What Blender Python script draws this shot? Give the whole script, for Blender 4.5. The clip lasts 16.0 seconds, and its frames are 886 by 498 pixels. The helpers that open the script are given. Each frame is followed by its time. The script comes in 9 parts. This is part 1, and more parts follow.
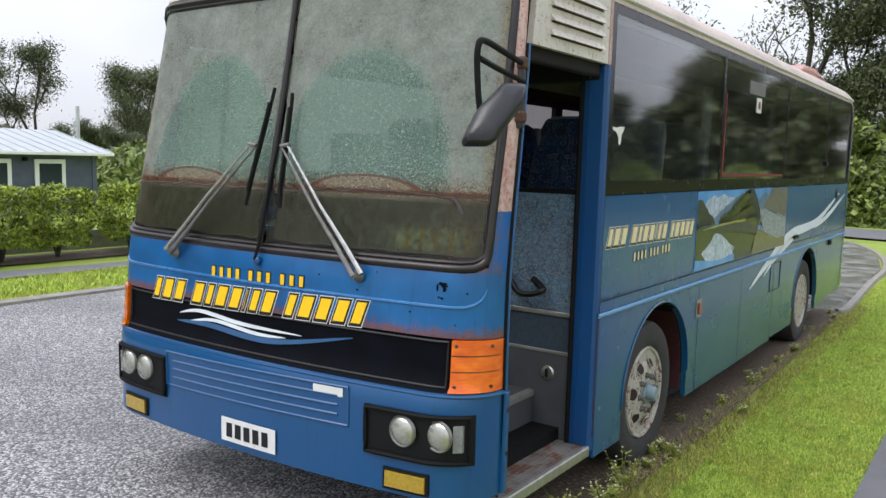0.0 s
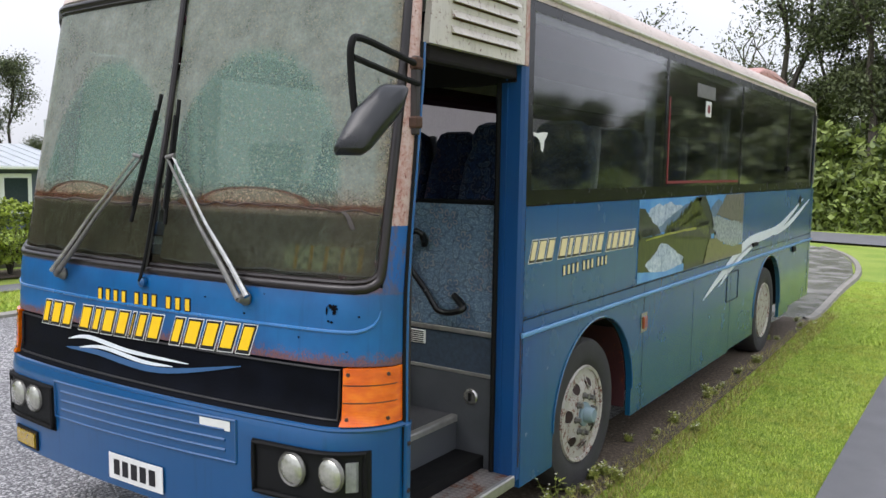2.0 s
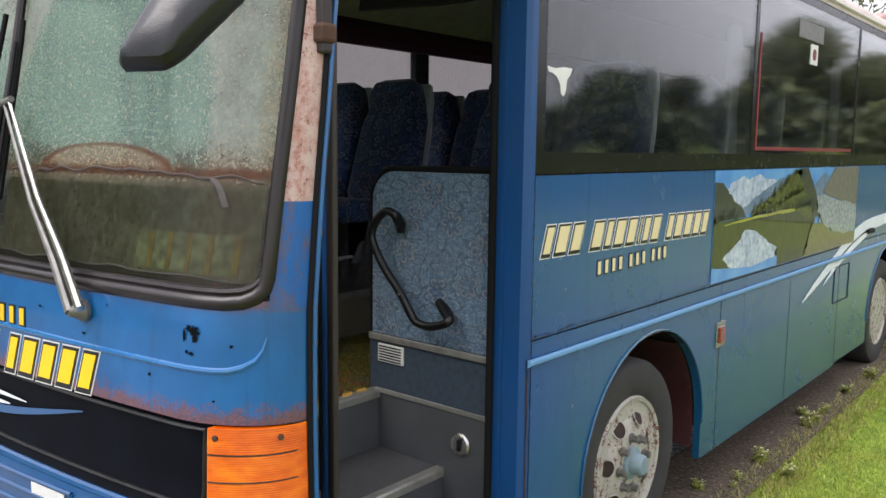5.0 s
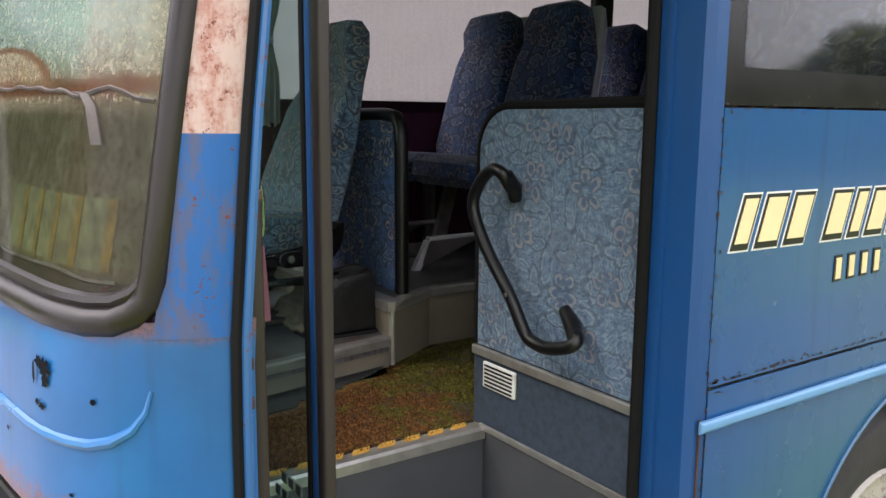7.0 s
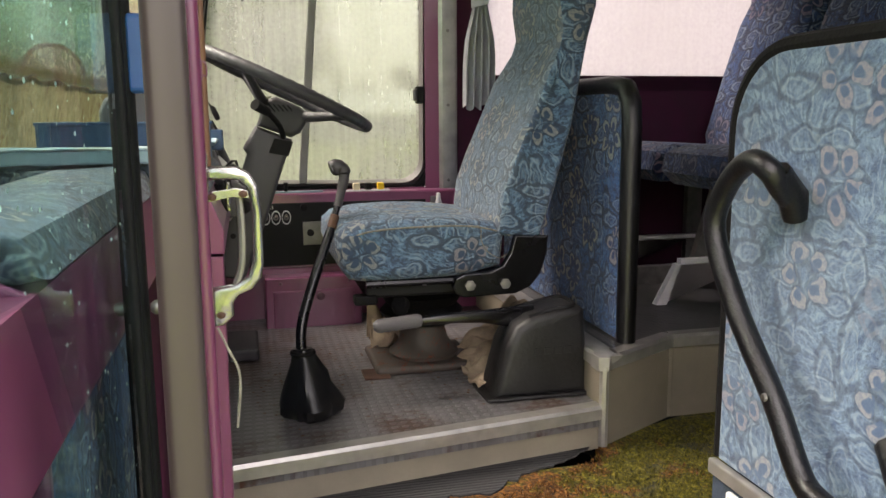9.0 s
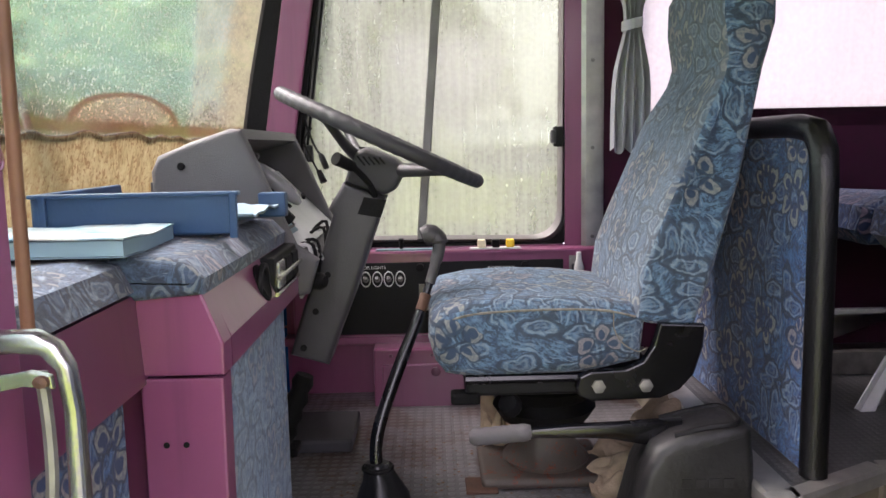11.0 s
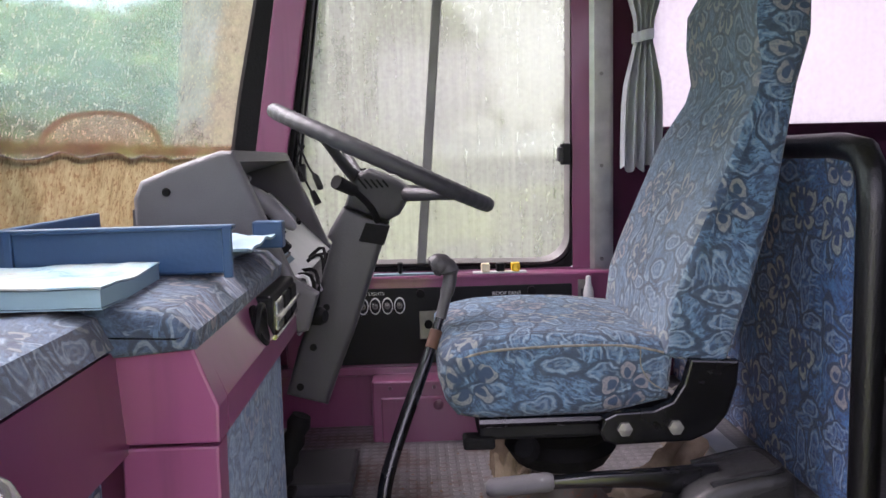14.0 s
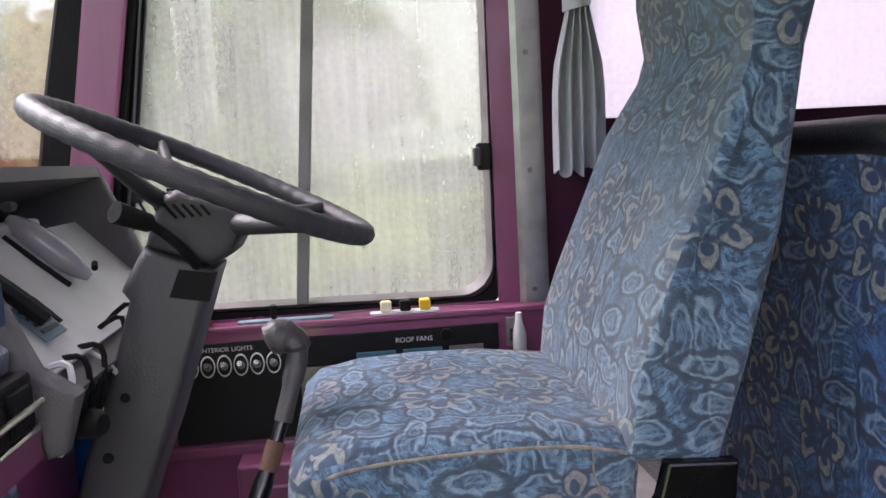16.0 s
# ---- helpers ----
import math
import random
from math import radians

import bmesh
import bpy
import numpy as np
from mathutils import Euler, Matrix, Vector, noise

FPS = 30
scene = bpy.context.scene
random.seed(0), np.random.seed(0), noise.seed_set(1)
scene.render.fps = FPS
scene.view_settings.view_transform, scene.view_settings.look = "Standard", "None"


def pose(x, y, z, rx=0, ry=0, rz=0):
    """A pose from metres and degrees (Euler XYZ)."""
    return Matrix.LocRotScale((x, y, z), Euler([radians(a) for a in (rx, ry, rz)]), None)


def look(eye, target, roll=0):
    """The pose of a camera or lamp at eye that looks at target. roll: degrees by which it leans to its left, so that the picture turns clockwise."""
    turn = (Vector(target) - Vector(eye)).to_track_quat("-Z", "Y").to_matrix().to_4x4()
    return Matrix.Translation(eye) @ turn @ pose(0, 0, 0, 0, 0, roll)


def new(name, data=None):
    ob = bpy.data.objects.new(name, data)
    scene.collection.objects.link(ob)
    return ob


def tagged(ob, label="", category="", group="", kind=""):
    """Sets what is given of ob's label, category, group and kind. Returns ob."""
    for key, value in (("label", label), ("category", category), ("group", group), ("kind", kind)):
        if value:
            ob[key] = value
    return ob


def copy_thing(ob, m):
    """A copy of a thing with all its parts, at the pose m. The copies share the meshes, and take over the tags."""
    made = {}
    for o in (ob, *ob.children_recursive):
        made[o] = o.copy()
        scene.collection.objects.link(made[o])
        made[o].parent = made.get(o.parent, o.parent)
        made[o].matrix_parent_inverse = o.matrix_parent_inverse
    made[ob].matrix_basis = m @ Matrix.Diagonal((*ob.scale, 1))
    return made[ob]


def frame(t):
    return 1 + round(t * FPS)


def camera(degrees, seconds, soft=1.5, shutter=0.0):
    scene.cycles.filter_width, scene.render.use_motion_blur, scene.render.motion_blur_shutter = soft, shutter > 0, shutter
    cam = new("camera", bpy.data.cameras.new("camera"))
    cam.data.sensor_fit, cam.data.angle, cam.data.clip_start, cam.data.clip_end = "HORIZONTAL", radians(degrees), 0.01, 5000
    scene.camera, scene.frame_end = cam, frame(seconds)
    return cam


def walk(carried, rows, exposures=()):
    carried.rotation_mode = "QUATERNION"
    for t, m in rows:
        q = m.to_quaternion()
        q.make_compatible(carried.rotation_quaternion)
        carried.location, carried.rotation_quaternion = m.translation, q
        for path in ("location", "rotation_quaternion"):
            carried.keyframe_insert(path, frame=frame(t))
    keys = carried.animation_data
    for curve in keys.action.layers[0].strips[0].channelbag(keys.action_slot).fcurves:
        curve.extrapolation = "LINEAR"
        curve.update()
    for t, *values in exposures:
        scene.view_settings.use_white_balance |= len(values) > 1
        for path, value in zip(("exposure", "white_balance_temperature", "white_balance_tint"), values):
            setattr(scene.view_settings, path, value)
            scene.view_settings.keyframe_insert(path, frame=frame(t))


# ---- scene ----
cam = camera(57.6, 16.0)
PATH = [
    (0, (3.034, -2.617, 1.911), (1.89, -0.991, 1.688), 1.6),
    (0.5, (3.034, -2.585, 1.912), (1.893, -0.957, 1.69), 1.5),
    (1, (3.093, -2.445, 1.914), (1.957, -0.814, 1.696), 1.3),
    (1.5, (3.162, -2.309, 1.932), (2.035, -0.671, 1.72), 1.2),
    (2, (3.173, -2.142, 1.921), (2.053, -0.496, 1.721), 0.9),
    (2.5, (3.093, -1.97, 1.917), (1.979, -0.32, 1.726), 0.8),
    (3, (3.034, -1.752, 1.917), (1.913, -0.106, 1.734), 0.4),
    (3.2, (3.027, -1.665, 1.904), (1.899, -0.024, 1.721), 0.3),
    (5.3, (2.741, -0.727, 1.802), (1.412, 0.745, 1.544), 0.7),
    (5.5, (2.705, -0.615, 1.786), (1.343, 0.825, 1.522), 0.7),
    (6, (2.579, -0.347, 1.752), (1.125, 0.998, 1.47), 0.6),
    (6.5, (2.419, -0.159, 1.716), (0.889, 1.094, 1.417), 0.5),
    (7, (2.259, 0.057, 1.712), (0.631, 1.173, 1.39), 0.4),
    (7.5, (2.155, 0.259, 1.692), (0.443, 1.239, 1.363), 0.2),
    (8, (1.991, 0.435, 1.67), (0.194, 1.248, 1.336), 0.1),
    (8.5, (1.801, 0.537, 1.658), (-0.057, 1.195, 1.321), -0.2),
    (9, (1.615, 0.649, 1.646), (-0.303, 1.113, 1.321), -0.4),
    (9.5, (1.479, 0.775, 1.642), (-0.474, 1.071, 1.333), -0.8),
    (10, (1.342, 0.879, 1.654), (-0.631, 1.031, 1.366), -1.1),
    (10.2, (1.308, 0.887, 1.665), (-0.669, 0.999, 1.384), -1.2),
    (12.3, (1.145, 0.809, 1.714), (-0.84, 0.799, 1.477), -1.0),
    (12.5, (1.14, 0.803, 1.715), (-0.846, 0.798, 1.483), -0.9),
    (13, (1.119, 0.814, 1.728), (-0.868, 0.827, 1.503), -0.9),
    (13.5, (1.091, 0.82, 1.722), (-0.896, 0.855, 1.498), -1.0),
    (14, (1.075, 0.822, 1.718), (-0.911, 0.888, 1.493), -1.4),
    (14.5, (1.039, 0.818, 1.706), (-0.945, 0.92, 1.475), -1.8),
    (15, (0.97, 0.836, 1.726), (-1.011, 0.982, 1.49), -2.2),
    (15.5, (0.848, 0.876, 1.721), (-1.13, 1.062, 1.486), -2.4),
    (15.8, (0.68, 0.924, 1.717), (-1.295, 1.13, 1.479), -2.7),
    (16, (0.557, 0.959, 1.722), (-1.419, 1.173, 1.497), -3.0),
]
EXPOSURES = [(0.0, 0.55, 6250, 14), (3.2, 0.6, 6300, 16), (5.5, 1.05, 6500, 18), (7.0, 1.5, 6700, 20), (8.0, 2.0, 7200, 21), (9.0, 2.7, 7300, 23), (10.0, 3.0, 7000, 26), (12.5, 2.95, 6300, 36), (16.0, 2.9, 6250, 36)]
walk(cam, [(t, look(eye, target, roll)) for t, eye, target, roll in PATH], EXPOSURES)

# ---- world and light: bright overcast ----
world = bpy.data.worlds.new("overcast")
scene.world = world
world.use_nodes = True
wt = world.node_tree
sky = wt.nodes.new("ShaderNodeTexSky")
sky.sky_type, sky.sun_disc = "NISHITA", False
sky.sun_elevation, sky.sun_rotation = radians(53), radians(207)
cloud = wt.nodes.new("ShaderNodeTexNoise")
cloud.inputs["Scale"].default_value, cloud.inputs["Detail"].default_value = 1.6, 4.0
tone = wt.nodes.new("ShaderNodeValToRGB")
tone.color_ramp.elements[0].position, tone.color_ramp.elements[0].color = 0.3, (6.6, 7.0, 7.6, 1)
tone.color_ramp.elements[1].position, tone.color_ramp.elements[1].color = 0.7, (10.6, 10.8, 11.0, 1)
cover = wt.nodes.new("ShaderNodeMix")
cover.data_type = "RGBA"
cover.inputs["Factor"].default_value = 0.9
wt.links.new(cloud.outputs["Fac"], tone.inputs["Fac"])
wt.links.new(sky.outputs["Color"], cover.inputs["A"])
wt.links.new(tone.outputs["Color"], cover.inputs["B"])
ground_glow = wt.nodes["Background"]
# overcast skies are brighter overhead than at the horizon
up = wt.nodes.new("ShaderNodeSeparateXYZ")
wt.links.new(wt.nodes.new("ShaderNodeTexCoord").outputs["Generated"], up.inputs[0])
rise = wt.nodes.new("ShaderNodeMapRange")
rise.inputs["From Min"].default_value, rise.inputs["From Max"].default_value = 0.0, 1.0
rise.inputs["To Min"].default_value, rise.inputs["To Max"].default_value = 0.6, 1.6
wt.links.new(up.outputs["Z"], rise.inputs["Value"])
dome = wt.nodes.new("ShaderNodeVectorMath")
dome.operation = "SCALE"
wt.links.new(cover.outputs["Result"], dome.inputs[0])
wt.links.new(rise.outputs["Result"], dome.inputs["Scale"])
wt.links.new(dome.outputs["Vector"], ground_glow.inputs["Color"])
ground_glow.inputs["Strength"].default_value = 0.1

sun = new("sun", bpy.data.lights.new("sun", "SUN"))
sun.data.energy, sun.data.angle, sun.data.color = 1.3, radians(35), (1.0, 0.96, 0.9)
sun.matrix_world = look((-4, -8, 12), (0, 0, 0))


# ---- materials ----
def L(r, g, b):
    """Linear colour from 0-255 values."""
    return tuple((c / 255 / 12.92) if c <= 10 else ((c / 255 + 0.055) / 1.055) ** 2.4 for c in (r, g, b)) + (1.0,)


class Mat:
    """A small node builder for one Principled material."""

    def __init__(self, name, rough=0.6, metal=0.0):
        self.m = bpy.data.materials.new(name)
        self.m.use_nodes = True
        self.t = self.m.node_tree
        self.b = self.t.nodes["Principled BSDF"]
        self.put(self.b.inputs["Roughness"], rough)
        self.put(self.b.inputs["Metallic"], metal)

    def put(self, socket, v):
        if isinstance(v, bpy.types.NodeSocket):
            self.t.links.new(v, socket)
        elif isinstance(v, tuple) and len(v) == 3 and socket.type == "RGBA":
            socket.default_value = (*v, 1)
        else:
            socket.default_value = v

    def add(self, kind):
        return self.t.nodes.new(kind)

    def pos(self):
        return self.add("ShaderNodeNewGeometry").outputs["Position"]

    def uv(self, spread=0.0):
        uv = self.add("ShaderNodeTexCoord").outputs["UV"]
        if not spread:
            return uv
        rnd = self.add("ShaderNodeObjectInfo").outputs["Random"]
        return self.vec("ADD", uv, self.join(self.math("MULTIPLY", rnd, spread), self.math("MULTIPLY", rnd, spread * 1.7), 0.0))

    def island(self):
        return self.add("ShaderNodeNewGeometry").outputs["Random Per Island"]

    def vec(self, op, a, b=(0, 0, 0)):
        n = self.add("ShaderNodeVectorMath")
        n.operation = op
        self.put(n.inputs[0], a)
        self.put(n.inputs[1], b)
        return n.outputs["Value"] if op in ("LENGTH", "DOT_PRODUCT", "DISTANCE") else n.outputs["Vector"]

    def math(self, op, a, b=0.0, clamp=False):
        n = self.add("ShaderNodeMath")
        n.operation, n.use_clamp = op, clamp
        self.put(n.inputs[0], a)
        self.put(n.inputs[1], b)
        return n.outputs[0]

    def split(self, v):
        n = self.add("ShaderNodeSeparateXYZ")
        self.put(n.inputs[0], v)
        return n.outputs[0], n.outputs[1], n.outputs[2]

    def join(self, x, y, z):
        n = self.add("ShaderNodeCombineXYZ")
        for k, v in enumerate((x, y, z)):
            self.put(n.inputs[k], v)
        return n.outputs[0]

    def noise(self, v, scale, detail=3.0, rough=0.55, distort=0.0):
        n = self.add("ShaderNodeTexNoise")
        self.put(n.inputs["Vector"], v)
        n.inputs["Scale"].default_value, n.inputs["Detail"].default_value = scale, detail
        n.inputs["Roughness"].default_value, n.inputs["Distortion"].default_value = rough, distort
        return n.outputs["Fac"]

    def voronoi(self, v, scale, feature="F1", out="Distance", dims="3D", jitter=1.0):
        n = self.add("ShaderNodeTexVoronoi")
        n.voronoi_dimensions, n.feature = dims, feature
        self.put(n.inputs["Vector"], v)
        n.inputs["Scale"].default_value, n.inputs["Randomness"].default_value = scale, jitter
        return n.outputs[out]

    def ramp(self, fac, *stops):
        n = self.add("ShaderNodeValToRGB")
        self.put(n.inputs["Fac"], fac)
        e = n.color_ramp.elements
        while len(e) < len(stops):
            e.new(0.5)
        for k, (p, c) in enumerate(stops):
            e[k].position = p
            e[k].color = c if isinstance(c, tuple) else (c, c, c, 1)
        return n.outputs["Color"]

    def step(self, fac, a, b):
        """0 below a, 1 above b."""
        n = self.add("ShaderNodeMapRange")
        n.interpolation_type = "SMOOTHSTEP"
        self.put(n.inputs["Value"], fac)
        n.inputs["From Min"].default_value, n.inputs["From Max"].default_value = a, b
        return n.outputs["Result"]

    def mix(self, fac, a, b, kind="MIX"):
        n = self.add("ShaderNodeMix")
        n.data_type, n.blend_type = "RGBA", kind
        self.put(n.inputs["Factor"], fac)
        self.put(n.inputs["A"], a)
        self.put(n.inputs["B"], b)
        return n.outputs["Result"]

    def bump(self, height, strength=0.3, distance=0.01):
        n = self.add("ShaderNodeBump")
        self.put(n.inputs["Height"], height)
        n.inputs["Strength"].default_value, n.inputs["Distance"].default_value = strength, distance
        self.put(self.b.inputs["Normal"], n.outputs["Normal"])

    def colour(self, c):
        self.put(self.b.inputs["Base Color"], c)
        return self

    def rough(self, v):
        self.put(self.b.inputs["Roughness"], v)
        return self

    def shader(self, s):
        self.t.links.new(s, self.t.nodes["Material Output"].inputs["Surface"])
        return self


def plain(name, c, rough=0.6, metal=0.0, vary=0.25, scale=14.0, bump=0.1, fine=160.0, spec=0.5):
    """One colour with two scales of dirt and grain."""
    m = Mat(name, rough, metal)
    m.b.inputs["Specular IOR Level"].default_value = spec
    p = m.pos()
    big, small = m.noise(p, scale, 4), m.noise(p, fine, 3)
    dark = tuple(v * (1 - vary) for v in c[:3]) + (1,)
    light = tuple(min(v * (1 + vary * 0.6), 1) for v in c[:3]) + (1,)
    m.colour(m.mix(m.math("MULTIPLY", small, 0.35), m.ramp(big, (0.3, dark), (0.7, light)), dark))
    m.rough(m.math("ADD", m.math("MULTIPLY", big, 0.2), rough - 0.1, True))
    if bump:
        m.bump(small, bump, 0.004)
    return m.m


RUST = L(112, 62, 44)


def paint(name, c, rough=0.3, rust=0.62, dirt=0.35, shade=None, coat=0.4, fleck=1.0):
    """Old vehicle paint: dulled patches, dust, rust specks; shade(m, p) may give the colour instead."""
    m = Mat(name, rough)
    p = m.pos()
    col = shade(m, p) if shade else c
    big, mid, fine = m.noise(p, 3.0, 5), m.noise(p, 22.0 * fleck, 5, 0.7), m.noise(p, 120.0 * fleck, 3, 0.7)
    col = m.mix(m.math("MULTIPLY", m.step(big, 0.42, 0.75), dirt), col, tuple(0.6 * v + 0.025 for v in c[:3]) + (1,))
    streak = m.noise(m.vec("MULTIPLY", p, (30.0, 30.0, 2.2)), 1.0, 4)
    col = m.mix(m.math("MULTIPLY", m.step(streak, 0.52, 0.8), 0.3), col, tuple(0.4 * v for v in c[:3]) + (1,))
    mask = m.step(m.math("ADD", m.math("MULTIPLY", mid, 0.6), m.math("MULTIPLY", fine, 0.4)), rust, rust + 0.05)
    col = m.mix(mask, col, m.ramp(fine, (0.35, L(70, 36, 28)), (0.65, RUST)))
    m.colour(col)
    m.rough(m.math("ADD", m.math("MULTIPLY", mask, 0.5), m.math("ADD", m.math("MULTIPLY", big, 0.25), rough - 0.1)))
    m.b.inputs["Coat Weight"].default_value, m.b.inputs["Coat Roughness"].default_value = coat, 0.1
    m.bump(m.math("ADD", m.math("MULTIPLY", mask, 0.6), m.math("MULTIPLY", mid, 0.12)), 0.25, 0.003)
    return m.m


def front_shade(m, p):
    """Blue front panel: grainy rust creeping up from its lower seam, a thin stain along its upper edge."""
    x, y, z = m.split(p)
    n, g = m.noise(p, 26.0, 6, 0.8), m.noise(p, 170.0, 3, 0.7)
    top = m.math("MULTIPLY", m.step(m.math("ADD", z, m.math("MULTIPLY", n, 0.04)), 1.43, 1.456), 0.8)
    rise = m.math("MULTIPLY", m.math("SUBTRACT", 1.235, z), 5.4)
    seam = m.step(m.math("ADD", rise, m.math("ADD", m.math("MULTIPLY", n, 0.9), m.math("MULTIPLY", g, 0.55))), 0.98, 1.2)
    paint_c = m.ramp(m.noise(p, 4, 4), (0.3, L(0, 73, 126)), (0.7, L(0, 96, 157)))
    rust_c = m.ramp(g, (0.35, L(74, 44, 36)), (0.6, L(128, 74, 54)))
    return m.mix(m.math("MAXIMUM", m.math("MULTIPLY", seam, 0.85), top), paint_c, rust_c)


def side_shade(m, p):
    """Sprayed landscape: blue at the door, misty bands above, green-teal hills towards the skirt and tail."""
    x, y, z = m.split(p)
    wob = m.math("MULTIPLY", m.noise(m.vec("MULTIPLY", p, (1.0, 0.7, 1.6)), 1.0, 3), 0.5)
    up = m.math("ADD", z, m.math("SUBTRACT", wob, 0.25))
    band = m.ramp(m.math("DIVIDE", m.math("SUBTRACT", up, 0.2), 1.6, True), (0.0, L(22, 76, 106)), (0.3, L(26, 83, 121)), (0.48, L(44, 92, 122)), (0.62, L(36, 84, 130)), (0.78, L(18, 76, 132)), (0.95, L(26, 84, 136)))
    tail = m.ramp(m.math("DIVIDE", m.math("SUBTRACT", up, 0.2), 1.6, True), (0.0, L(46, 88, 98)), (0.35, L(54, 98, 118)), (0.55, L(84, 116, 138)), (0.7, L(44, 84, 134)), (0.95, L(56, 106, 150)))
    col = m.mix(m.step(y, 3.0, 8.6), band, tail)
    return m.mix(m.step(y, 1.9, 1.3), col, L(2, 74, 130))


def rust_wash(m, p):
    """White paint stained pink-brown by rust that runs down from the edges."""
    runs = m.noise(m.vec("MULTIPLY", p, (38.0, 38.0, 7.0)), 1.0, 6, 0.75)
    spots = m.noise(p, 46.0, 5, 0.75)
    stain = m.step(m.math("ADD", m.math("MULTIPLY", runs, 0.55), m.math("MULTIPLY", spots, 0.45)), 0.42, 0.62)
    c = m.mix(m.math("MULTIPLY", stain, 0.8), L(184, 160, 152), L(156, 92, 76))
    return m.mix(m.math("MULTIPLY", m.step(spots, 0.56, 0.66), 0.7), c, L(132, 78, 66))


def scab_shade(m, p):
    """Blue paint on the pillar foot, bruised by rust under it."""
    n = m.noise(m.vec("MULTIPLY", p, (22.0, 22.0, 9.0)), 1.0, 6, 0.75)
    return m.mix(m.math("MULTIPLY", m.step(n, 0.42, 0.56), 0.75), L(0, 84, 148), L(80, 78, 96))


BLUE = paint("blue_paint", L(0, 88, 146), shade=front_shade, rust=0.65, dirt=0.1, rough=0.36, coat=0.3)
# Nose paint darkened: shade on the downward-facing bumper is put into its base.
BLUE_BUMPER = paint("shaded_bumper_paint", L(0, 72, 122), rust=0.65, dirt=0.12, rough=0.32, coat=0.5)
BLUE_SIDE = paint("side_paint", L(26, 82, 130), shade=side_shade, rust=0.74, dirt=0.15, rough=0.22)
BLUE_PILLAR = paint("pillar_paint", L(0, 66, 122), rust=0.7, rough=0.5, coat=0.1, dirt=0.15)
SCABBY = paint("scabby_blue_paint", L(0, 78, 146), rust=0.57, rough=0.6, coat=0.0, dirt=0.1, fleck=0.9, shade=scab_shade)
SKYBLUE = paint("pale_blue_trim", L(30, 90, 146), rust=0.57, fleck=1.5)
NOSE_LINE = paint("nose_moulding_paint", L(26, 104, 164), rust=0.72, rough=0.25, coat=0.6)
RUSTWHITE = paint("rusty_white_paint", L(214, 188, 178), rough=0.45, rust=0.565, coat=0.1, fleck=2.2, shade=rust_wash)
LOUVRE = paint("dirty_white_paint", L(206, 198, 190), rough=0.45, rust=0.56, coat=0.1, fleck=1.8)
ROOF = paint("weathered_roof_paint", L(196, 180, 172), rough=0.5, rust=0.58, dirt=0.7, coat=0.0)
POD = paint("pink_roof_paint", L(188, 140, 130), rough=0.5, rust=0.55, dirt=0.6, coat=0.0)
STRIPE = plain("pale_stripe", L(100, 150, 194), 0.35, vary=0.1)
WHITE_SWOOSH = plain("white_vinyl", L(222, 228, 232), 0.4, vary=0.08)
BLUE_SWOOSH = plain("blue_vinyl", L(52, 92, 136), 0.4, vary=0.1)
BLACK = plain("black_rubber", L(8, 8, 9), 0.75, vary=0.4, bump=0.3, spec=0.25)
GASKET = plain("windscreen_rubber", L(31, 24, 23), 0.32, vary=0.55, scale=7, bump=0.12)
DUSTY_BLACK = plain("dusty_black_plastic", L(28, 28, 29), 0.5, vary=0.7, scale=16, bump=0.35, fine=90)
BROWN_RUBBER = plain("weathered_rubber", L(46, 38, 37), 0.45, vary=0.3, scale=4, bump=0.04, fine=60)
BLACK_PLASTIC = plain("black_plastic", L(8, 9, 11), 0.6, vary=0.25, bump=0.25, fine=300, spec=0.3)
BLACK_VINYL = plain("black_vinyl", L(8, 8, 10), 0.36, vary=0.4, scale=30, bump=0.25, fine=220)
GLOSS_BLACK = plain("gloss_black_frame", L(6, 6, 8), 0.25, vary=0.2, bump=0.0)
GRILLE = plain("grille_black", L(9, 12, 20), 0.55, vary=0.5, scale=9, bump=0.2, fine=70, spec=0.08)
GREY_PLASTIC = plain("grey_dash_plastic", L(88, 86, 88), 0.55, vary=0.12, bump=0.5, fine=500)
COLUMN_GREY = plain("column_plastic", L(56, 55, 58), 0.5, vary=0.2, bump=0.2, fine=300)
DARK_GREY = plain("dark_grey_plastic", L(46, 46, 49), 0.55, vary=0.2, bump=0.3, fine=400)
KNOB_GREY = plain("worn_knob_plastic", L(54, 52, 54), 0.5, vary=0.3, scale=30, bump=0.3)
LIGHT_GREY = plain("light_grey_plastic", L(200, 200, 200), 0.5, vary=0.12)
PURPLE = paint("mauve_paint", L(124, 64, 95), rough=0.3, rust=0.685, dirt=0.2, coat=0.4, fleck=1.6)
PURPLE_DARK = paint("dark_mauve_paint", L(94, 42, 70), rough=0.3, rust=0.72, dirt=0.2, coat=0.25, fleck=1.6)
FLAKING = paint("flaking_maroon_paint", L(62, 24, 28), rough=0.7, rust=0.56, dirt=0.6, coat=0.0)
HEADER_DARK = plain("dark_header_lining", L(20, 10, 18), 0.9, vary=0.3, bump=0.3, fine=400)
MAROON = plain("maroon_carpet_lining", L(62, 12, 42), 0.9, vary=0.3, bump=0.3, fine=400)
ALU = plain("brushed_aluminium", L(176, 174, 168), 0.38, 0.7, vary=0.25, scale=20, bump=0.1)
CHROME = plain("worn_chrome", L(190, 188, 182), 0.22, 0.9, vary=0.25, scale=30, bump=0.05)
CAST = plain("cast_aluminium", L(168, 166, 163), 0.22, 0.9, vary=0.3, scale=30, bump=0.1)
STEEL = plain("dull_steel", L(130, 128, 124), 0.45, 0.7, vary=0.35, scale=25)
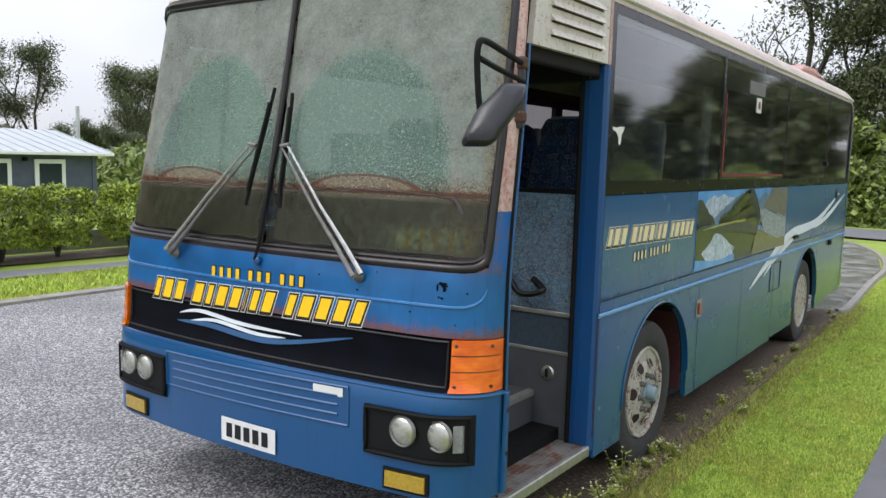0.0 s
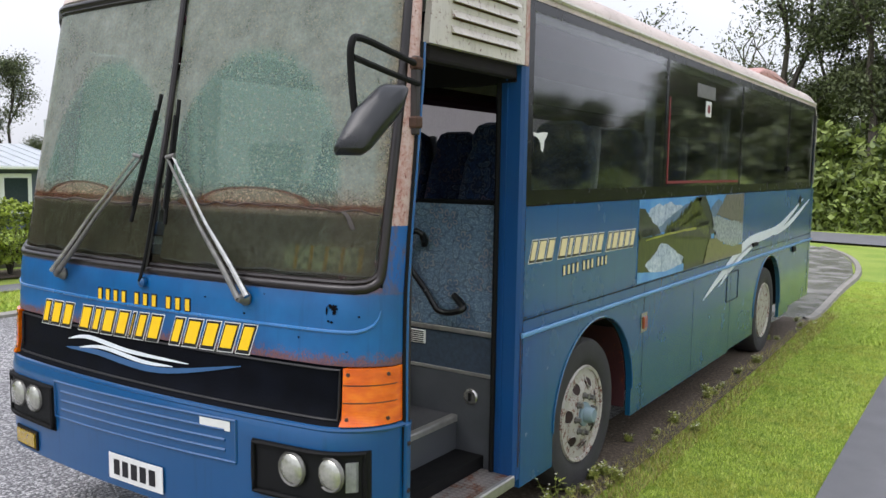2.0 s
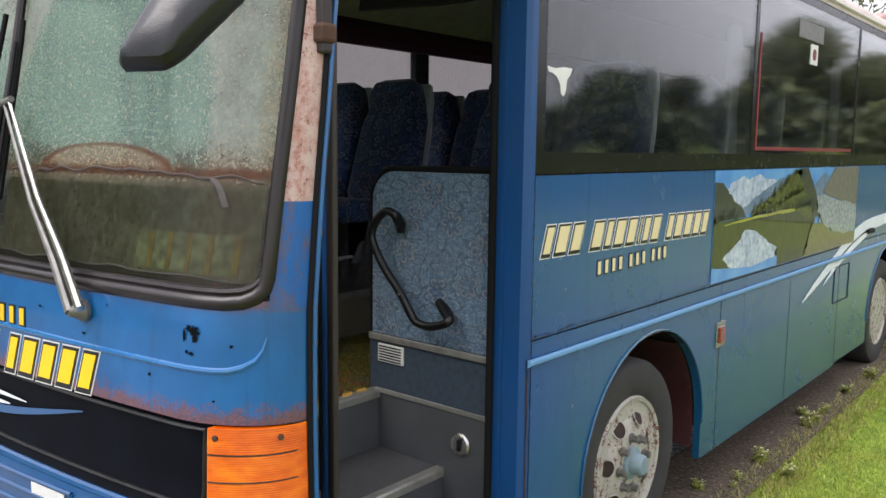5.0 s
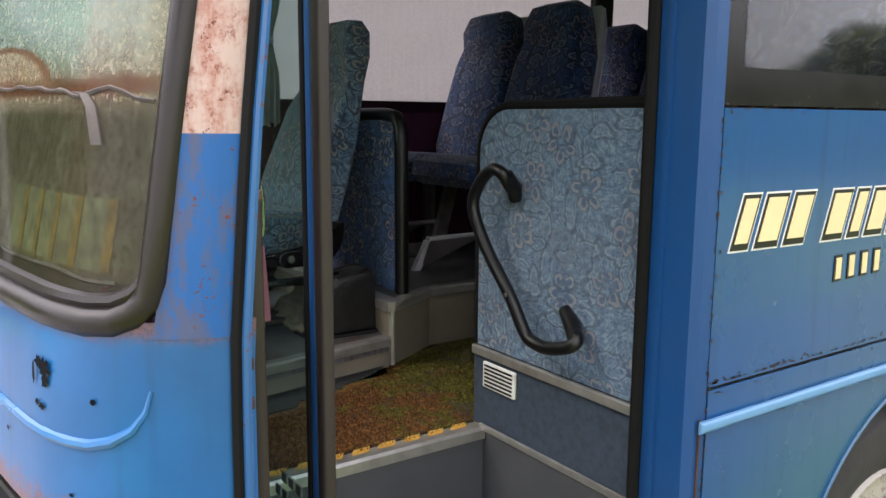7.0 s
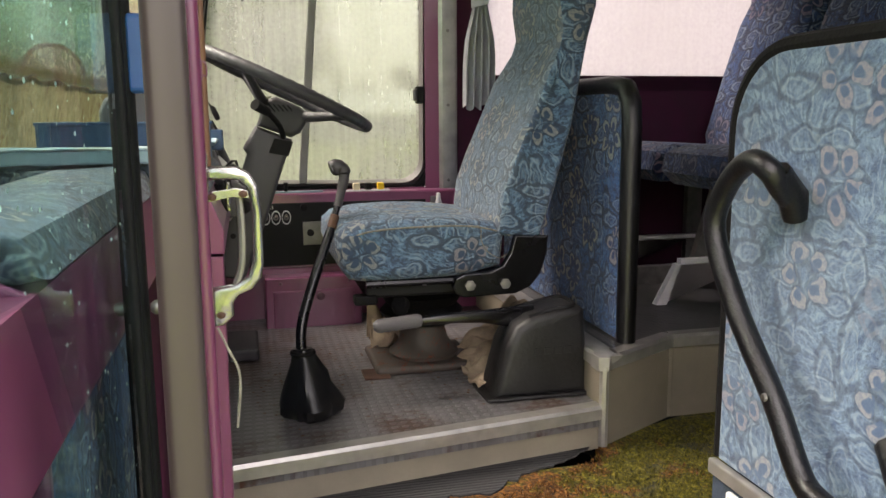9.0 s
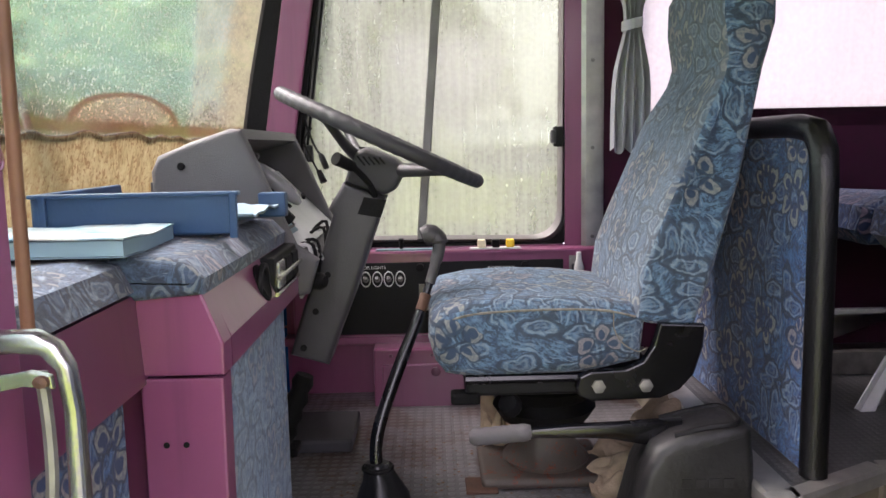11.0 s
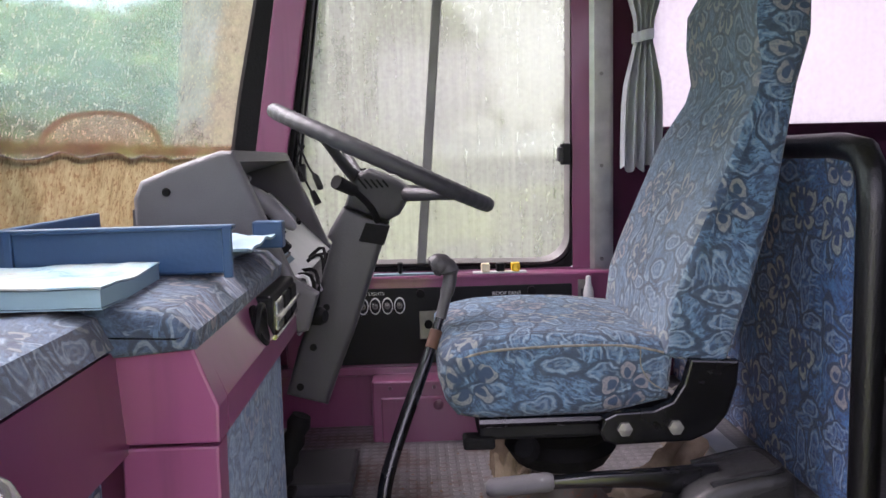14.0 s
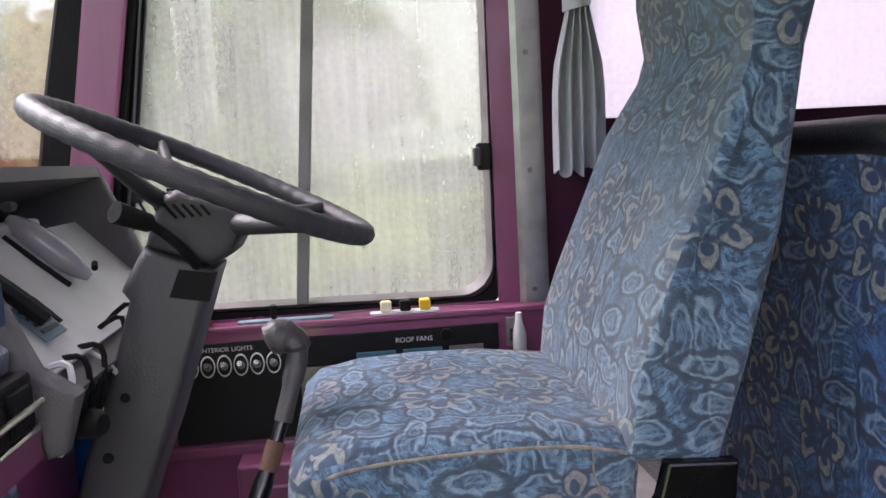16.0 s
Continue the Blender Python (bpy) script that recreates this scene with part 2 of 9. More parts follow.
RUSTY_STEEL = plain("rusty_steel", L(84, 58, 44), 0.7, 0.3, vary=0.5, scale=18, bump=0.3)
WOOD_ROD = plain("rusted_brown_rod", L(112, 78, 54), 0.6, 0.1, vary=0.35, scale=18)
RIM = paint("rim_paint", L(168, 164, 154), rough=0.4, rust=0.53, dirt=0.5, coat=0.0)
HUBBLUE = paint("hub_paint", L(122, 142, 148), rough=0.5, rust=0.6, coat=0.0)
HOLE = plain("rusty_hand_hole", L(46, 30, 24), 0.8, vary=0.5, scale=40)
TYRE = plain("tyre_rubber", L(50, 49, 49), 0.8, vary=0.35, scale=9, bump=0.4, fine=90)
PANEL_GREY = plain("step_panel_grey", L(72, 74, 78), 0.55, vary=0.2, scale=7)
BEIGE_GREY = plain("riser_vinyl", L(132, 124, 108), 0.6, vary=0.22, scale=7)
CARPET = plain("blue_grey_wall_carpet", L(54, 67, 82), 0.95, vary=0.35, scale=60, bump=0.6, fine=350)
DARK_FLOOR = plain("dark_carpet", L(24, 27, 34), 0.95, vary=0.3, scale=40, bump=0.5, fine=300)
CREAM = plain("cream_vinyl_letter", L(226, 210, 162), 0.4, vary=0.06, bump=0)
YELLOW = plain("yellow_vinyl_letter", L(246, 200, 20), 0.35, vary=0.06, bump=0)
LETTER_BLACK = plain("letter_shadow", L(16, 16, 20), 0.4, vary=0.1, bump=0)
WHITE = plain("white_plate", L(222, 222, 218), 0.4, vary=0.1, bump=0)
PAPER = plain("paper", L(128, 156, 166), 0.7, vary=0.1, scale=10)
PAPER_WHITE = plain("white_paper", L(118, 142, 154), 0.7, vary=0.3, scale=10)
TRAY_BLUE = plain("blue_plastic_tray", L(36, 66, 98), 0.4, vary=0.15)
CURTAIN = plain("grey_curtain_cloth", L(180, 182, 190), 0.9, vary=0.15, bump=0.4, fine=400)
RAG = plain("beige_rag", L(164, 144, 122), 0.95, vary=0.35, scale=30, bump=0.5)
CRUMB = plain("dry_crumbs", L(128, 100, 74), 0.9, vary=0.5, scale=60)
TERRACOTTA = plain("rust_brown_can", L(128, 74, 46), 0.7, vary=0.3)
KNOB_YELLOW = plain("yellow_knob", L(232, 188, 30), 0.4, vary=0.1)
KNOB_CREAM = plain("cream_knob", L(226, 214, 180), 0.4, vary=0.1)
TEAL = plain("teal_switch_panel", L(58, 110, 124), 0.4, vary=0.2)
RED_TRIM = plain("red_line", L(120, 24, 30), 0.5, vary=0.2)
PEDESTAL = paint("dirty_brown_paint", L(64, 57, 50), rough=0.6, rust=0.55, dirt=0.5, coat=0.0, fleck=1.5)
LENS_GREY = plain("scratched_clear_plastic", L(150, 149, 154), 0.16, vary=0.15, scale=30, bump=0.03)
LEATHER = plain("black_leatherette", L(12, 12, 13), 0.4, vary=0.3, bump=0.15, fine=260)
HEADREST = plain("seat_trim_grey", L(150, 154, 160), 0.6, vary=0.15)


def amber():
    m = Mat("amber_lens", 0.25)
    p = m.pos()
    x, y, z = m.split(p)
    ribs = m.math("ABSOLUTE", m.math("SINE", m.math("MULTIPLY", z, 520.0)))
    m.colour(m.ramp(m.noise(m.vec("MULTIPLY", p, (1.0, 1.0, 2.4)), 9, 3), (0.3, L(206, 82, 0)), (0.5, L(228, 102, 0)), (0.7, L(244, 128, 6))))
    m.b.inputs["Subsurface Weight"].default_value = 0.0
    m.b.inputs["Coat Weight"].default_value = 0.5
    m.bump(ribs, 0.4, 0.002)
    return m.m


def lens(name, c, metal=0.0):
    m = Mat(name, 0.12, metal)
    p = m.pos()
    x, y, z = m.split(p)
    m.colour(m.ramp(m.noise(p, 60, 2), (0.3, tuple(v * 0.75 for v in c[:3]) + (1,)), (0.7, c)))
    m.b.inputs["Coat Weight"].default_value = 1.0
    m.bump(m.math("ABSOLUTE", m.math("SINE", m.math("MULTIPLY", x, 420.0))), 0.25, 0.002)
    return m.m


AMBER = amber()
HEADLAMP = lens("headlamp_glass", L(188, 188, 176), 0.6)
FOGLAMP = lens("yellow_foglamp", L(176, 146, 30))
CLEARLAMP = lens("clear_marker_lens", L(140, 142, 138))
SIDE_AMBER = lens("side_amber", L(150, 62, 24))


def glass(name, tint, film, film_colour, gloss_rough=0.03, drops=0.0, patch=None, body=0.35, streaks=0.0, blur=0.0, thin=None, shine=1.0):
    """Real pane: tinted see-through, a scattering film of condensation or grime, mirror gloss by angle."""
    m = Mat(name)
    p = m.pos()
    n1, n2 = m.noise(p, 2.2, 4), m.noise(p, 70.0, 3)
    if blur:
        clear = m.add("ShaderNodeBsdfRefraction")
        clear.inputs["IOR"].default_value, clear.inputs["Roughness"].default_value = 1.25, blur
    else:
        clear = m.add("ShaderNodeBsdfTransparent")
    m.put(clear.inputs["Color"], tint)
    haze_t, haze_d = m.add("ShaderNodeBsdfTranslucent"), m.add("ShaderNodeBsdfDiffuse")
    col = film_colour(m, p) if callable(film_colour) else film_colour
    m.put(haze_t.inputs["Color"], col)
    m.put(haze_d.inputs["Color"], col)
    haze = m.add("ShaderNodeMixShader")
    m.put(haze.inputs[0], body)
    m.t.links.new(haze_t.outputs[0], haze.inputs[1])
    m.t.links.new(haze_d.outputs[0], haze.inputs[2])
    amount = m.math("ADD", m.math("MULTIPLY", m.math("SUBTRACT", n1, 0.5), 0.35), film)
    amount = m.math("ADD", m.math("MULTIPLY", m.math("SUBTRACT", n2, 0.5), drops), amount, True)
    if thin:
        amount = m.math("MULTIPLY", amount, thin(m, p))
    if streaks:
        run = m.noise(m.vec("MULTIPLY", p, (60.0, 60.0, 3.0)), 1.0, 4, 0.6)
        amount = m.math("ADD", m.math("MULTIPLY", m.math("SUBTRACT", run, 0.5), streaks), amount, True)
    if patch:
        amount = m.math("MAXIMUM", amount, patch(m, p), True)
    veil = m.add("ShaderNodeMixShader")
    m.put(veil.inputs[0], amount)
    m.t.links.new(clear.outputs[0], veil.inputs[1])
    m.t.links.new(haze.outputs[0], veil.inputs[2])
    gloss = m.add("ShaderNodeBsdfGlossy")
    m.put(gloss.inputs["Roughness"], gloss_rough)
    if drops:
        bn = m.add("ShaderNodeBump")
        m.put(bn.inputs["Height"], n2)
        bn.inputs["Strength"].default_value, bn.inputs["Distance"].default_value = 0.15, 0.002
        m.t.links.new(bn.outputs[0], gloss.inputs["Normal"])
    graze = m.add("ShaderNodeLayerWeight")
    graze.inputs["Blend"].default_value = 0.5
    fres = m.math("ADD", 0.04, m.math("MULTIPLY", m.math("POWER", graze.outputs["Facing"], 5.0), 0.96))
    out = m.add("ShaderNodeMixShader")
    m.put(out.inputs[0], m.math("MULTIPLY", fres, shine))
    m.t.links.new(veil.outputs[0], out.inputs[1])
    m.t.links.new(gloss.outputs[0], out.inputs[2])
    m.shader(out.outputs[0])
    return m.m


def wiped(m, p):
    """Half-round dust arcs along the foot of the screen: distance 0 in the middle, 1 on the rim."""
    x, y, z = m.split(p)
    u = m.math("DIVIDE", m.math("SUBTRACT", m.math("ABSOLUTE", m.math("ADD", x, 0.035)), 0.595), 0.305)
    v = m.math("DIVIDE", m.math("SUBTRACT", z, 1.755), 0.073)
    n = m.math("MULTIPLY", m.math("SUBTRACT", m.noise(p, 9.0, 3), 0.5), 0.12)
    return m.math("ADD", m.math("SQRT", m.math("ADD", m.math("MULTIPLY", u, u), m.math("MULTIPLY", v, v))), n)


def unswept(m, p):
    """0 inside the two tall domes that the wipers sweep, 1 outside."""
    x, y, z = m.split(p)
    u = m.math("DIVIDE", m.math("SUBTRACT", m.math("ABSOLUTE", x), 0.5), 0.5)
    v = m.math("DIVIDE", m.math("SUBTRACT", z, 1.75), 0.67)
    n = m.math("MULTIPLY", m.math("SUBTRACT", m.noise(p, 14.0, 5, 0.7), 0.5), 0.1)
    return m.step(m.math("ADD", m.math("SQRT", m.math("ADD", m.math("MULTIPLY", u, u), m.math("MULTIPLY", v, v))), n), 0.92, 1.06)


def screen_film(m, p):
    x, y, z = m.split(p)
    n = m.noise(p, 30.0, 5, 0.75)
    low = m.step(m.math("ADD", z, m.math("MULTIPLY", n, 0.2)), 1.96, 1.84)
    arc = wiped(m, p)
    inside = m.math("MULTIPLY", m.step(arc, 1.06, 0.98), m.step(z, 1.75, 1.76))
    ring = m.math("MULTIPLY", inside, m.step(arc, 0.85, 0.95))
    c = m.mix(m.math("MULTIPLY", m.math("MAXIMUM", low, m.step(m.math("ADD", m.math("ABSOLUTE", x), m.math("MULTIPLY", n, 0.12)), 1.18, 1.26)), 0.85), m.mix(unswept(m, p), L(170, 204, 194), m.ramp(m.noise(p, 11.0, 5, 0.7), (0.35, L(158, 163, 156)), (0.65, L(188, 195, 188)))), m.ramp(n, (0.35, L(112, 82, 64)), (0.65, L(164, 138, 112))))
    c = m.mix(m.math("MULTIPLY", inside, 0.6), c, m.ramp(n, (0.35, L(166, 128, 100)), (0.65, L(196, 166, 136))))
    foot = m.math("MULTIPLY", m.step(z, 1.735, 1.745), m.step(m.math("ADD", z, m.math("MULTIPLY", n, 0.03)), 1.79, 1.77))
    c = m.mix(m.math("MULTIPLY", m.math("MAXIMUM", m.step(m.noise(p, 125.0, 3, 0.6), 0.565, 0.61), m.step(m.math("ADD", m.math("ABSOLUTE", x), m.math("MULTIPLY", n, 0.2)), 1.21, 1.33)), 0.8), c, L(196, 186, 164))
    return m.mix(m.math("MULTIPLY", m.math("MAXIMUM", ring, foot), 0.85), c, L(116, 66, 46))


def screen_grime(m, p):
    """How much of the screen the grime covers: rusty foot, arcs, speckled sweep rings."""
    x, y, z = m.split(p)
    n = m.noise(p, 30.0, 5, 0.75)
    low = m.step(m.math("ADD", z, m.math("MULTIPLY", n, 0.2)), 1.96, 1.84)
    arc = wiped(m, p)
    inside = m.math("MULTIPLY", m.step(arc, 1.06, 0.98), m.step(z, 1.75, 1.76))
    rings = m.math("MULTIPLY", m.step(m.math("SINE", m.math("MULTIPLY", arc, 24.0)), 0.2, 0.9), m.step(arc, 3.4, 1.2))
    spots = m.step(m.math("ADD", m.noise(p, 125.0, 3, 0.6), m.math("MULTIPLY", rings, 0.035)), 0.575, 0.62)
    ring = m.math("MULTIPLY", inside, m.step(arc, 0.85, 0.95))
    edge = m.step(m.math("ADD", m.math("ABSOLUTE", x), m.math("MULTIPLY", n, 0.2)), 1.21, 1.33)
    foot = m.math("MULTIPLY", m.step(z, 1.735, 1.745), m.step(m.math("ADD", z, m.math("MULTIPLY", n, 0.03)), 1.79, 1.77))
    g = m.math("MAXIMUM", m.math("MULTIPLY", low, 0.3), m.math("MULTIPLY", inside, 0.34))
    g = m.math("MAXIMUM", g, m.math("MULTIPLY", m.math("MAXIMUM", ring, m.math("MULTIPLY", m.math("MULTIPLY", foot, m.step(n, 0.4, 0.6)), 0.7)), 0.5))
    g = m.math("MAXIMUM", g, m.math("MAXIMUM", m.math("MULTIPLY", spots, 0.5), m.math("MULTIPLY", edge, 0.26)))
    return m.math("MULTIPLY", g, m.step(z, 1.70, 1.745))


def bare_foot(m, p):
    """The glass is cleaner behind the old film and inside the wipers' sweeps."""
    foot = m.math("ADD", 0.15, m.math("MULTIPLY", m.step(m.split(p)[2], 1.71, 1.75), 0.85))
    return m.math("MULTIPLY", m.math("ADD", 0.7, m.math("MULTIPLY", unswept(m, p), 0.65)), foot)


SCREEN = glass("windscreen_glass", L(208, 220, 212), 0.32, screen_film, 0.05, drops=0.22, patch=screen_grime, body=0.74, thin=bare_foot, shine=0.3, blur=0.08)
SIDE_GLASS = glass("tinted_side_glass", L(222, 224, 226), 0.03, L(120, 126, 130), 0.05, streaks=0.16, shine=2.0)
FOG_GLASS = glass("fogged_glass", L(182, 187, 174), 0.38, L(168, 171, 158), 0.08, drops=0.32, streaks=0.5, blur=0.12)
FOG_FAR = glass("condensed_glass", L(200, 198, 199), 0.9, L(170, 167, 168), 0.08, drops=0.3, streaks=0.16, body=0.12)
DOOR_GLASS = glass("door_glass", L(228, 243, 241), -0.12, L(150, 168, 168), 0.01, streaks=0.12, shine=0.85)
HOUSE_GLASS = plain("house_window_glass", L(46, 58, 62), 0.08, vary=0.2, bump=0)
WATER_BEAD = plain("water_bead", L(196, 208, 208), 0.06, vary=0.1, bump=0)
MIRROR_BACK = plain("mirror_shell", L(26, 27, 30), 0.3, vary=0.2, bump=0.15, fine=240)


def mirror_glass():
    m = Mat("mirror_glass", 0.03, 1.0)
    m.colour(L(216, 220, 220))
    return m.m


MIRROR = mirror_glass()


def moquette(name, dark, light, petal, fade=0.0, size=1.0, contrast=1.0, bloom=0.42, leaf=0.5):
    """Floral bus cloth: dense outlined leaves in blues, with loose five-petalled flowers."""
    m = Mat(name, 0.95)
    uv = m.uv(3.1)
    wob = m.add("ShaderNodeTexNoise")
    m.put(wob.inputs["Vector"], uv)
    wob.inputs["Scale"].default_value, wob.inputs["Detail"].default_value = 16.0 / size, 2.0
    swirl = m.vec("ADD", uv, m.vec("MULTIPLY", m.vec("SUBTRACT", wob.outputs["Color"], (0.5, 0.5, 0.5)), (0.05 * size, 0.05 * size, 0.0)))
    ground = m.mix(m.step(m.noise(uv, 34.0 / size, 6, 0.8), 0.36, 0.64), dark, light)
    pale = tuple(0.62 * v + 0.38 * w for v, w in zip(light[:3], L(186, 194, 186)[:3])) + (1,)
    deep = tuple(v * 0.35 for v in dark[:3]) + (1,)

    def leaves(scale, stretch, shift):
        """Leaf shapes: distance in a warped, stretched cell pattern, with its own random number."""
        n = m.add("ShaderNodeTexVoronoi")
        n.voronoi_dimensions = "2D"
        m.put(n.inputs["Vector"], m.vec("ADD", m.vec("MULTIPLY", swirl, stretch), (shift, shift * 0.6, 0.0)))
        n.inputs["Scale"].default_value, n.inputs["Randomness"].default_value = scale / size, 0.95
        return n.outputs["Distance"], m.split(n.outputs["Color"])[0]

    col = ground
    # brushed strokes, each patch in its own direction
    grain = m.step(m.noise(uv, 150.0, 3, 0.7), 0.36, 0.6)
    patch = m.add("ShaderNodeTexVoronoi")
    patch.voronoi_dimensions = "2D"
    m.put(patch.inputs["Vector"], swirl)
    patch.inputs["Scale"].default_value = 9.0 / size
    turn, some, other = m.split(patch.outputs["Color"])
    turn = m.math("MULTIPLY", turn, 6.28)
    sx, sy, sz = m.split(swirl)
    ca, sa = m.math("COSINE", turn), m.math("SINE", turn)
    along = m.math("ADD", m.math("MULTIPLY", sx, ca), m.math("MULTIPLY", sy, sa))
    across = m.math("SUBTRACT", m.math("MULTIPLY", sy, ca), m.math("MULTIPLY", sx, sa))
    join = m.add("ShaderNodeCombineXYZ")
    m.put(join.inputs[0], m.math("MULTIPLY", along, 24.0 / size))
    m.put(join.inputs[1], m.math("MULTIPLY", across, 125.0 / size))
    strokes = m.noise(join.outputs[0], 1.0, 2)
    col = m.mix(m.math("MULTIPLY", m.math("MULTIPLY", m.step(strokes, 0.48, 0.54), grain), 0.95 * contrast), col, deep)
    col = m.mix(m.math("MULTIPLY", m.math("MULTIPLY", m.step(strokes, 0.45, 0.36), m.step(some, 0.3, 0.5)), 0.55 * contrast), col, pale)
    for scale, stretch, shift, at, width, k in ((10.0, (1.7, 0.7, 1.0), 0.0, 0.33, 0.05, 0.7), (11.0, (0.7, 1.6, 1.0), 4.1, 0.3, 0.055, 0.7)):
        d, rnd = leaves(scale, stretch, shift)
        on = m.step(rnd, leaf, leaf + 0.05)
        body = m.math("MULTIPLY", m.step(d, at, at - 0.05), on)
        line = m.math("MULTIPLY", m.math("SUBTRACT", 1.0, m.step(m.math("ABSOLUTE", m.math("SUBTRACT", d, at)), width * 0.5, width)), on)
        rim = m.math("MULTIPLY", m.math("SUBTRACT", 1.0, m.step(m.math("ABSOLUTE", m.math("SUBTRACT", d, at + 0.13)), 0.03, 0.09)), on)
        vein = m.math("MULTIPLY", m.math("SUBTRACT", 1.0, m.step(m.math("ABSOLUTE", m.math("SUBTRACT", d, at * 0.45)), 0.02, 0.05)), on)
        col = m.mix(m.math("MULTIPLY", rim, 0.95 * contrast), col, deep)
        col = m.mix(m.math("MULTIPLY", body, 0.35 * contrast), col, dark)
        col = m.mix(m.math("MULTIPLY", m.math("MULTIPLY", m.math("MAXIMUM", line, m.math("MULTIPLY", vein, 0.5)), m.math("ADD", 0.35, m.math("MULTIPLY", grain, 0.65))), k * contrast), col, pale)
    # loose flowers of five open loops
    scale = 6.0 / size
    cell = m.add("ShaderNodeTexVoronoi")
    cell.voronoi_dimensions = "2D"
    m.put(cell.inputs["Vector"], swirl)
    cell.inputs["Scale"].default_value, cell.inputs["Randomness"].default_value = scale, 0.75
    off = m.vec("SUBTRACT", swirl, cell.outputs["Position"])
    ox, oy, oz = m.split(off)
    r = m.math("MULTIPLY", m.vec("LENGTH", off), scale)
    cr, cg, cb = m.split(cell.outputs["Color"])
    ang = m.math("ADD", m.math("ARCTAN2", oy, ox), m.math("MULTIPLY", cr, 6.28))
    fold = m.math("SUBTRACT", m.math("FLOORED_MODULO", ang, 1.2566), 0.6283)
    px = m.math("SUBTRACT", m.math("MULTIPLY", r, m.math("COSINE", fold)), 0.27)
    py = m.math("MULTIPLY", m.math("MULTIPLY", r, m.math("SINE", fold)), 1.15)
    d = m.math("SQRT", m.math("ADD", m.math("MULTIPLY", px, px), m.math("MULTIPLY", py, py)))
    around = m.step(d, 0.2, 0.15)
    inside = m.step(d, 0.15, 0.13)
    ring = m.math("MULTIPLY", m.math("MULTIPLY", inside, m.step(m.math("ADD", d, m.math("MULTIPLY", px, 0.3)), 0.06, 0.085)), m.step(m.math("ADD", px, m.math("MULTIPLY", cb, 0.05)), -0.085, -0.05))
    has = m.step(cg, bloom, bloom + 0.06)
    col = m.mix(m.math("MULTIPLY", m.math("MULTIPLY", around, has), 0.9 * contrast), col, deep)
    col = m.mix(m.math("MULTIPLY", m.math("MULTIPLY", inside, has), 0.75), col, dark)
    tint = m.mix(m.step(cb, 0.45, 0.75), petal, tuple(0.72 * v + 0.28 * w for v, w in zip(petal[:3], L(176, 110, 120)[:3])) + (1,))
    col = m.mix(m.math("MULTIPLY", m.math("MULTIPLY", m.math("MULTIPLY", ring, has), m.math("ADD", 0.5, m.math("MULTIPLY", grain, 0.5))), 0.8 * contrast), col, m.mix(m.math("MULTIPLY", m.noise(uv, 40.0, 3), 0.4), tint, light))
    if fade:
        worn = m.math("ADD", 0.35, m.math("MULTIPLY", m.step(m.noise(uv, 3.2, 4), 0.36, 0.7), 0.65))
        col = m.mix(m.math("MULTIPLY", worn, fade), col, L(150, 158, 162))
    weave = m.noise(uv, 900.0, 2)
    col = m.mix(m.math("MULTIPLY", weave, 0.25), col, tuple(v * 0.45 for v in light[:3]) + (1,))
    m.colour(col)
    m.b.inputs["Sheen Weight"].default_value, m.b.inputs["Sheen Roughness"].default_value = 0.12, 0.5
    m.bump(m.math("ADD", weave, m.math("MULTIPLY", m.noise(uv, 22.0, 3), 0.9)), 0.3, 0.005)
    return m.m


CLOTH = moquette("floral_moquette", L(8, 42, 92), L(46, 100, 154), L(170, 166, 140), 0.03, 0.8, 1.0, 0.36)
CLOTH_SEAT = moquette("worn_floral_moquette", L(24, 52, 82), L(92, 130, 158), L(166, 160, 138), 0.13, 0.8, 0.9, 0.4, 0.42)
CLOTH_PALER = moquette("paler_floral_moquette", L(22, 50, 80), L(84, 116, 142), L(160, 156, 134), 0.4, 0.8, 1.0, 0.4, 0.42)
CLOTH_DASH = moquette("dusty_floral_moquette", L(22, 42, 66), L(70, 94, 118), L(146, 142, 126), 0.14, 0.6, 0.9)
CLOTH_PARTITION = moquette("pale_floral_moquette", L(56, 84, 120), L(118, 144, 166), L(196, 182, 160), 0.14, 0.75, 0.6, 0.34, 0.5)
CLOTH_DARK = moquette("dark_floral_moquette", L(9, 26, 62), L(40, 72, 118), L(116, 118, 122), 0.0, 0.9, 0.85)
# Knee panel cloth, lightened so its colour also carries the light on it.
CLOTH_KNEE = moquette("brightened_knee_moquette", L(66, 98, 140), L(130, 160, 188), L(200, 192, 172), 0.3, 0.75, 0.6, 0.34, 0.5)


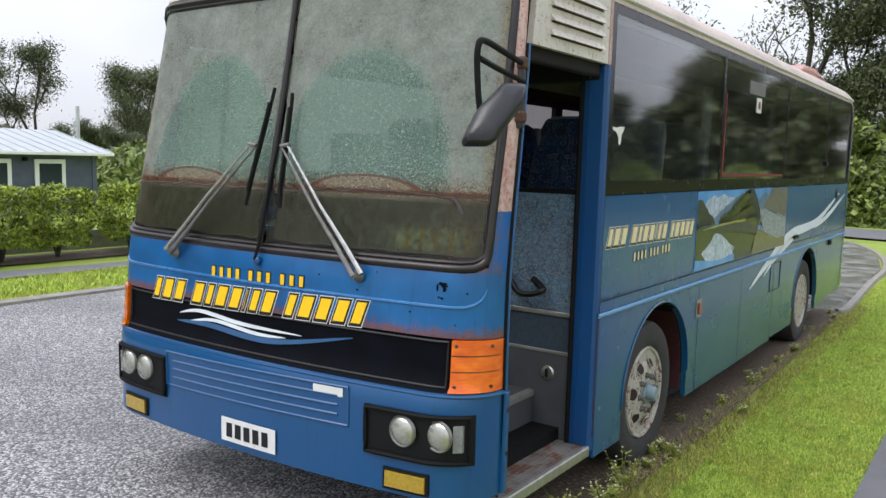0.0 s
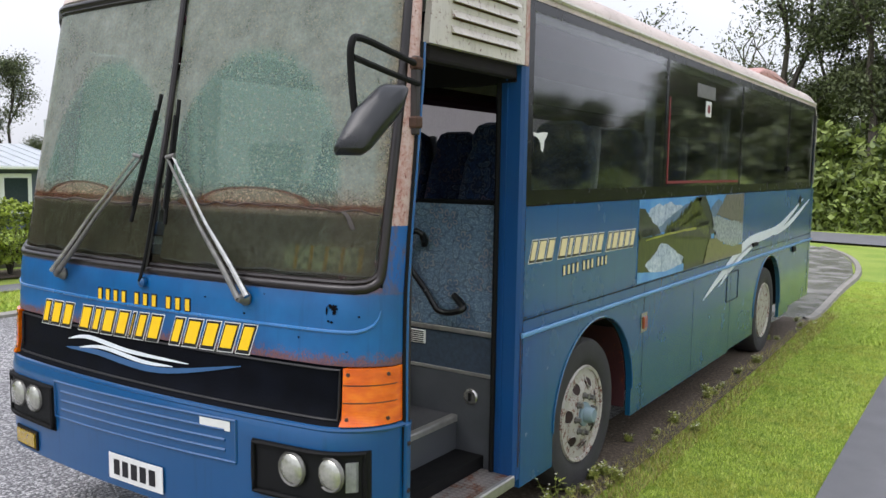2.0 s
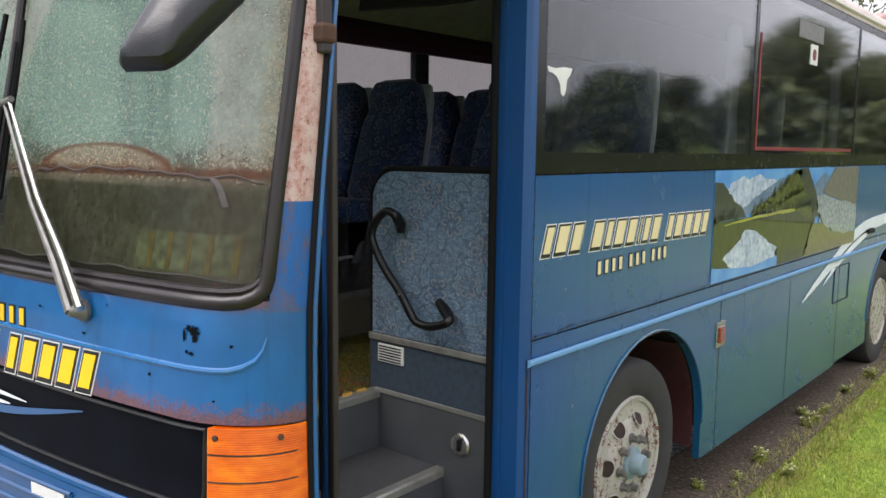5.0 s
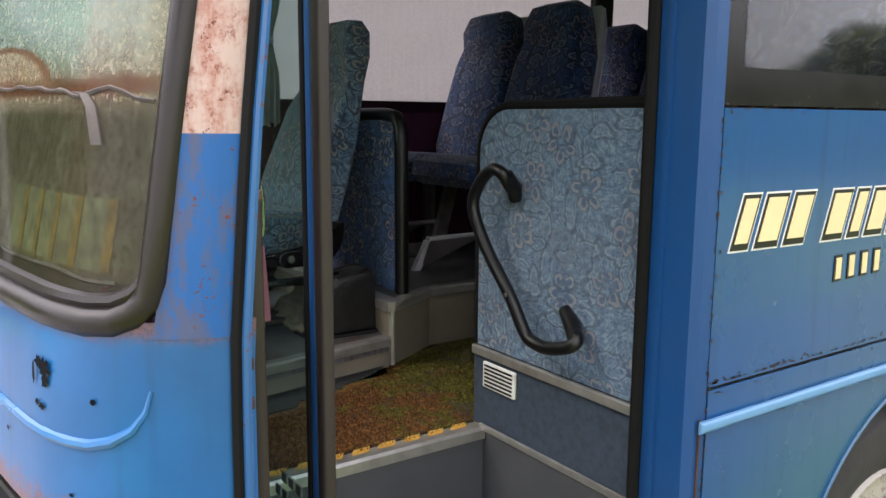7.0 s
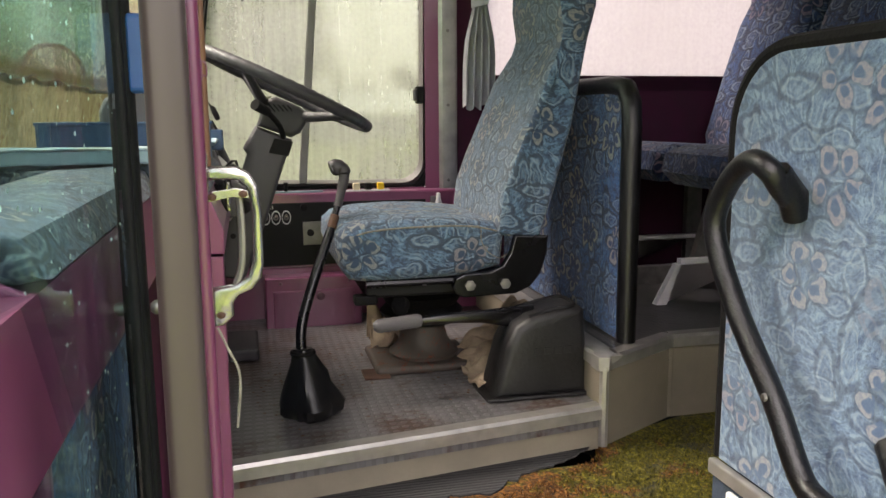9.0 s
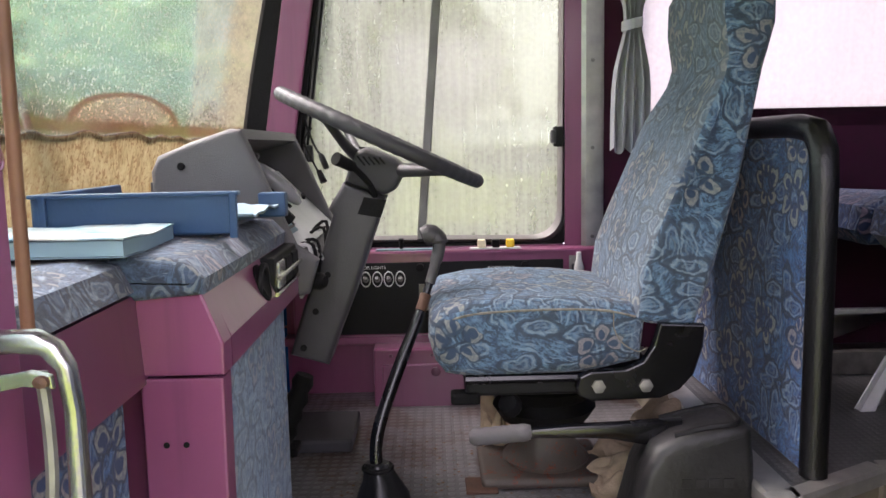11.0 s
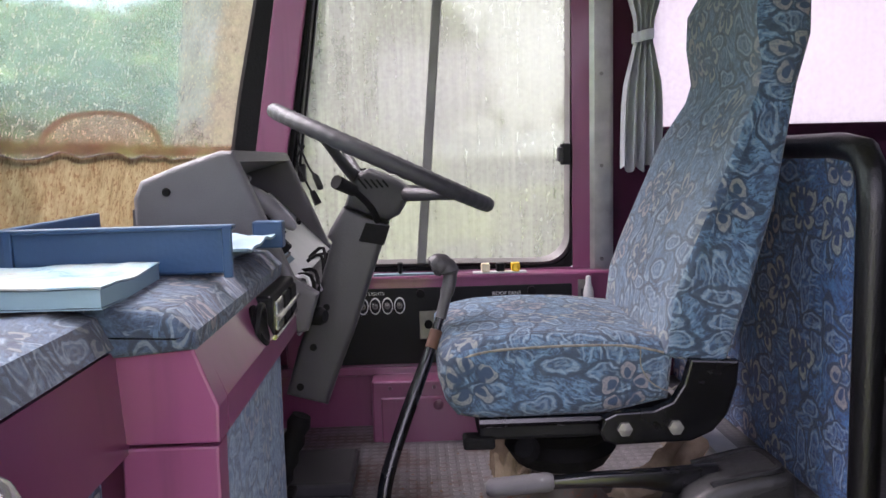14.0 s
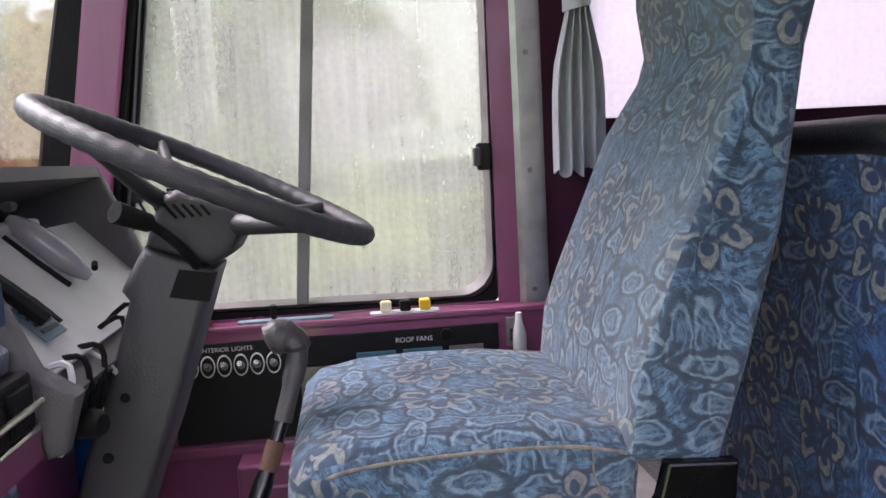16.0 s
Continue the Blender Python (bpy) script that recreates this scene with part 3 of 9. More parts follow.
def film_mat():
    """Old tinted film: olive by the light on its face, tan where light comes through it."""
    m = Mat("peeling_film", 0.6)
    p = m.pos()
    n = m.noise(p, 13.0, 8, 0.85, 1.2)
    runs = m.noise(m.vec("MULTIPLY", p, (46.0, 46.0, 11.0)), 1.0, 7, 0.8)
    spots = m.step(m.noise(p, 95.0, 3), 0.55, 0.61)
    pale = m.step(m.noise(p, 38.0, 5, 0.8), 0.56, 0.66)
    face_c = m.ramp(m.math("ADD", m.math("MULTIPLY", n, 0.65), m.math("MULTIPLY", runs, 0.35)), (0.4, L(66, 56, 52)), (0.48, L(100, 88, 80)), (0.57, L(138, 124, 112)))
    face_c = m.mix(m.math("MULTIPLY", pale, 0.4), face_c, L(170, 158, 146))
    face_c = m.mix(m.math("MULTIPLY", spots, 0.5), face_c, L(40, 33, 30))
    back_c = m.mix(m.math("MULTIPLY", spots, 0.65), m.ramp(runs, (0.3, L(96, 74, 48)), (0.5, L(122, 106, 78)), (0.7, L(136, 122, 96))), L(100, 62, 36))
    dif, tra, both = m.add("ShaderNodeBsdfDiffuse"), m.add("ShaderNodeBsdfTranslucent"), m.add("ShaderNodeMixShader")
    m.put(dif.inputs["Color"], face_c)
    m.put(tra.inputs["Color"], back_c)
    both.inputs[0].default_value = 0.5
    m.t.links.new(dif.outputs[0], both.inputs[1])
    m.t.links.new(tra.outputs[0], both.inputs[2])
    m.shader(both.outputs[0])
    return m.m


FILM = film_mat()
FILM_EDGE = plain("film_edge", L(64, 57, 52), 0.6, vary=0.6, scale=40)
FADED = (plain("faded_amber", L(138, 98, 24), 0.6, vary=0.6, scale=40), plain("faded_sheet", L(122, 112, 84), 0.6, vary=0.8, scale=34))


def moss():
    m = Mat("mossy_floor", 0.95)
    p = m.pos()
    x, y, z = m.split(p)
    n, f = m.noise(p, 7.0, 6, 0.75), m.noise(p, 120.0, 4, 0.7)
    green = m.step(m.math("ADD", m.math("MULTIPLY", m.math("SUBTRACT", y, 1.25), 0.35), n), 0.47, 0.57)
    brown = m.ramp(f, (0.34, L(40, 26, 12)), (0.5, L(100, 64, 24)), (0.66, L(164, 108, 46)))
    grn = m.ramp(f, (0.34, L(34, 36, 6)), (0.52, L(92, 88, 20)), (0.68, L(146, 134, 38)))
    bare = m.step(m.noise(p, 6.0, 6, 0.7), 0.55, 0.64)
    m.colour(m.mix(m.math("MULTIPLY", bare, 0.6), m.mix(green, brown, grn), L(70, 70, 68)))
    m.bump(m.math("ADD", f, n), 0.8, 0.01)
    return m.m


def ribbed(name, c, axis, pitch, rough=0.7, wear=None, metal=0.0):
    m = Mat(name, rough, metal)
    p = m.pos()
    v = m.split(p)[axis]
    w = m.math("ABSOLUTE", m.math("SINE", m.math("MULTIPLY", v, math.pi / pitch)))
    n = m.noise(p, 9.0, 5, 0.7)
    col = m.ramp(n, (0.3, tuple(k * 0.6 for k in c[:3]) + (1,)), (0.7, c))
    if wear:
        col = m.mix(m.step(n, 0.52, 0.64), col, wear)
    m.colour(m.mix(m.math("MULTIPLY", m.math("SUBTRACT", 1.0, w), 0.5), col, tuple(k * 0.3 for k in c[:3]) + (1,)))
    m.bump(w, 0.6, 0.004)
    return m.m


def dotted(name, c, scale, jitter, wear=None, rough=0.6, metal=0.0):
    """Raised studs or chequer lozenges."""
    m = Mat(name, rough, metal)
    p = m.pos()
    d = m.voronoi(p, scale, dims="2D", jitter=jitter)
    stud = m.step(d, 0.38, 0.28)
    n = m.noise(p, 8.0, 5, 0.7)
    col = m.ramp(n, (0.3, tuple(k * 0.6 for k in c[:3]) + (1,)), (0.7, tuple(min(1, k * 1.25) for k in c[:3]) + (1,)))
    if wear:
        col = m.mix(m.step(m.noise(p, 6.0, 6, 0.7), 0.5, 0.6), col, m.ramp(m.noise(p, 60, 3), (0.35, L(70, 40, 26)), (0.65, wear)))
    m.colour(m.mix(m.math("MULTIPLY", stud, 0.3), col, tuple(min(1, k * 1.6 + 0.02) for k in c[:3]) + (1,)))
    m.bump(stud, 0.5, 0.003)
    return m.m


MOSS = moss()
RIBBED = ribbed("ribbed_mat", L(62, 62, 64), 0, 0.012)
TREAD = ribbed("ribbed_tread", L(82, 82, 84), 1, 0.014, 0.6)
STUD_FLOOR = dotted("studded_floor", L(96, 95, 96), 40.0, 0.0, rough=0.32, wear=L(66, 61, 57))
CHECKER = dotted("chequer_platform", L(78, 78, 78), 60.0, 0.0, rough=0.5)
CHEQUER = dotted("chequer_plate", L(128, 122, 118), 34.0, 0.15, L(122, 72, 44), 0.5, 0.3)
CHEVRON = plain("chevron_yellow", L(206, 158, 70), 0.6, vary=0.3, scale=40)
# Unseen ceiling, made near white to bounce more light into the coach.
CEILING = plain("ceiling_cloth", L(206, 202, 200), 0.9, vary=0.15)
DARK_CURTAIN = plain("dark_curtain", L(52, 56, 64), 0.9, vary=0.3)
FRAME_GREY = plain("window_frame_grey", L(112, 110, 108), 0.5, 0.2, vary=0.25, scale=12)
PIPING = plain("cream_piping", L(134, 130, 118), 0.8, vary=0.5, scale=90)


def gravel_mat():
    m = Mat("wet_gravel", 0.5)
    p = m.pos()
    v = m.voronoi(p, 58.0, out="Color", dims="2D")
    d = m.voronoi(p, 58.0, dims="2D")
    r, g, b = m.split(v)
    n = m.noise(p, 0.5, 5)
    col = m.ramp(r, (0.0, L(70, 69, 71)), (0.5, L(138, 136, 137)), (1.0, L(214, 212, 211)))
    col = m.mix(m.step(n, 0.4, 0.65), col, m.mix(0.45, col, L(104, 103, 104)))
    m.colour(m.mix(m.math("MULTIPLY", m.step(d, 0.3, 0.66), 0.6), col, L(54, 53, 54)))
    m.rough(m.math("ADD", 0.3, m.math("MULTIPLY", n, 0.4)))
    m.bump(m.math("SUBTRACT", 1.0, d), 0.8, 0.012)
    return m.m


def turf_mat():
    m = Mat("turf", 0.9)
    p = m.pos()
    n, f = m.noise(p, 0.9, 5), m.noise(p, 60.0, 4, 0.7)
    c = m.mix(m.step(n, 0.35, 0.65), m.ramp(f, (0.3, L(88, 112, 30)), (0.7, L(142, 168, 58))), m.ramp(f, (0.3, L(104, 124, 40)), (0.7, L(168, 182, 80))))
    m.colour(c)
    m.bump(f, 0.8, 0.02)
    return m.m


def leaf_mat(name, a, b, trans=0.3):
    m = Mat(name, 0.55)
    r = m.island()
    m.colour(m.ramp(r, (0.0, a), (0.6, b), (1.0, tuple(min(1, v * 1.3) for v in b[:3]) + (1,))))
    return m.m


def soil_mat():
    m = Mat("damp_soil", 0.9)
    p = m.pos()
    f = m.noise(p, 40.0, 5, 0.7)
    m.colour(m.ramp(f, (0.3, L(44, 37, 30)), (0.55, L(92, 79, 64)), (0.72, L(140, 128, 112))))
    m.bump(f, 0.8, 0.015)
    return m.m


def clad_mat():
    m = Mat("dark_cladding", 0.6)
    p = m.pos()
    n = m.noise(p, 3.0, 4)
    m.colour(m.ramp(n, (0.3, L(70, 78, 95)), (0.7, L(84, 93, 112))))
    return m.m


GRAVEL, TURF, SOIL, CLAD = gravel_mat(), turf_mat(), soil_mat(), clad_mat()
STONE = leaf_mat("gravel_stones", L(110, 109, 109), L(186, 184, 182))
ASPHALT = plain("path_asphalt", L(104, 104, 106), 0.75, vary=0.25, scale=2.0, bump=0.5, fine=120)
WET_CHANNEL = plain("wet_stone_channel", L(150, 148, 144), 0.22, vary=0.75, scale=1.6, bump=0.5, fine=22)
KERB = plain("kerb_concrete", L(138, 134, 126), 0.8, vary=0.3, scale=5.0, bump=0.4, fine=80)


def grass_mat():
    """Lawn blades: each its own green, in yellower and darker patches."""
    m = Mat("grass_blades", 0.55)
    r, p = m.island(), m.pos()
    c = m.ramp(r, (0.0, L(112, 144, 38)), (0.6, L(184, 204, 78)), (1.0, L(216, 226, 118)))
    c = m.mix(m.math("MULTIPLY", m.step(m.noise(p, 1.7, 5, 0.7), 0.45, 0.62), 0.6), c, m.ramp(r, (0.0, L(132, 138, 40)), (1.0, L(196, 190, 92))))
    m.colour(m.mix(m.math("MULTIPLY", m.step(m.noise(p, 7.0, 4, 0.7), 0.5, 0.62), 0.55), c, m.ramp(r, (0.0, L(72, 106, 28)), (1.0, L(128, 162, 54)))))
    return m.m


GRASS = grass_mat()
GRASS_DRY = leaf_mat("dry_grass", L(120, 116, 60), L(168, 158, 92))
WEED = leaf_mat("weed_leaves", L(88, 100, 36), L(152, 158, 70))
FLOWER = plain("weed_flower", L(226, 222, 200), 0.8, vary=0.1)
HEDGE = leaf_mat("hedge_leaves", L(52, 70, 14), L(142, 158, 52))
FOLIAGE = leaf_mat("tree_leaves", L(44, 53, 33), L(92, 101, 64))
FOLIAGE_LIGHT = leaf_mat("light_tree_leaves", L(58, 76, 30), L(112, 126, 56))
BARK = plain("bark", L(74, 68, 60), 0.9, vary=0.35, scale=6, bump=0.5, fine=40)
ROOF_METAL = plain("roof_metal", L(178, 183, 186), 0.45, 0.1, vary=0.08, scale=2, bump=0)
TRIM_WHITE = plain("white_joinery", L(226, 228, 226), 0.5, vary=0.06)
HOUSE_GREY = plain("pale_pole", L(186, 190, 190), 0.6, vary=0.1)


def cover_mat():
    """Pale soft cover with washed teal and tan brush shapes."""
    m = Mat("printed_cover", 0.45)
    p = m.pos()
    n = m.noise(m.vec("MULTIPLY", p, (9.0, 22.0, 9.0)), 1.0, 5, 0.65, 1.5)
    c = m.ramp(n, (0.36, L(62, 118, 142)), (0.44, L(120, 156, 168)), (0.52, L(146, 164, 168)), (0.62, L(158, 162, 156)), (0.7, L(128, 112, 92)))
    m.colour(m.mix(m.math("MULTIPLY", m.noise(p, 60, 3), 0.3), c, L(150, 168, 172)))
    m.bump(m.noise(p, 30, 3), 0.2, 0.004)
    return m.m


COVER = cover_mat()


def print_mat(name, *cols, scale=30.0, stretch=(1.0, 1.0, 1.0)):
    m = Mat(name, 0.35)
    n = m.noise(m.vec("MULTIPLY", m.pos(), stretch), scale, 6, 0.75)
    k = len(cols) - 1
    m.colour(m.ramp(n, *[(0.3 + 0.4 * j / k, c) for j, c in enumerate(cols)]))
    m.b.inputs["Coat Weight"].default_value = 0.3
    return m.m


MURAL_SKY = print_mat("print_sky", L(58, 128, 196), L(110, 168, 214), scale=4)
MURAL_SNOW = print_mat("print_snow", L(92, 112, 146), L(168, 182, 200), L(214, 220, 226), scale=22)
MURAL_BLUE = print_mat("print_blue_slopes", L(66, 92, 122), L(118, 142, 166), scale=14)
MURAL_DARK = print_mat("print_shadow_rock", L(34, 40, 38), L(62, 66, 56), scale=24)
MURAL_FOREST = print_mat("print_forest", L(18, 26, 12), L(66, 76, 30), L(128, 124, 54), scale=40, stretch=(1, 1.6, 0.8))
MURAL_LAKE = print_mat("print_lake", L(22, 26, 14), L(66, 70, 34), scale=16, stretch=(1, 1.5, 0.5))
MURAL_SHORE = print_mat("print_shore", L(120, 126, 40), L(176, 176, 72), scale=30)
MURAL_ROCK = print_mat("print_rock", L(54, 54, 54), L(110, 106, 98), L(136, 130, 118), scale=20, stretch=(1, 2.0, 0.6))
MURAL_ICE = print_mat("print_ice", L(70, 82, 88), L(140, 150, 152), L(196, 202, 202), scale=36)
MURAL_SCREE = print_mat("print_scree", L(70, 66, 44), L(116, 108, 78), L(98, 104, 52), scale=26)


# ---- mesh helpers ----
def thing(name, label, category, group="", kind=""):
    return tagged(new(name), label, category, group, kind)


def box_uv(bm):
    """UVs in metres, by each face's main direction."""
    uv = bm.loops.layers.uv.verify()
    for f in bm.faces:
        n = f.normal
        k = max(range(3), key=lambda i: abs(n[i]))
        for l in f.loops:
            c = l.vert.co
            l[uv].uv = ((c.y, c.z), (c.x, c.z), (c.x, c.y))[k]


def part(name, bm, material, parent=None, label="", smooth=False, kind=""):
    bmesh.ops.recalc_face_normals(bm, faces=bm.faces)
    bm.normal_update()
    box_uv(bm)
    me = bpy.data.meshes.new(name)
    bm.to_mesh(me)
    bm.free()
    if smooth:
        me.shade_smooth()
        me.set_sharp_from_angle(angle=radians(38))
    me.materials.append(material)
    ob = new(name, me)
    ob.parent = parent
    return tagged(ob, label, "", "", kind)


def B():
    return bmesh.new()


def box(bm, x0, x1, y0, y1, z0, z1, bev=0.0, seg=2, m=None):
    made = bmesh.ops.create_cube(bm, size=1, matrix=Matrix.Translation(((x0 + x1) / 2, (y0 + y1) / 2, (z0 + z1) / 2)) @ Matrix.Diagonal((x1 - x0, y1 - y0, z1 - z0, 1)))
    vs = made["verts"]
    if bev:
        es = list({e for v in vs for e in v.link_edges})
        vs = bmesh.ops.bevel(bm, geom=es, offset=bev, segments=seg, affect="EDGES", profile=0.5)["verts"] + [v for v in vs if v.is_valid]
    if m is not None:
        bmesh.ops.transform(bm, matrix=m, verts=list({v for v in vs if v.is_valid}))
    return bm


def at_axis(axis, a, p, q):
    return (a, p, q) if axis == "x" else (p, a, q) if axis == "y" else (p, q, a)


def prism(bm, outline, axis, a, b, bev=0.0, seg=2):
    """A polygon (its two other coordinates in order) drawn out along an axis from a to b."""
    lo = [bm.verts.new(at_axis(axis, a, p, q)) for p, q in outline]
    hi = [bm.verts.new(at_axis(axis, b, p, q)) for p, q in outline]
    n = len(outline)
    fs = [bm.faces.new(lo), bm.faces.new(hi[::-1])]
    fs += [bm.faces.new((lo[k], hi[k], hi[(k + 1) % n], lo[(k + 1) % n])) for k in range(n)]
    if bev:
        bmesh.ops.recalc_face_normals(bm, faces=fs)
        es = [e for f in fs[:2] for e in f.edges]
        bmesh.ops.bevel(bm, geom=es, offset=bev, segments=seg, affect="EDGES", profile=0.5)
    return bm


def tube(bm, pts, r, seg=10, closed=False):
    """A round bar along points; r may be a list of radii."""
    pts = [Vector(p) for p in pts]
    n = len(pts)
    rs = r if isinstance(r, (list, tuple)) else [r] * n
    rings, up = [], None
    for k, p in enumerate(pts):
        a = pts[(k - 1) % n] if closed or k else p
        b = pts[(k + 1) % n] if closed or k < n - 1 else p
        d = (b - a).normalized()
        if up is None:
            up = d.orthogonal().normalized()
        up = (up - d * up.dot(d)).normalized()
        side = d.cross(up)
        rings.append([bm.verts.new(p + (up * math.cos(2 * math.pi * j / seg) + side * math.sin(2 * math.pi * j / seg)) * rs[k]) for j in range(seg)])
    for k in range(n if closed else n - 1):
        A, C = rings[k], rings[(k + 1) % n]
        for j in range(seg):
            bm.faces.new((A[j], A[(j + 1) % seg], C[(j + 1) % seg], C[j]))
    if not closed:
        bm.faces.new(rings[0][::-1])
        bm.faces.new(rings[-1])
    return bm


def smooth_path(pts, n=6):
    """Catmull-Rom through points."""
    pts = [Vector(p) for p in pts]
    out = []
    for k in range(len(pts) - 1):
        a, b, c, d = pts[max(k - 1, 0)], pts[k], pts[k + 1], pts[min(k + 2, len(pts) - 1)]
        for j in range(n):
            t = j / n
            out.append(0.5 * (2 * b + (c - a) * t + (2 * a - 5 * b + 4 * c - d) * t * t + (3 * b - a - 3 * c + d) * t ** 3))
    return out + [pts[-1]]


def lathe(bm, profile, origin, axis, seg=24, caps=True):
    """Turned shape: profile of (radius, distance along the axis)."""
    q = Vector(axis).to_track_quat("Z", "Y").to_matrix()
    rings = []
    for r, h in profile:
        if r < 1e-5:
            rings.append([bm.verts.new(Vector(origin) + q @ Vector((0, 0, h)))])
        else:
            rings.append([bm.verts.new(Vector(origin) + q @ Vector((r * math.cos(2 * math.pi * j / seg), r * math.sin(2 * math.pi * j / seg), h))) for j in range(seg)])
    for A, C in zip(rings, rings[1:]):
        for j in range(seg):
            k = (j + 1) % seg
            if len(A) == 1 and len(C) == 1:
                break
            if len(A) == 1:
                bm.faces.new((A[0], C[k], C[j]))
            elif len(C) == 1:
                bm.faces.new((A[j], A[k], C[0]))
            else:
                bm.faces.new((A[j], A[k], C[k], C[j]))
    for ring in (rings[0], rings[-1]):
        if caps and len(ring) > 2:
            bm.faces.new(ring)
    return bm


def slab(bm, f, us, vs, thick):
    """A curved sheet: f(u, v) gives the outer point, thick the vector to its inner face."""
    t = Vector(thick)
    out = [[bm.verts.new(f(u, v)) for v in vs] for u in us]
    inn = [[bm.verts.new(f(u, v) + t) for v in vs] for u in us]
    nu, nv = len(us), len(vs)
    for i in range(nu - 1):
        for j in range(nv - 1):
            bm.faces.new((out[i][j], out[i + 1][j], out[i + 1][j + 1], out[i][j + 1]))
            bm.faces.new((inn[i][j], inn[i][j + 1], inn[i + 1][j + 1], inn[i + 1][j]))
    for i in range(nu - 1):
        bm.faces.new((out[i][0], inn[i][0], inn[i + 1][0], out[i + 1][0]))
        bm.faces.new((out[i][-1], out[i + 1][-1], inn[i + 1][-1], inn[i][-1]))
    for j in range(nv - 1):
        bm.faces.new((out[0][j], out[0][j + 1], inn[0][j + 1], inn[0][j]))
        bm.faces.new((out[-1][j], inn[-1][j], inn[-1][j + 1], out[-1][j + 1]))
    return bm


def span(a, b, n):
    return [a + (b - a) * k / n for k in range(n + 1)]


def frange(a, b, step):
    return span(a, b, max(1, round(abs(b - a) / step)))


# ---- the coach ----
HW = 1.25                 # half width of the body
TAIL = 9.15
BASE_Z = [0.3, 0.86, 0.885, 0.93, 1.37, 1.45, 2.12, 2.69, 2.78, 2.86, 2.93, 2.98]
BASE_Y = [0.035, 0.03, 0.045, 0.078, 0.095, 0.113, 0.252, 0.351, 0.37, 0.43, 0.55, 0.8]


EDGE_Z = [0.3, 0.85, 1.1, 1.4, 1.69, 1.9, 2.3, 2.62, 2.78]
EDGE_R = [0.42, 0.415, 0.41, 0.412, 0.436, 0.46, 0.5, 0.515, 0.53]     # where the front meets the door side
EDGE_L = [0.22, 0.215, 0.235, 0.28, 0.325, 0.36, 0.45, 0.54, 0.58]     # and the off side


def edge_y(side, z):
    return float(np.interp(z, EDGE_Z, EDGE_R if side > 0 else EDGE_L))


def front_y(x, z):
    a = min(abs(x), HW)
    c = max((a - 1.0) / 0.25, 0.0)
    base = float(np.interp(z, BASE_Z, BASE_Y))
    core = base + 0.06 * a * a + 0.042 * x
    return core + (1 - math.sqrt(max(1 - c * c, 0))) * (edge_y(x, z) - base - 0.09375 - math.copysign(0.0525, x))


def face(x, z, off=0.0):
    """A point on the curved front, off metres proud of it."""
    return Vector((x, front_y(x, z) - off, z))


def xs_front(a, b):
    pts = {a, b}
    for s in span(-1.0, 1.0, 20):
        pts.add(s)
    for k in range(1, 11):
        v = 1.0 + 0.25 * math.sin(k / 10 * math.pi / 2)
        pts.add(v)
        pts.add(-v)
    return sorted(v for v in pts if a - 1e-9 <= v <= b + 1e-9)


def front_patch(bm, x0, x1, z0, z1, off=0.0, thick=0.03, dz=0.06):
    """Part of the front between x0..x1 and z0..z1."""
    return slab(bm, lambda x, z: face(x, z, off), xs_front(x0, x1), frange(z0, z1, dz), (0, thick, 0))


coach = thing("coach", "old rusty blue tour coach with its front door folded open", "coach")

# front: blue nose panel, moulding line, grille, bumper
part("nose_panel", front_patch(B(), -HW, HW, 1.135, 1.446), BLUE, coach, "blue front panel rusting along its lower seam", True)


bm = B()
line = [(x, 1.27) for x in span(-1.105, 1.105, 44)]
turn = [(1.14, 1.272), (1.17, 1.282), (1.193, 1.3), (1.206, 1.326), (1.211, 1.356)]
line = [(-x, z) for x, z in turn[::-1]] + line + turn
tube(bm, [face(x, z, -0.002) for x, z in line], [0.004] * 3 + [0.0085] * (len(line) - 6) + [0.007, 0.005, 0.003], 8)
part("moulding_line", bm, NOSE_LINE, coach, "pressed line across the nose, turned up at its ends", True)
grille = part("grille_panel", front_patch(B(), -1.098, 1.098, 0.89, 1.128, -0.012), GRILLE, coach, "black grille panel, dull and scratched", True)
bm = B()
ring = [face(x, 1.118, -0.004) for x in span(-1.085, 1.085, 40)] + [face(1.085, z, -0.004) for z in span(1.118, 0.918, 4)[1:]] + [face(x, 0.918, -0.004) for x in span(1.085, -1.085, 40)[1:]] + [face(-1.085, z, -0.004) for z in span(0.918, 1.118, 4)[1:-1]]
tube(bm, ring, 0.006, 5, closed=True)
part("grille_bead", bm, DUSTY_BLACK, grille, "", True)


def swoosh(bm, pts, width, off=0.004):
    """A tapering stroke on the front along (x, z) points."""
    p = smooth_path([(x, 0, z) for x, z in pts], 8)
    n = len(p)
    for k in range(n - 1):
        q = []
        for j in (k, k + 1):
            w = width * math.sin(math.pi * min(max(j / (n - 1), 0.02), 0.98)) ** 0.7
            q.append((p[j].x, p[j].z - w / 2, p[j].z + w / 2))
        bm.faces.new([bm.verts.new(face(x, z, off)) for x, z in ((q[0][0], q[0][1]), (q[1][0], q[1][1]), (q[1][0], q[1][2]), (q[0][0], q[0][2]))])
    return bm


part("swoosh", swoosh(B(), [(-0.6, 1.045), (-0.42, 1.075), (-0.1, 1.05), (0.3, 1.045)], 0.022, -0.006), WHITE_SWOOSH, grille, "white swoosh decal")
part("swoosh", swoosh(B(), [(-0.5, 1.015), (-0.3, 1.04), (0.0, 1.015), (0.2, 1.02)], 0.02, -0.006), WHITE_SWOOSH, grille, "white swoosh decal")
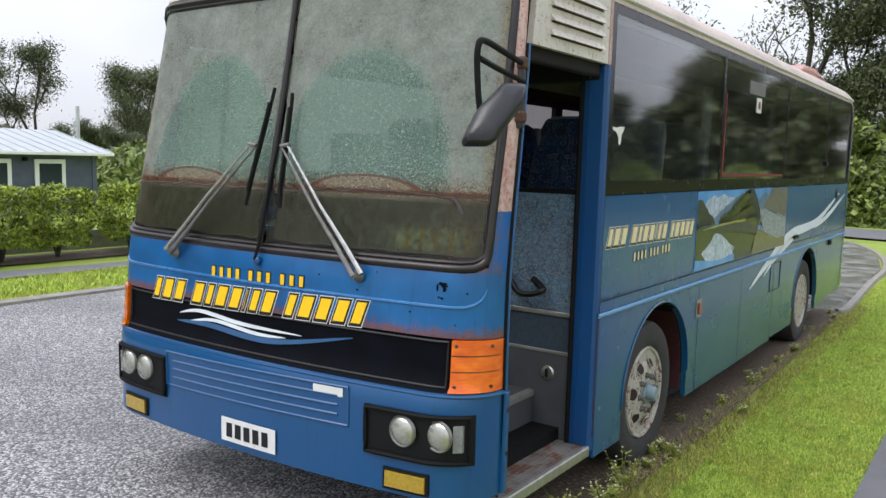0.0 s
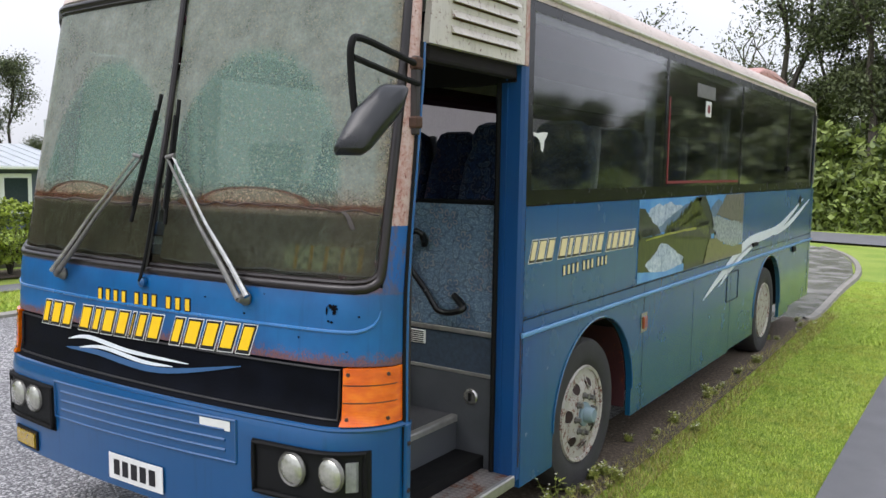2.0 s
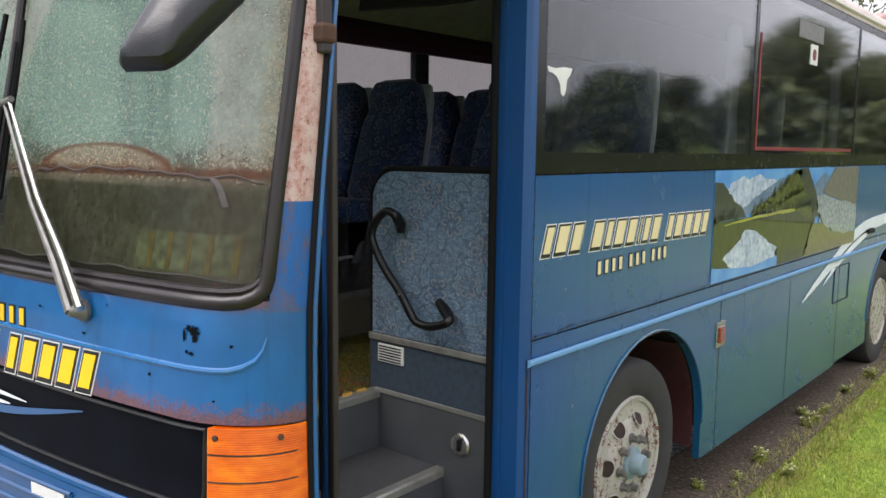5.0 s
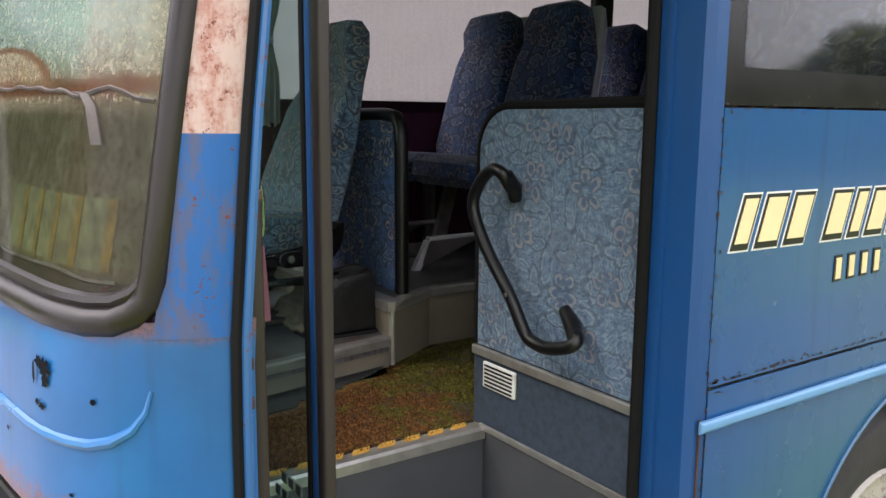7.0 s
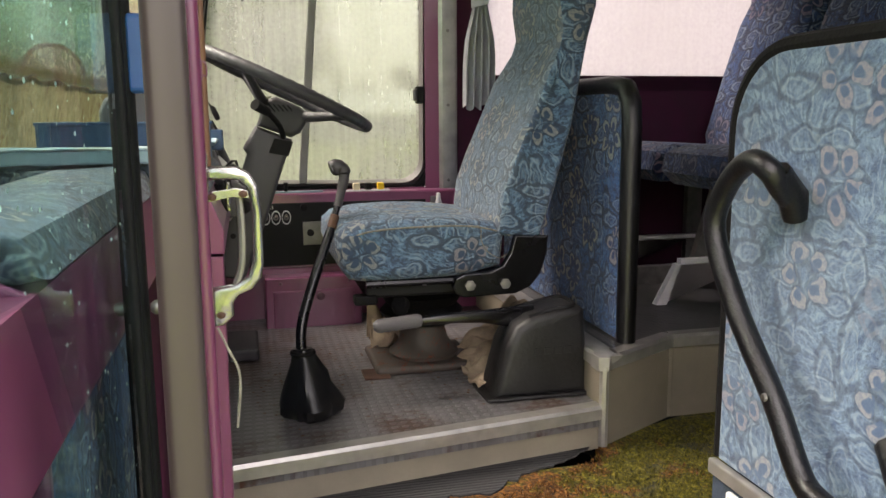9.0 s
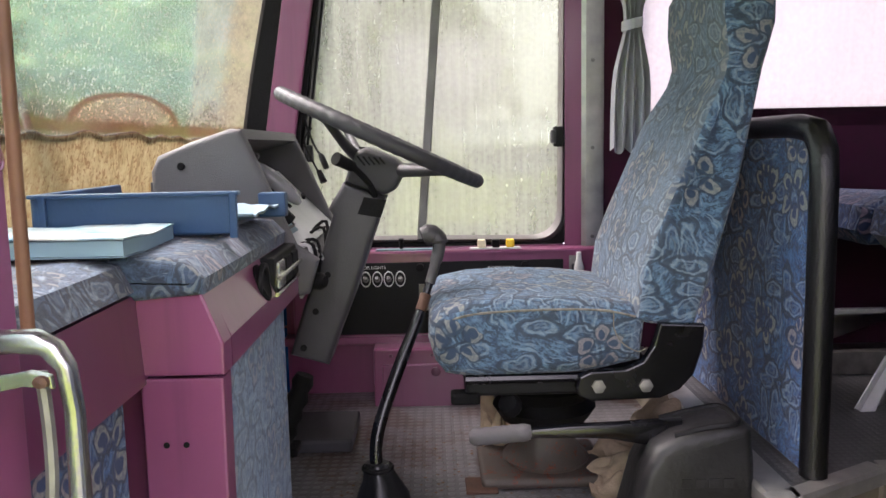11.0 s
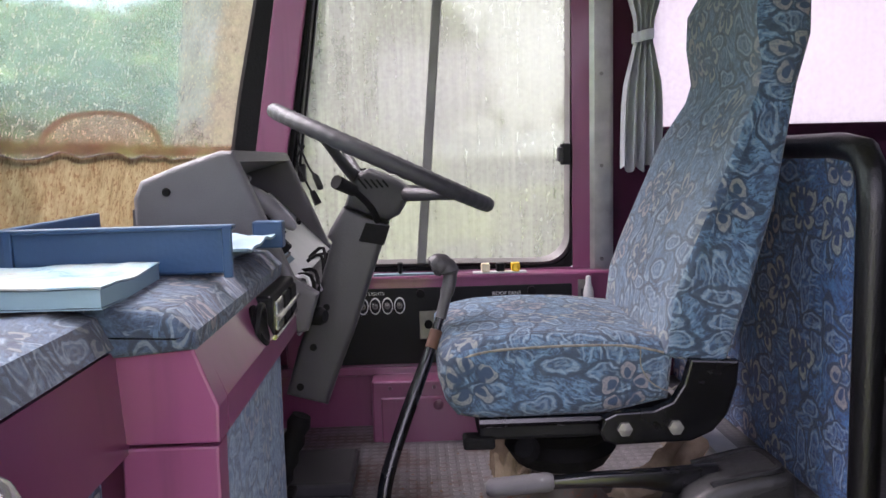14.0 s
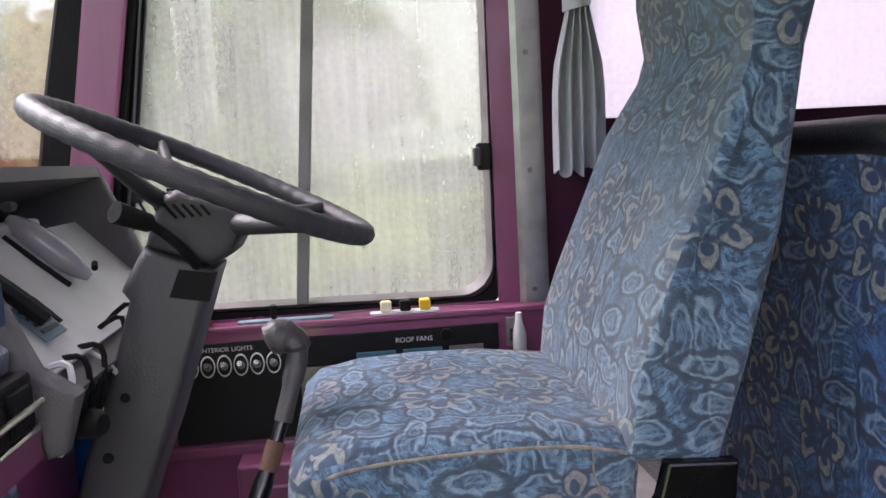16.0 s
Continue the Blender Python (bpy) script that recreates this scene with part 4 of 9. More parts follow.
part("swoosh", swoosh(B(), [(-0.62, 1.0), (-0.35, 1.01), (0.1, 0.99), (0.6, 1.075)], 0.03, -0.007), BLUE_SWOOSH, grille, "blue swoosh decal")

bumper = part("bumper", front_patch(B(), -HW, HW, 0.41, 0.885, 0.0, 0.05, 0.04), BLUE_BUMPER, coach, "blue front bumper, scuffed, with a pale upper edge", True)
bm = B()
slab(bm, lambda x, v: Vector((x, front_y(x, 0.885) + v, 0.885)), xs_front(-HW, HW), span(0.0, 0.06, 1), (0, 0, -0.02))
part("bumper_top", bm, BLUE_BUMPER, bumper)
part("bumper_edge", tube(B(), [face(x, 0.883, -0.008) for x in xs_front(-HW, HW)], 0.013, 8), BLUE_BUMPER, bumper, "rounded upper edge", True)
for s in (-1, 1):
    bm = B()
    box(bm, s * HW - 0.02, s * HW + 0.02, front_y(s * HW, 0.6) - 0.005, front_y(s * HW, 0.6) + 0.03, 0.41, 0.885, 0.008)
    part("bumper_end", bm, BLUE_BUMPER, bumper)
    for z in (0.8, 0.6):
        part("bumper_bolt", lathe(B(), [(0.011, 0), (0.011, 0.004), (0.006, 0.007), (0, 0.007)], (s * (HW + 0.018), front_y(s * HW, 0.6) + 0.012, z), (s, 0, 0), 10), HOLE, bumper, "rusty bolt head", True)
# ribbed access panel in the bumper
tilt = 0.02
bm = B()
for k, z in enumerate((0.845, 0.665)):
    tube(bm, [face(x, z + tilt * x, 0.0) for x in span(-0.64, 0.63, 30)], 0.007, 6)
for x in (-0.64, 0.63):
    tube(bm, [face(x, z + tilt * x, 0.0) for z in span(0.665, 0.845, 4)], 0.007, 6)
panel = part("bumper_panel", bm, BLUE_BUMPER, bumper, "", True)
for z in (0.71, 0.755, 0.8):
    part("panel_rib", tube(B(), [face(x, z + tilt * x, -0.001) for x in span(-0.58, 0.57, 24)], 0.008, 6), BLUE_BUMPER, panel, "", True)
part("sticker", front_patch(B(), 0.43, 0.6, 0.808, 0.85, 0.004, 0.002), WHITE, bumper, "scuffed white sticker")
plate = part("number_plate", front_patch(B(), -0.175, 0.2, 0.45, 0.572, 0.012, 0.004), WHITE, bumper, "white number plate with dark bars")
for k in range(5):
    x = -0.135 + 0.062 * k
    part("plate_bar", front_patch(B(), x, x + 0.04, 0.475, 0.548, 0.015, 0.002), LETTER_BLACK, plate)
for s in (-1, 1):
    h0, h1, lights, mk = (0.72, 1.205, (0.925, 1.09), (1.145, 1.175)) if s > 0 else (0.64, 1.15, (0.83, 0.995), (1.07, 1.1))
    unit = part("headlight_unit", front_patch(B(), *sorted((s * h0, s * h1)), 0.575, 0.803, 0.006, 0.03), BLACK_PLASTIC, bumper, "black headlight surround", True)
    bm = B()
    r0, r1 = h0 + 0.012, h1 - 0.012
    tube(bm, [face(s * (r0 + (r1 - r0) * k / 10), 0.588, 0.012) for k in range(11)] + [face(s * r1, 0.588 + 0.204 * k / 4, 0.012) for k in range(1, 5)] + [face(s * (r1 - (r1 - r0) * k / 10), 0.792, 0.012) for k in range(1, 11)] + [face(s * r0, 0.792 - 0.204 * k / 4, 0.012) for k in range(1, 4)], 0.011, 6, closed=True)
    part("surround_rim", bm, BLACK, unit, "", True)
    for x in lights:
        c = face(s * x, 0.712, 0.0)
        part("headlight", lathe(B(), [(0.066, 0.0), (0.068, 0.012), (0.06, 0.02), (0.045, 0.03), (0.02, 0.037), (0.0, 0.038)], c, (0, -1, 0), 28), HEADLAMP, unit, "round glass headlight", True)
        part("headlight_ring", lathe(B(), [(0.06, 0.012), (0.068, 0.006), (0.073, 0.012), (0.068, 0.022), (0.06, 0.018)], c, (0, -1, 0), 28, False), STEEL, unit, "", True)
    part("marker_lamp", front_patch(B(), *sorted((s * mk[0], s * mk[1])), 0.64, 0.76, 0.02, 0.02), CLEARLAMP, unit, "narrow clear lamp")
    fog = part("fog_lamp_frame", front_patch(B(), *sorted((s * 0.825, s * 1.05)), 0.43, 0.53, 0.01, 0.02), BLACK_PLASTIC, bumper)
    part("fog_lamp", front_patch(B(), *sorted((s * 0.84, s * 1.036)), 0.444, 0.516, 0.018, 0.02), FOGLAMP, fog, "yellow fog lamp")
    lamp = part("indicator", front_patch(B(), *sorted((s * 1.108, s * HW)), 0.9, 1.13, 0.016, 0.04, 0.03), AMBER, coach, "large amber corner indicator", True)
    for z in (0.99, 1.06):
        part("lens_seam", front_patch(B(), *sorted((s * 1.11, s * 1.248)), z, z + 0.004, 0.018, 0.01), RUSTY_STEEL, lamp)
    for x, z in ((1.125, 0.925), (1.125, 1.105), (1.235, 0.925), (1.235, 1.105)):
        part("lens_screw", lathe(B(), [(0.008, 0), (0.008, 0.006), (0, 0.008)], face(s * x, z, 0.012), (s * 0.3 if x < 1.2 else s * 0.9, -1 if x < 1.2 else -0.5, 0), 10), RUSTY_STEEL, lamp, "", True)

# lettering as slanted blocks in the lettering's colours; telephone digits as small bars
def blocks(words, x0, x1, z0, z1, slope, place, mats, slant, parent, name, label, gap=0.22, rim=0.012, halo=None, drop=0.0, space=0.55):
    """Rows of separate blocks; words hold the relative width of each block."""
    total = sum(sum(wd) for wd in words) + space * (len(words) - 1)
    w = (x1 - x0) / total
    x = x0
    sign = part(name, B(), mats[1], parent, label)

    def tile(nm, a, b, lo, hi, off, mt):
        bm = B()
        q = [(xx + slant * (zz - z0), zz + slope * (xx - x0)) for xx, zz in ((a, lo), (b, lo), (b, hi), (a, hi))]
        vs = [bm.verts.new(place(u, v, off)) for u, v in q]
        vi = [bm.verts.new(place(u, v, off - 0.002)) for u, v in q]
        bm.faces.new(vs)
        for j in range(4):
            bm.faces.new((vs[j], vi[j], vi[(j + 1) % 4], vs[(j + 1) % 4]))
        part(nm, bm, mt, sign)

    for wd in words:
        for wide in wd:
            a, b = x + w * gap / 2, x + w * (wide - gap / 2)
            if halo:
                tile("letter_halo", a - rim - 0.004, b + rim + 0.004, z0 - rim - 0.004 - drop, z1 + rim + 0.004, 0.0012, halo)
            tile("letter_outline", a - rim, b + rim, z0 - rim - drop, z1 + rim, 0.0022, mats[1])
            tile("letter_block", a, b, z0, z1, 0.004, mats[0])
            x += w * wide
        x += space * w
    return sign


NAME = ((0.85, 1.1, 1.05), (1.1, 0.8, 1.1, 1.05, 0.45, 0.85, 1.05), (0.85, 1.1, 1.05, 1.05, 0.95))
DIGITS = ((1, 1, 1, 1), (1, 1, 1), (1, 1, 1))
blocks(NAME, -0.85, 0.665, 1.112, 1.212, 0.025, face, (YELLOW, LETTER_BLACK), 0.34, coach, "front_lettering", "row of slanted yellow blocks edged in black", 0.42, rim=0.0095, halo=WHITE, drop=0.006)
blocks(DIGITS, -0.345, 0.325, 1.275, 1.325, 0.012, face, (KNOB_YELLOW, LETTER_BLACK), 0.0, coach, "front_digits", "row of small dark-edged yellow bars", 0.6, rim=0.006)

# windscreen: two panes, rubber, divider
for s in (-1, 1):
    bm = B()
    us = [u for u in xs_front(-HW, HW) if (u < 0) == (s < 0) and 0.03 < abs(u) < 1.19]
    us = sorted(set([s * 0.018] + us + [s * 1.195]))
    if s < 0:
        us = sorted(set(us + [-1.21, -1.222, -1.233, -1.24, -1.2445, -1.2475, -1.249]))
    slab(bm, lambda x, z: face(x, z, -0.012), us, frange(1.45, 2.74, 0.08), (0, 0.006, 0))
    pane = part("windscreen_pane", bm, SCREEN, coach, "grimy half-fogged windscreen pane with rust-brown stains", True)
    pane.visible_shadow = False
rim = []
for z in frange(1.5, 2.7, 0.08):
    rim.append((1.2, z))
for k in range(1, 6):
    rim.append((1.2 - 0.05 * (1 - math.cos(k / 5 * math.pi / 2)) * 1, 2.7 + 0.045 * math.sin(k / 5 * math.pi / 2)))
rim += [(x, 2.745) for x in span(1.15, -1.15, 40)[1:]]
for k in range(1, 6):
    rim.append((-1.15 - 0.05 * math.sin(k / 5 * math.pi / 2), 2.745 - 0.045 * (1 - math.cos(k / 5 * math.pi / 2))))
rim += [(-1.2488, z) for z in frange(2.7, 1.5, 0.08)[1:]]
rim += [(-1.24, 1.475), (-1.205, 1.455), (-1.17, 1.442)] + [(x, 1.437) for x in span(-1.12, 1.12, 44)] + [(1.16, 1.442), (1.183, 1.455), (1.196, 1.475)]
part("windscreen_rubber", tube(B(), [face(x, z, -0.009) for x, z in rim], 0.021, 10, closed=True), GASKET, coach, "", True)
part("rubber_lip", tube(B(), [face(x * 0.994, 2.1 + (z - 2.1) * 0.96, -0.012) for x, z in rim], 0.012, 8, closed=True), GASKET, coach, "", True)
part("windscreen_divider", tube(B(), [face(0.0, z, 0.002) for z in frange(1.43, 2.75, 0.1)], 0.0145, 8), GASKET, coach, "", True)
# shade strip and film edge inside the glass, peeling
random.seed(4)
for a, b in ((-1.17, -0.05), (0.06, 1.17)):
    bm = B()
    n = 40
    pts = [(a + (b - a) * k / n, (1.735 if a > 0 else 1.727) + (0.022 if a > 0 else 0.014) * noise.noise((k * 0.31, a, 0)) + (0.02 if a > 0 else 0.012) * math.sin(k / n * math.pi)) for k in range(n + 1)]
    top = [bm.verts.new(face(x, z, -0.021)) for x, z in pts]
    bot = [bm.verts.new(face(x, 1.492 + 0.008 * noise.noise((x * 9, 2, 0)) + 0.004 * math.sin(x * 21), -0.021)) for k, (x, z) in enumerate(pts)]
    for k in range(n):
        bm.faces.new((top[k], top[k + 1], bot[k + 1], bot[k]))
    film = part("screen_film", bm, FILM, coach, "dark peeling film along the foot of the windscreen")
    part("film_curl", tube(B(), [face(x, z, -0.014) for x, z in pts], [0.0035 + 0.003 * abs(noise.noise((k * 0.7, a, 4))) for k in range(n + 1)], 6), FILM_EDGE, film, "", True)
    low = [(x, 1.492 + 0.008 * noise.noise((x * 9, 2, 0)) + 0.004 * math.sin(x * 21)) for x, z in pts[1:-1]]
    part("film_curl", tube(B(), [face(x, z, -0.0195) for x, z in low], 0.004, 5), FILM_EDGE, film, "", True)
    if a > 0:
        flap = [(1.0, 1.745), (1.03, 1.742), (1.055, 1.725), (1.07, 1.7), (1.085, 1.672)]
        part("film_flap", slab(B(), lambda k, v: face(flap[int(k)][0] + 0.014 * (v - 0.5), flap[int(k)][1], -0.004 - 0.006 * v), range(5), [0, 0.5, 1], (0, 0.002, 0)), FILM_EDGE, film, "torn flap of film hanging down", True)
        part("faded_sheet", front_patch(B(), 0.775, 1.13, 1.502, 1.6, -0.0195, 0.001), FADED[1], film, "faded pale sheet stuck to the glass")
        for k in range(5):
            x = 0.825 + 0.072 * k
            part("faded_bar", front_patch(B(), x, x + 0.017, 1.502, 1.6, -0.0185, 0.001), FADED[0], film, "faded amber bar")


# top cap over the windscreen, roof
def arch_z(x):
    """Roof height across the body."""
    a = min(abs(x) / HW, 1.0)
    return 2.78 + 0.26 * (1 - a ** 4.5) ** 0.6


bm = B()
xs = sorted(set([HW * math.sin(k / 12 * math.pi / 2) * s for k in range(13) for s in (-1, 1)]))


def cap(x, v):
    zt = arch_z(x)
    z = 2.775 + (zt - 2.775) * math.sin(v * math.pi / 2)
    return Vector((x, front_y(x, 2.775) + 0.55 * (1 - math.cos(v * math.pi / 2)), z))


slab(bm, cap, xs, span(0, 1, 8), (0, 0.03, -0.02))
part("roof_front", bm, ROOF, coach, "", True)
bm = B()
ys = frange(0.3, TAIL - 0.25, 0.35)
us = xs
slab(bm, lambda x, y: Vector((x, y + (front_y(x, 2.775) + 0.55 - 0.3) * (1 - (y - 0.3) / (TAIL - 0.55)), arch_z(x))), us, ys, (0, 0, -0.03))
part("roof", bm, ROOF, coach, "weathered off-white roof stained pink-brown", True)
bm = B()
slab(bm, lambda x, v: Vector((x, TAIL - 0.25 + 0.25 * math.sin(v * math.pi / 2), arch_z(x) - (arch_z(x) - 2.3) * (1 - math.cos(v * math.pi / 2)))), us, span(0, 1, 6), (0, -0.02, -0.02))
part("roof_tail", bm, ROOF, coach, "", True)
bm = B()
prism(bm, [(7.0, 2.98), (7.35, 3.085), (7.9, 3.1), (8.4, 3.05), (8.8, 2.96)], "x", -0.95, 1.0, 0.05, 3)
part("roof_pod", bm, POD, coach, "low pink-brown roof unit", True)
# gutters
for s in (-1, 1):
    part("gutter", tube(B(), [(s * 1.252, y, 2.79) for y in frange(0.75, TAIL - 0.2, 0.6)], 0.014, 6), LOUVRE, coach, "", True)

# pillars at the windscreen: blue foot, rusty white upper half
for s in (-1, 1):
    for z0, z1, mt, lb in ((1.425, 1.69, SCABBY, "blue paint flaking off the pillar foot"), (1.69, 2.78, RUSTWHITE, "white pillar freckled with rust")):
        bm = B()
        slab(bm, lambda u, z: face(s * u, z, 0.002) if u <= HW else Vector((s * HW, front_y(s * HW, z) + (u - HW), z)), [1.212, 1.222, 1.232, 1.241, 1.247, 1.2495, HW] if s > 0 else [1.2492, 1.2496, HW, HW + 0.012], frange(z0, z1, 0.08), (-s * 0.02, 0.012, 0))
        part("corner_pillar", bm, mt if s > 0 else GASKET, coach, lb if s > 0 else "", True)
bm = B()
tube(bm, [(HW + 0.007, front_y(HW, z) + 0.0145, z) for z in frange(0.42, 2.42, 0.1)], 0.0075, 8)
part("door_seal", bm, SKYBLUE, coach, "pale blue door edge spotted with rust", True)
part("door_seal", tube(B(), [(HW + 0.002, front_y(HW, z) + 0.003, z) for z in frange(0.42, 2.42, 0.1)], 0.009, 6), BLACK, coach, "", True)
for z in (1.33, 1.385, 1.61, 2.02):
    part("hinge", box(B(), HW - 0.003, HW + 0.012, front_y(HW, z) + 0.01, front_y(HW, z) + 0.026, z - 0.009, z + 0.009, 0.004), RUSTY_STEEL, coach)
# nose side below the pillar, far side
part("nose_cheek", slab(B(), lambda y, z: Vector((-HW, y, z)), [0.25, 0.5], span(0.41, 1.43, 4), (0.03, 0, 0)), BLUE, coach)

# paint chipped off the nose
random.seed(9)
for cx, cz, w, h in ((cx - 0.05 if cx > 1.05 else cx, cz - 0.006, w, h) for cx, cz, w, h in ((1.108, 1.372, 0.014, 0.012), (1.092, 1.378, 0.012, 0.008), (1.078, 1.36, 0.004, 0.018), (1.11, 1.352, 0.008, 0.009), (1.086, 1.318, 0.005, 0.005), (1.1, 1.314, 0.008, 0.005), (0.62, 1.31, 0.006, 0.004), (0.9, 1.24, 0.005, 0.004), (0.4, 1.36, 0.006, 0.004), (0.72, 1.4, 0.004, 0.003), (0.3, 1.3, 0.003, 0.003), (1.2, 1.34, 0.004, 0.004), (1.16, 1.2, 0.004, 0.003))):
    bm = B()
    rim_pts = []
    for k in range(22):
        a = 2 * math.pi * k / 22
        g = 1 + 0.8 * noise.noise((math.cos(a) * 3.3 + cx * 90, math.sin(a) * 3.3, cz * 90))
        rim_pts.append(bm.verts.new(face(cx + w * g * math.cos(a), cz + h * g * math.sin(a), 0.0022)))
    bm.faces.new(rim_pts)
    part("paint_chip", bm, GRILLE, coach)

# wipers
for s in (-1, 1):
    wiper = part("wiper", lathe(B(), [(0.03, 0), (0.032, 0.012), (0.02, 0.03), (0.012, 0.05), (0, 0.052)], face(s * 0.63, 1.37, 0.0), (0, -1, 0), 14), STEEL, coach, "pantograph wiper with two grey arms", True)
    tip = Vector((s * 0.095, front_y(0.095 * s, 1.95) - 0.05, 1.95))
    for k, dx in enumerate((0.0, 0.035)):
        a = face(s * (0.63 + dx * 1.2), 1.37 + dx * 0.4, 0.045)
        b = tip + Vector((s * dx * 0.9, 0, dx * 0.5 - 0.01))
        mid = a.lerp(b, 0.22)
        part("wiper_arm", tube(B(), [a, mid, a.lerp(b, 0.5) + Vector((0, -0.012, 0)), b], [0.014, 0.012, 0.008, 0.006], 8), CHROME if k else STEEL, wiper, "", True)
    part("wiper_joint", tube(B(), [tip + Vector((-s * 0.01, 0, 0)), tip + Vector((s * 0.05, 0, 0.01))], 0.01, 8), STEEL, wiper, "", True)
    ends = ((-0.035, 2.24), (-0.115, 1.65)) if s < 0 else ((0.09, 2.21), (0.118, 1.65))
    blade = [face(ends[0][0] + (ends[1][0] - ends[0][0]) * k / 8, ends[0][1] + (ends[1][1] - ends[0][1]) * k / 8, 0.03) for k in range(9)]
    part("wiper_blade", tube(B(), blade, 0.009, 6), BLACK, wiper, "", True)
    part("blade_spine", tube(B(), [p + Vector((0, -0.016, 0)) for p in blade[1:-1]], 0.006, 6), BLACK_PLASTIC, wiper, "", True)
jet = lathe(B(), [(0.022, 0), (0.024, 0.02), (0.012, 0.03), (0, 0.034)], face(0.01, 1.385, 0.0), (0, -1, 0), 12)
part("washer_jet", jet, BLUE_BUMPER, coach, "", True)
part("washer_hose", tube(B(), smooth_path([face(0.01, 1.39, 0.03), face(0.02, 1.5, 0.028), face(0.03, 1.75, 0.03), face(0.05, 1.95, 0.035)], 5), 0.008, 6), BLACK, coach, "", True)

# door mirror on its bracket
mirror = part("door_mirror", B(), BLACK, coach, "black door mirror on a looped bracket")
part("mirror_bracket", tube(B(), smooth_path([(1.25, 0.5, 2.325), (1.30, 0.25, 2.345), (1.345, 0.02, 2.36), (1.35, -0.03, 2.335), (1.348, -0.03, 2.25), (1.36, -0.02, 2.1), (1.385, 0.0, 2.06)], 5), 0.013, 8), BLACK, mirror, "", True)
part("mirror_bracket", tube(B(), [(1.265, 0.47, 2.25), (1.30, 0.22, 2.272), (1.346, -0.02, 2.292)], 0.012, 8), BLACK, mirror, "", True)
part("bracket_mount", box(B(), 1.238, 1.268, 0.452, 0.486, 2.05, 2.36, 0.008), BROWN_RUBBER, mirror)
for z in (2.1, 2.33):
    part("bracket_clamp", box(B(), 1.236, 1.276, 0.444, 0.494, z - 0.025, z + 0.025, 0.01), RUSTY_STEEL, mirror, "rusty clamp")


def shell(bm, pts, centre, normal, depth):
    """A rounded mirror housing: outline, drawn back to a smaller dome."""
    c, n = Vector(centre), Vector(normal).normalized()
    rings = []
    for grow, d in ((0.97, -0.004), (1.0, 0.0), (1.0, 0.02), (0.93, 0.045), (0.75, depth * 0.85), (0.4, depth)):
        rings.append([bm.verts.new(c + (Vector(p) - c) * grow + n * d) for p in pts])
    k = len(pts)
    for A, C in zip(rings, rings[1:]):
        for j in range(k):
            bm.faces.new((A[j], A[(j + 1) % k], C[(j + 1) % k], C[j]))
    bm.faces.new(rings[0])
    bm.faces.new(rings[-1][::-1])
    return bm


corner = [Vector(p) for p in ((1.325, -0.11, 1.955), (1.44, -0.06, 1.955), (1.475, 0.1, 2.12), (1.47, 0.14, 2.195), (1.40, 0.07, 2.2), (1.345, -0.03, 2.09))]
loop = []
for k, p in enumerate(corner):
    a, b = corner[k - 1], corner[(k + 1) % len(corner)]
    for t in (0.25, 0.5, 0.75):
        loop.append((p.lerp(a, 0.3) * (1 - t) ** 2 + p * 2 * t * (1 - t) + p.lerp(b, 0.3) * t * t))
mid = sum(loop, Vector()) / len(loop)
nrm = (corner[2] - corner[0]).cross(corner[4] - corner[0]).normalized()
if nrm.y > 0:
    nrm = -nrm
part("mirror_shell", shell(B(), loop, mid, nrm, 0.07), MIRROR_BACK, mirror, "", True)
bm = B()
bm.faces.new([bm.verts.new(mid + (p - mid) * 0.93 - nrm * 0.006) for p in loop])
part("mirror_face", bm, MIRROR, mirror)


off_mirror = part("off_side_mirror", B(), BLACK, coach, "tall mirror outside the driver's window, white for its sky reflection")
# White shell: the mirror's bright sky reflection is put into its colour.
bm = box(B(), -1.47, -1.35, 0.575, 0.655, 1.825, 2.2, 0.03, 4)
part("mirror_shell", bm, WHITE, off_mirror, "", True)
part("mirror_bracket", tube(B(), smooth_path([(-1.25, 0.5, 2.4), (-1.38, 0.56, 2.42), (-1.41, 0.6, 2.35), (-1.41, 0.615, 2.2)], 5), 0.013, 8), BLACK, off_mirror, "", True)
part("mirror_bracket", tube(B(), smooth_path([(-1.25, 0.42, 1.72), (-1.37, 0.56, 1.72), (-1.41, 0.6, 1.76), (-1.41, 0.612, 1.83)], 5), 0.013, 8), BLACK, off_mirror, "", True)


# ---- coach sides ----
def arch_outline(y0, y1, z0, z1, cy=None, r=0.0, cz=0.5):
    """A panel's outline in (y, z), with a wheel opening cut from its foot."""
    if cy is None:
        return [(y0, z0), (y1, z0), (y1, z1), (y0, z1)]
    pts = [(y0, z0)] if y0 < cy - r else []
    arc = []
    for k in range(25):
        a = math.pi * k / 24
        y, z = cy - r * math.cos(a), max(z0, cz + (r - 0.02) * math.sin(a))
        if y0 <= y <= y1:
            arc.append((y, z))
    if y0 < cy - r:
        pts += [(cy - r, z0)]
    pts += arc
    if y1 > cy + r:
        pts += [(cy + r, z0), (y1, z0)]
    return pts + [(y1, z1), (y0, z1)]


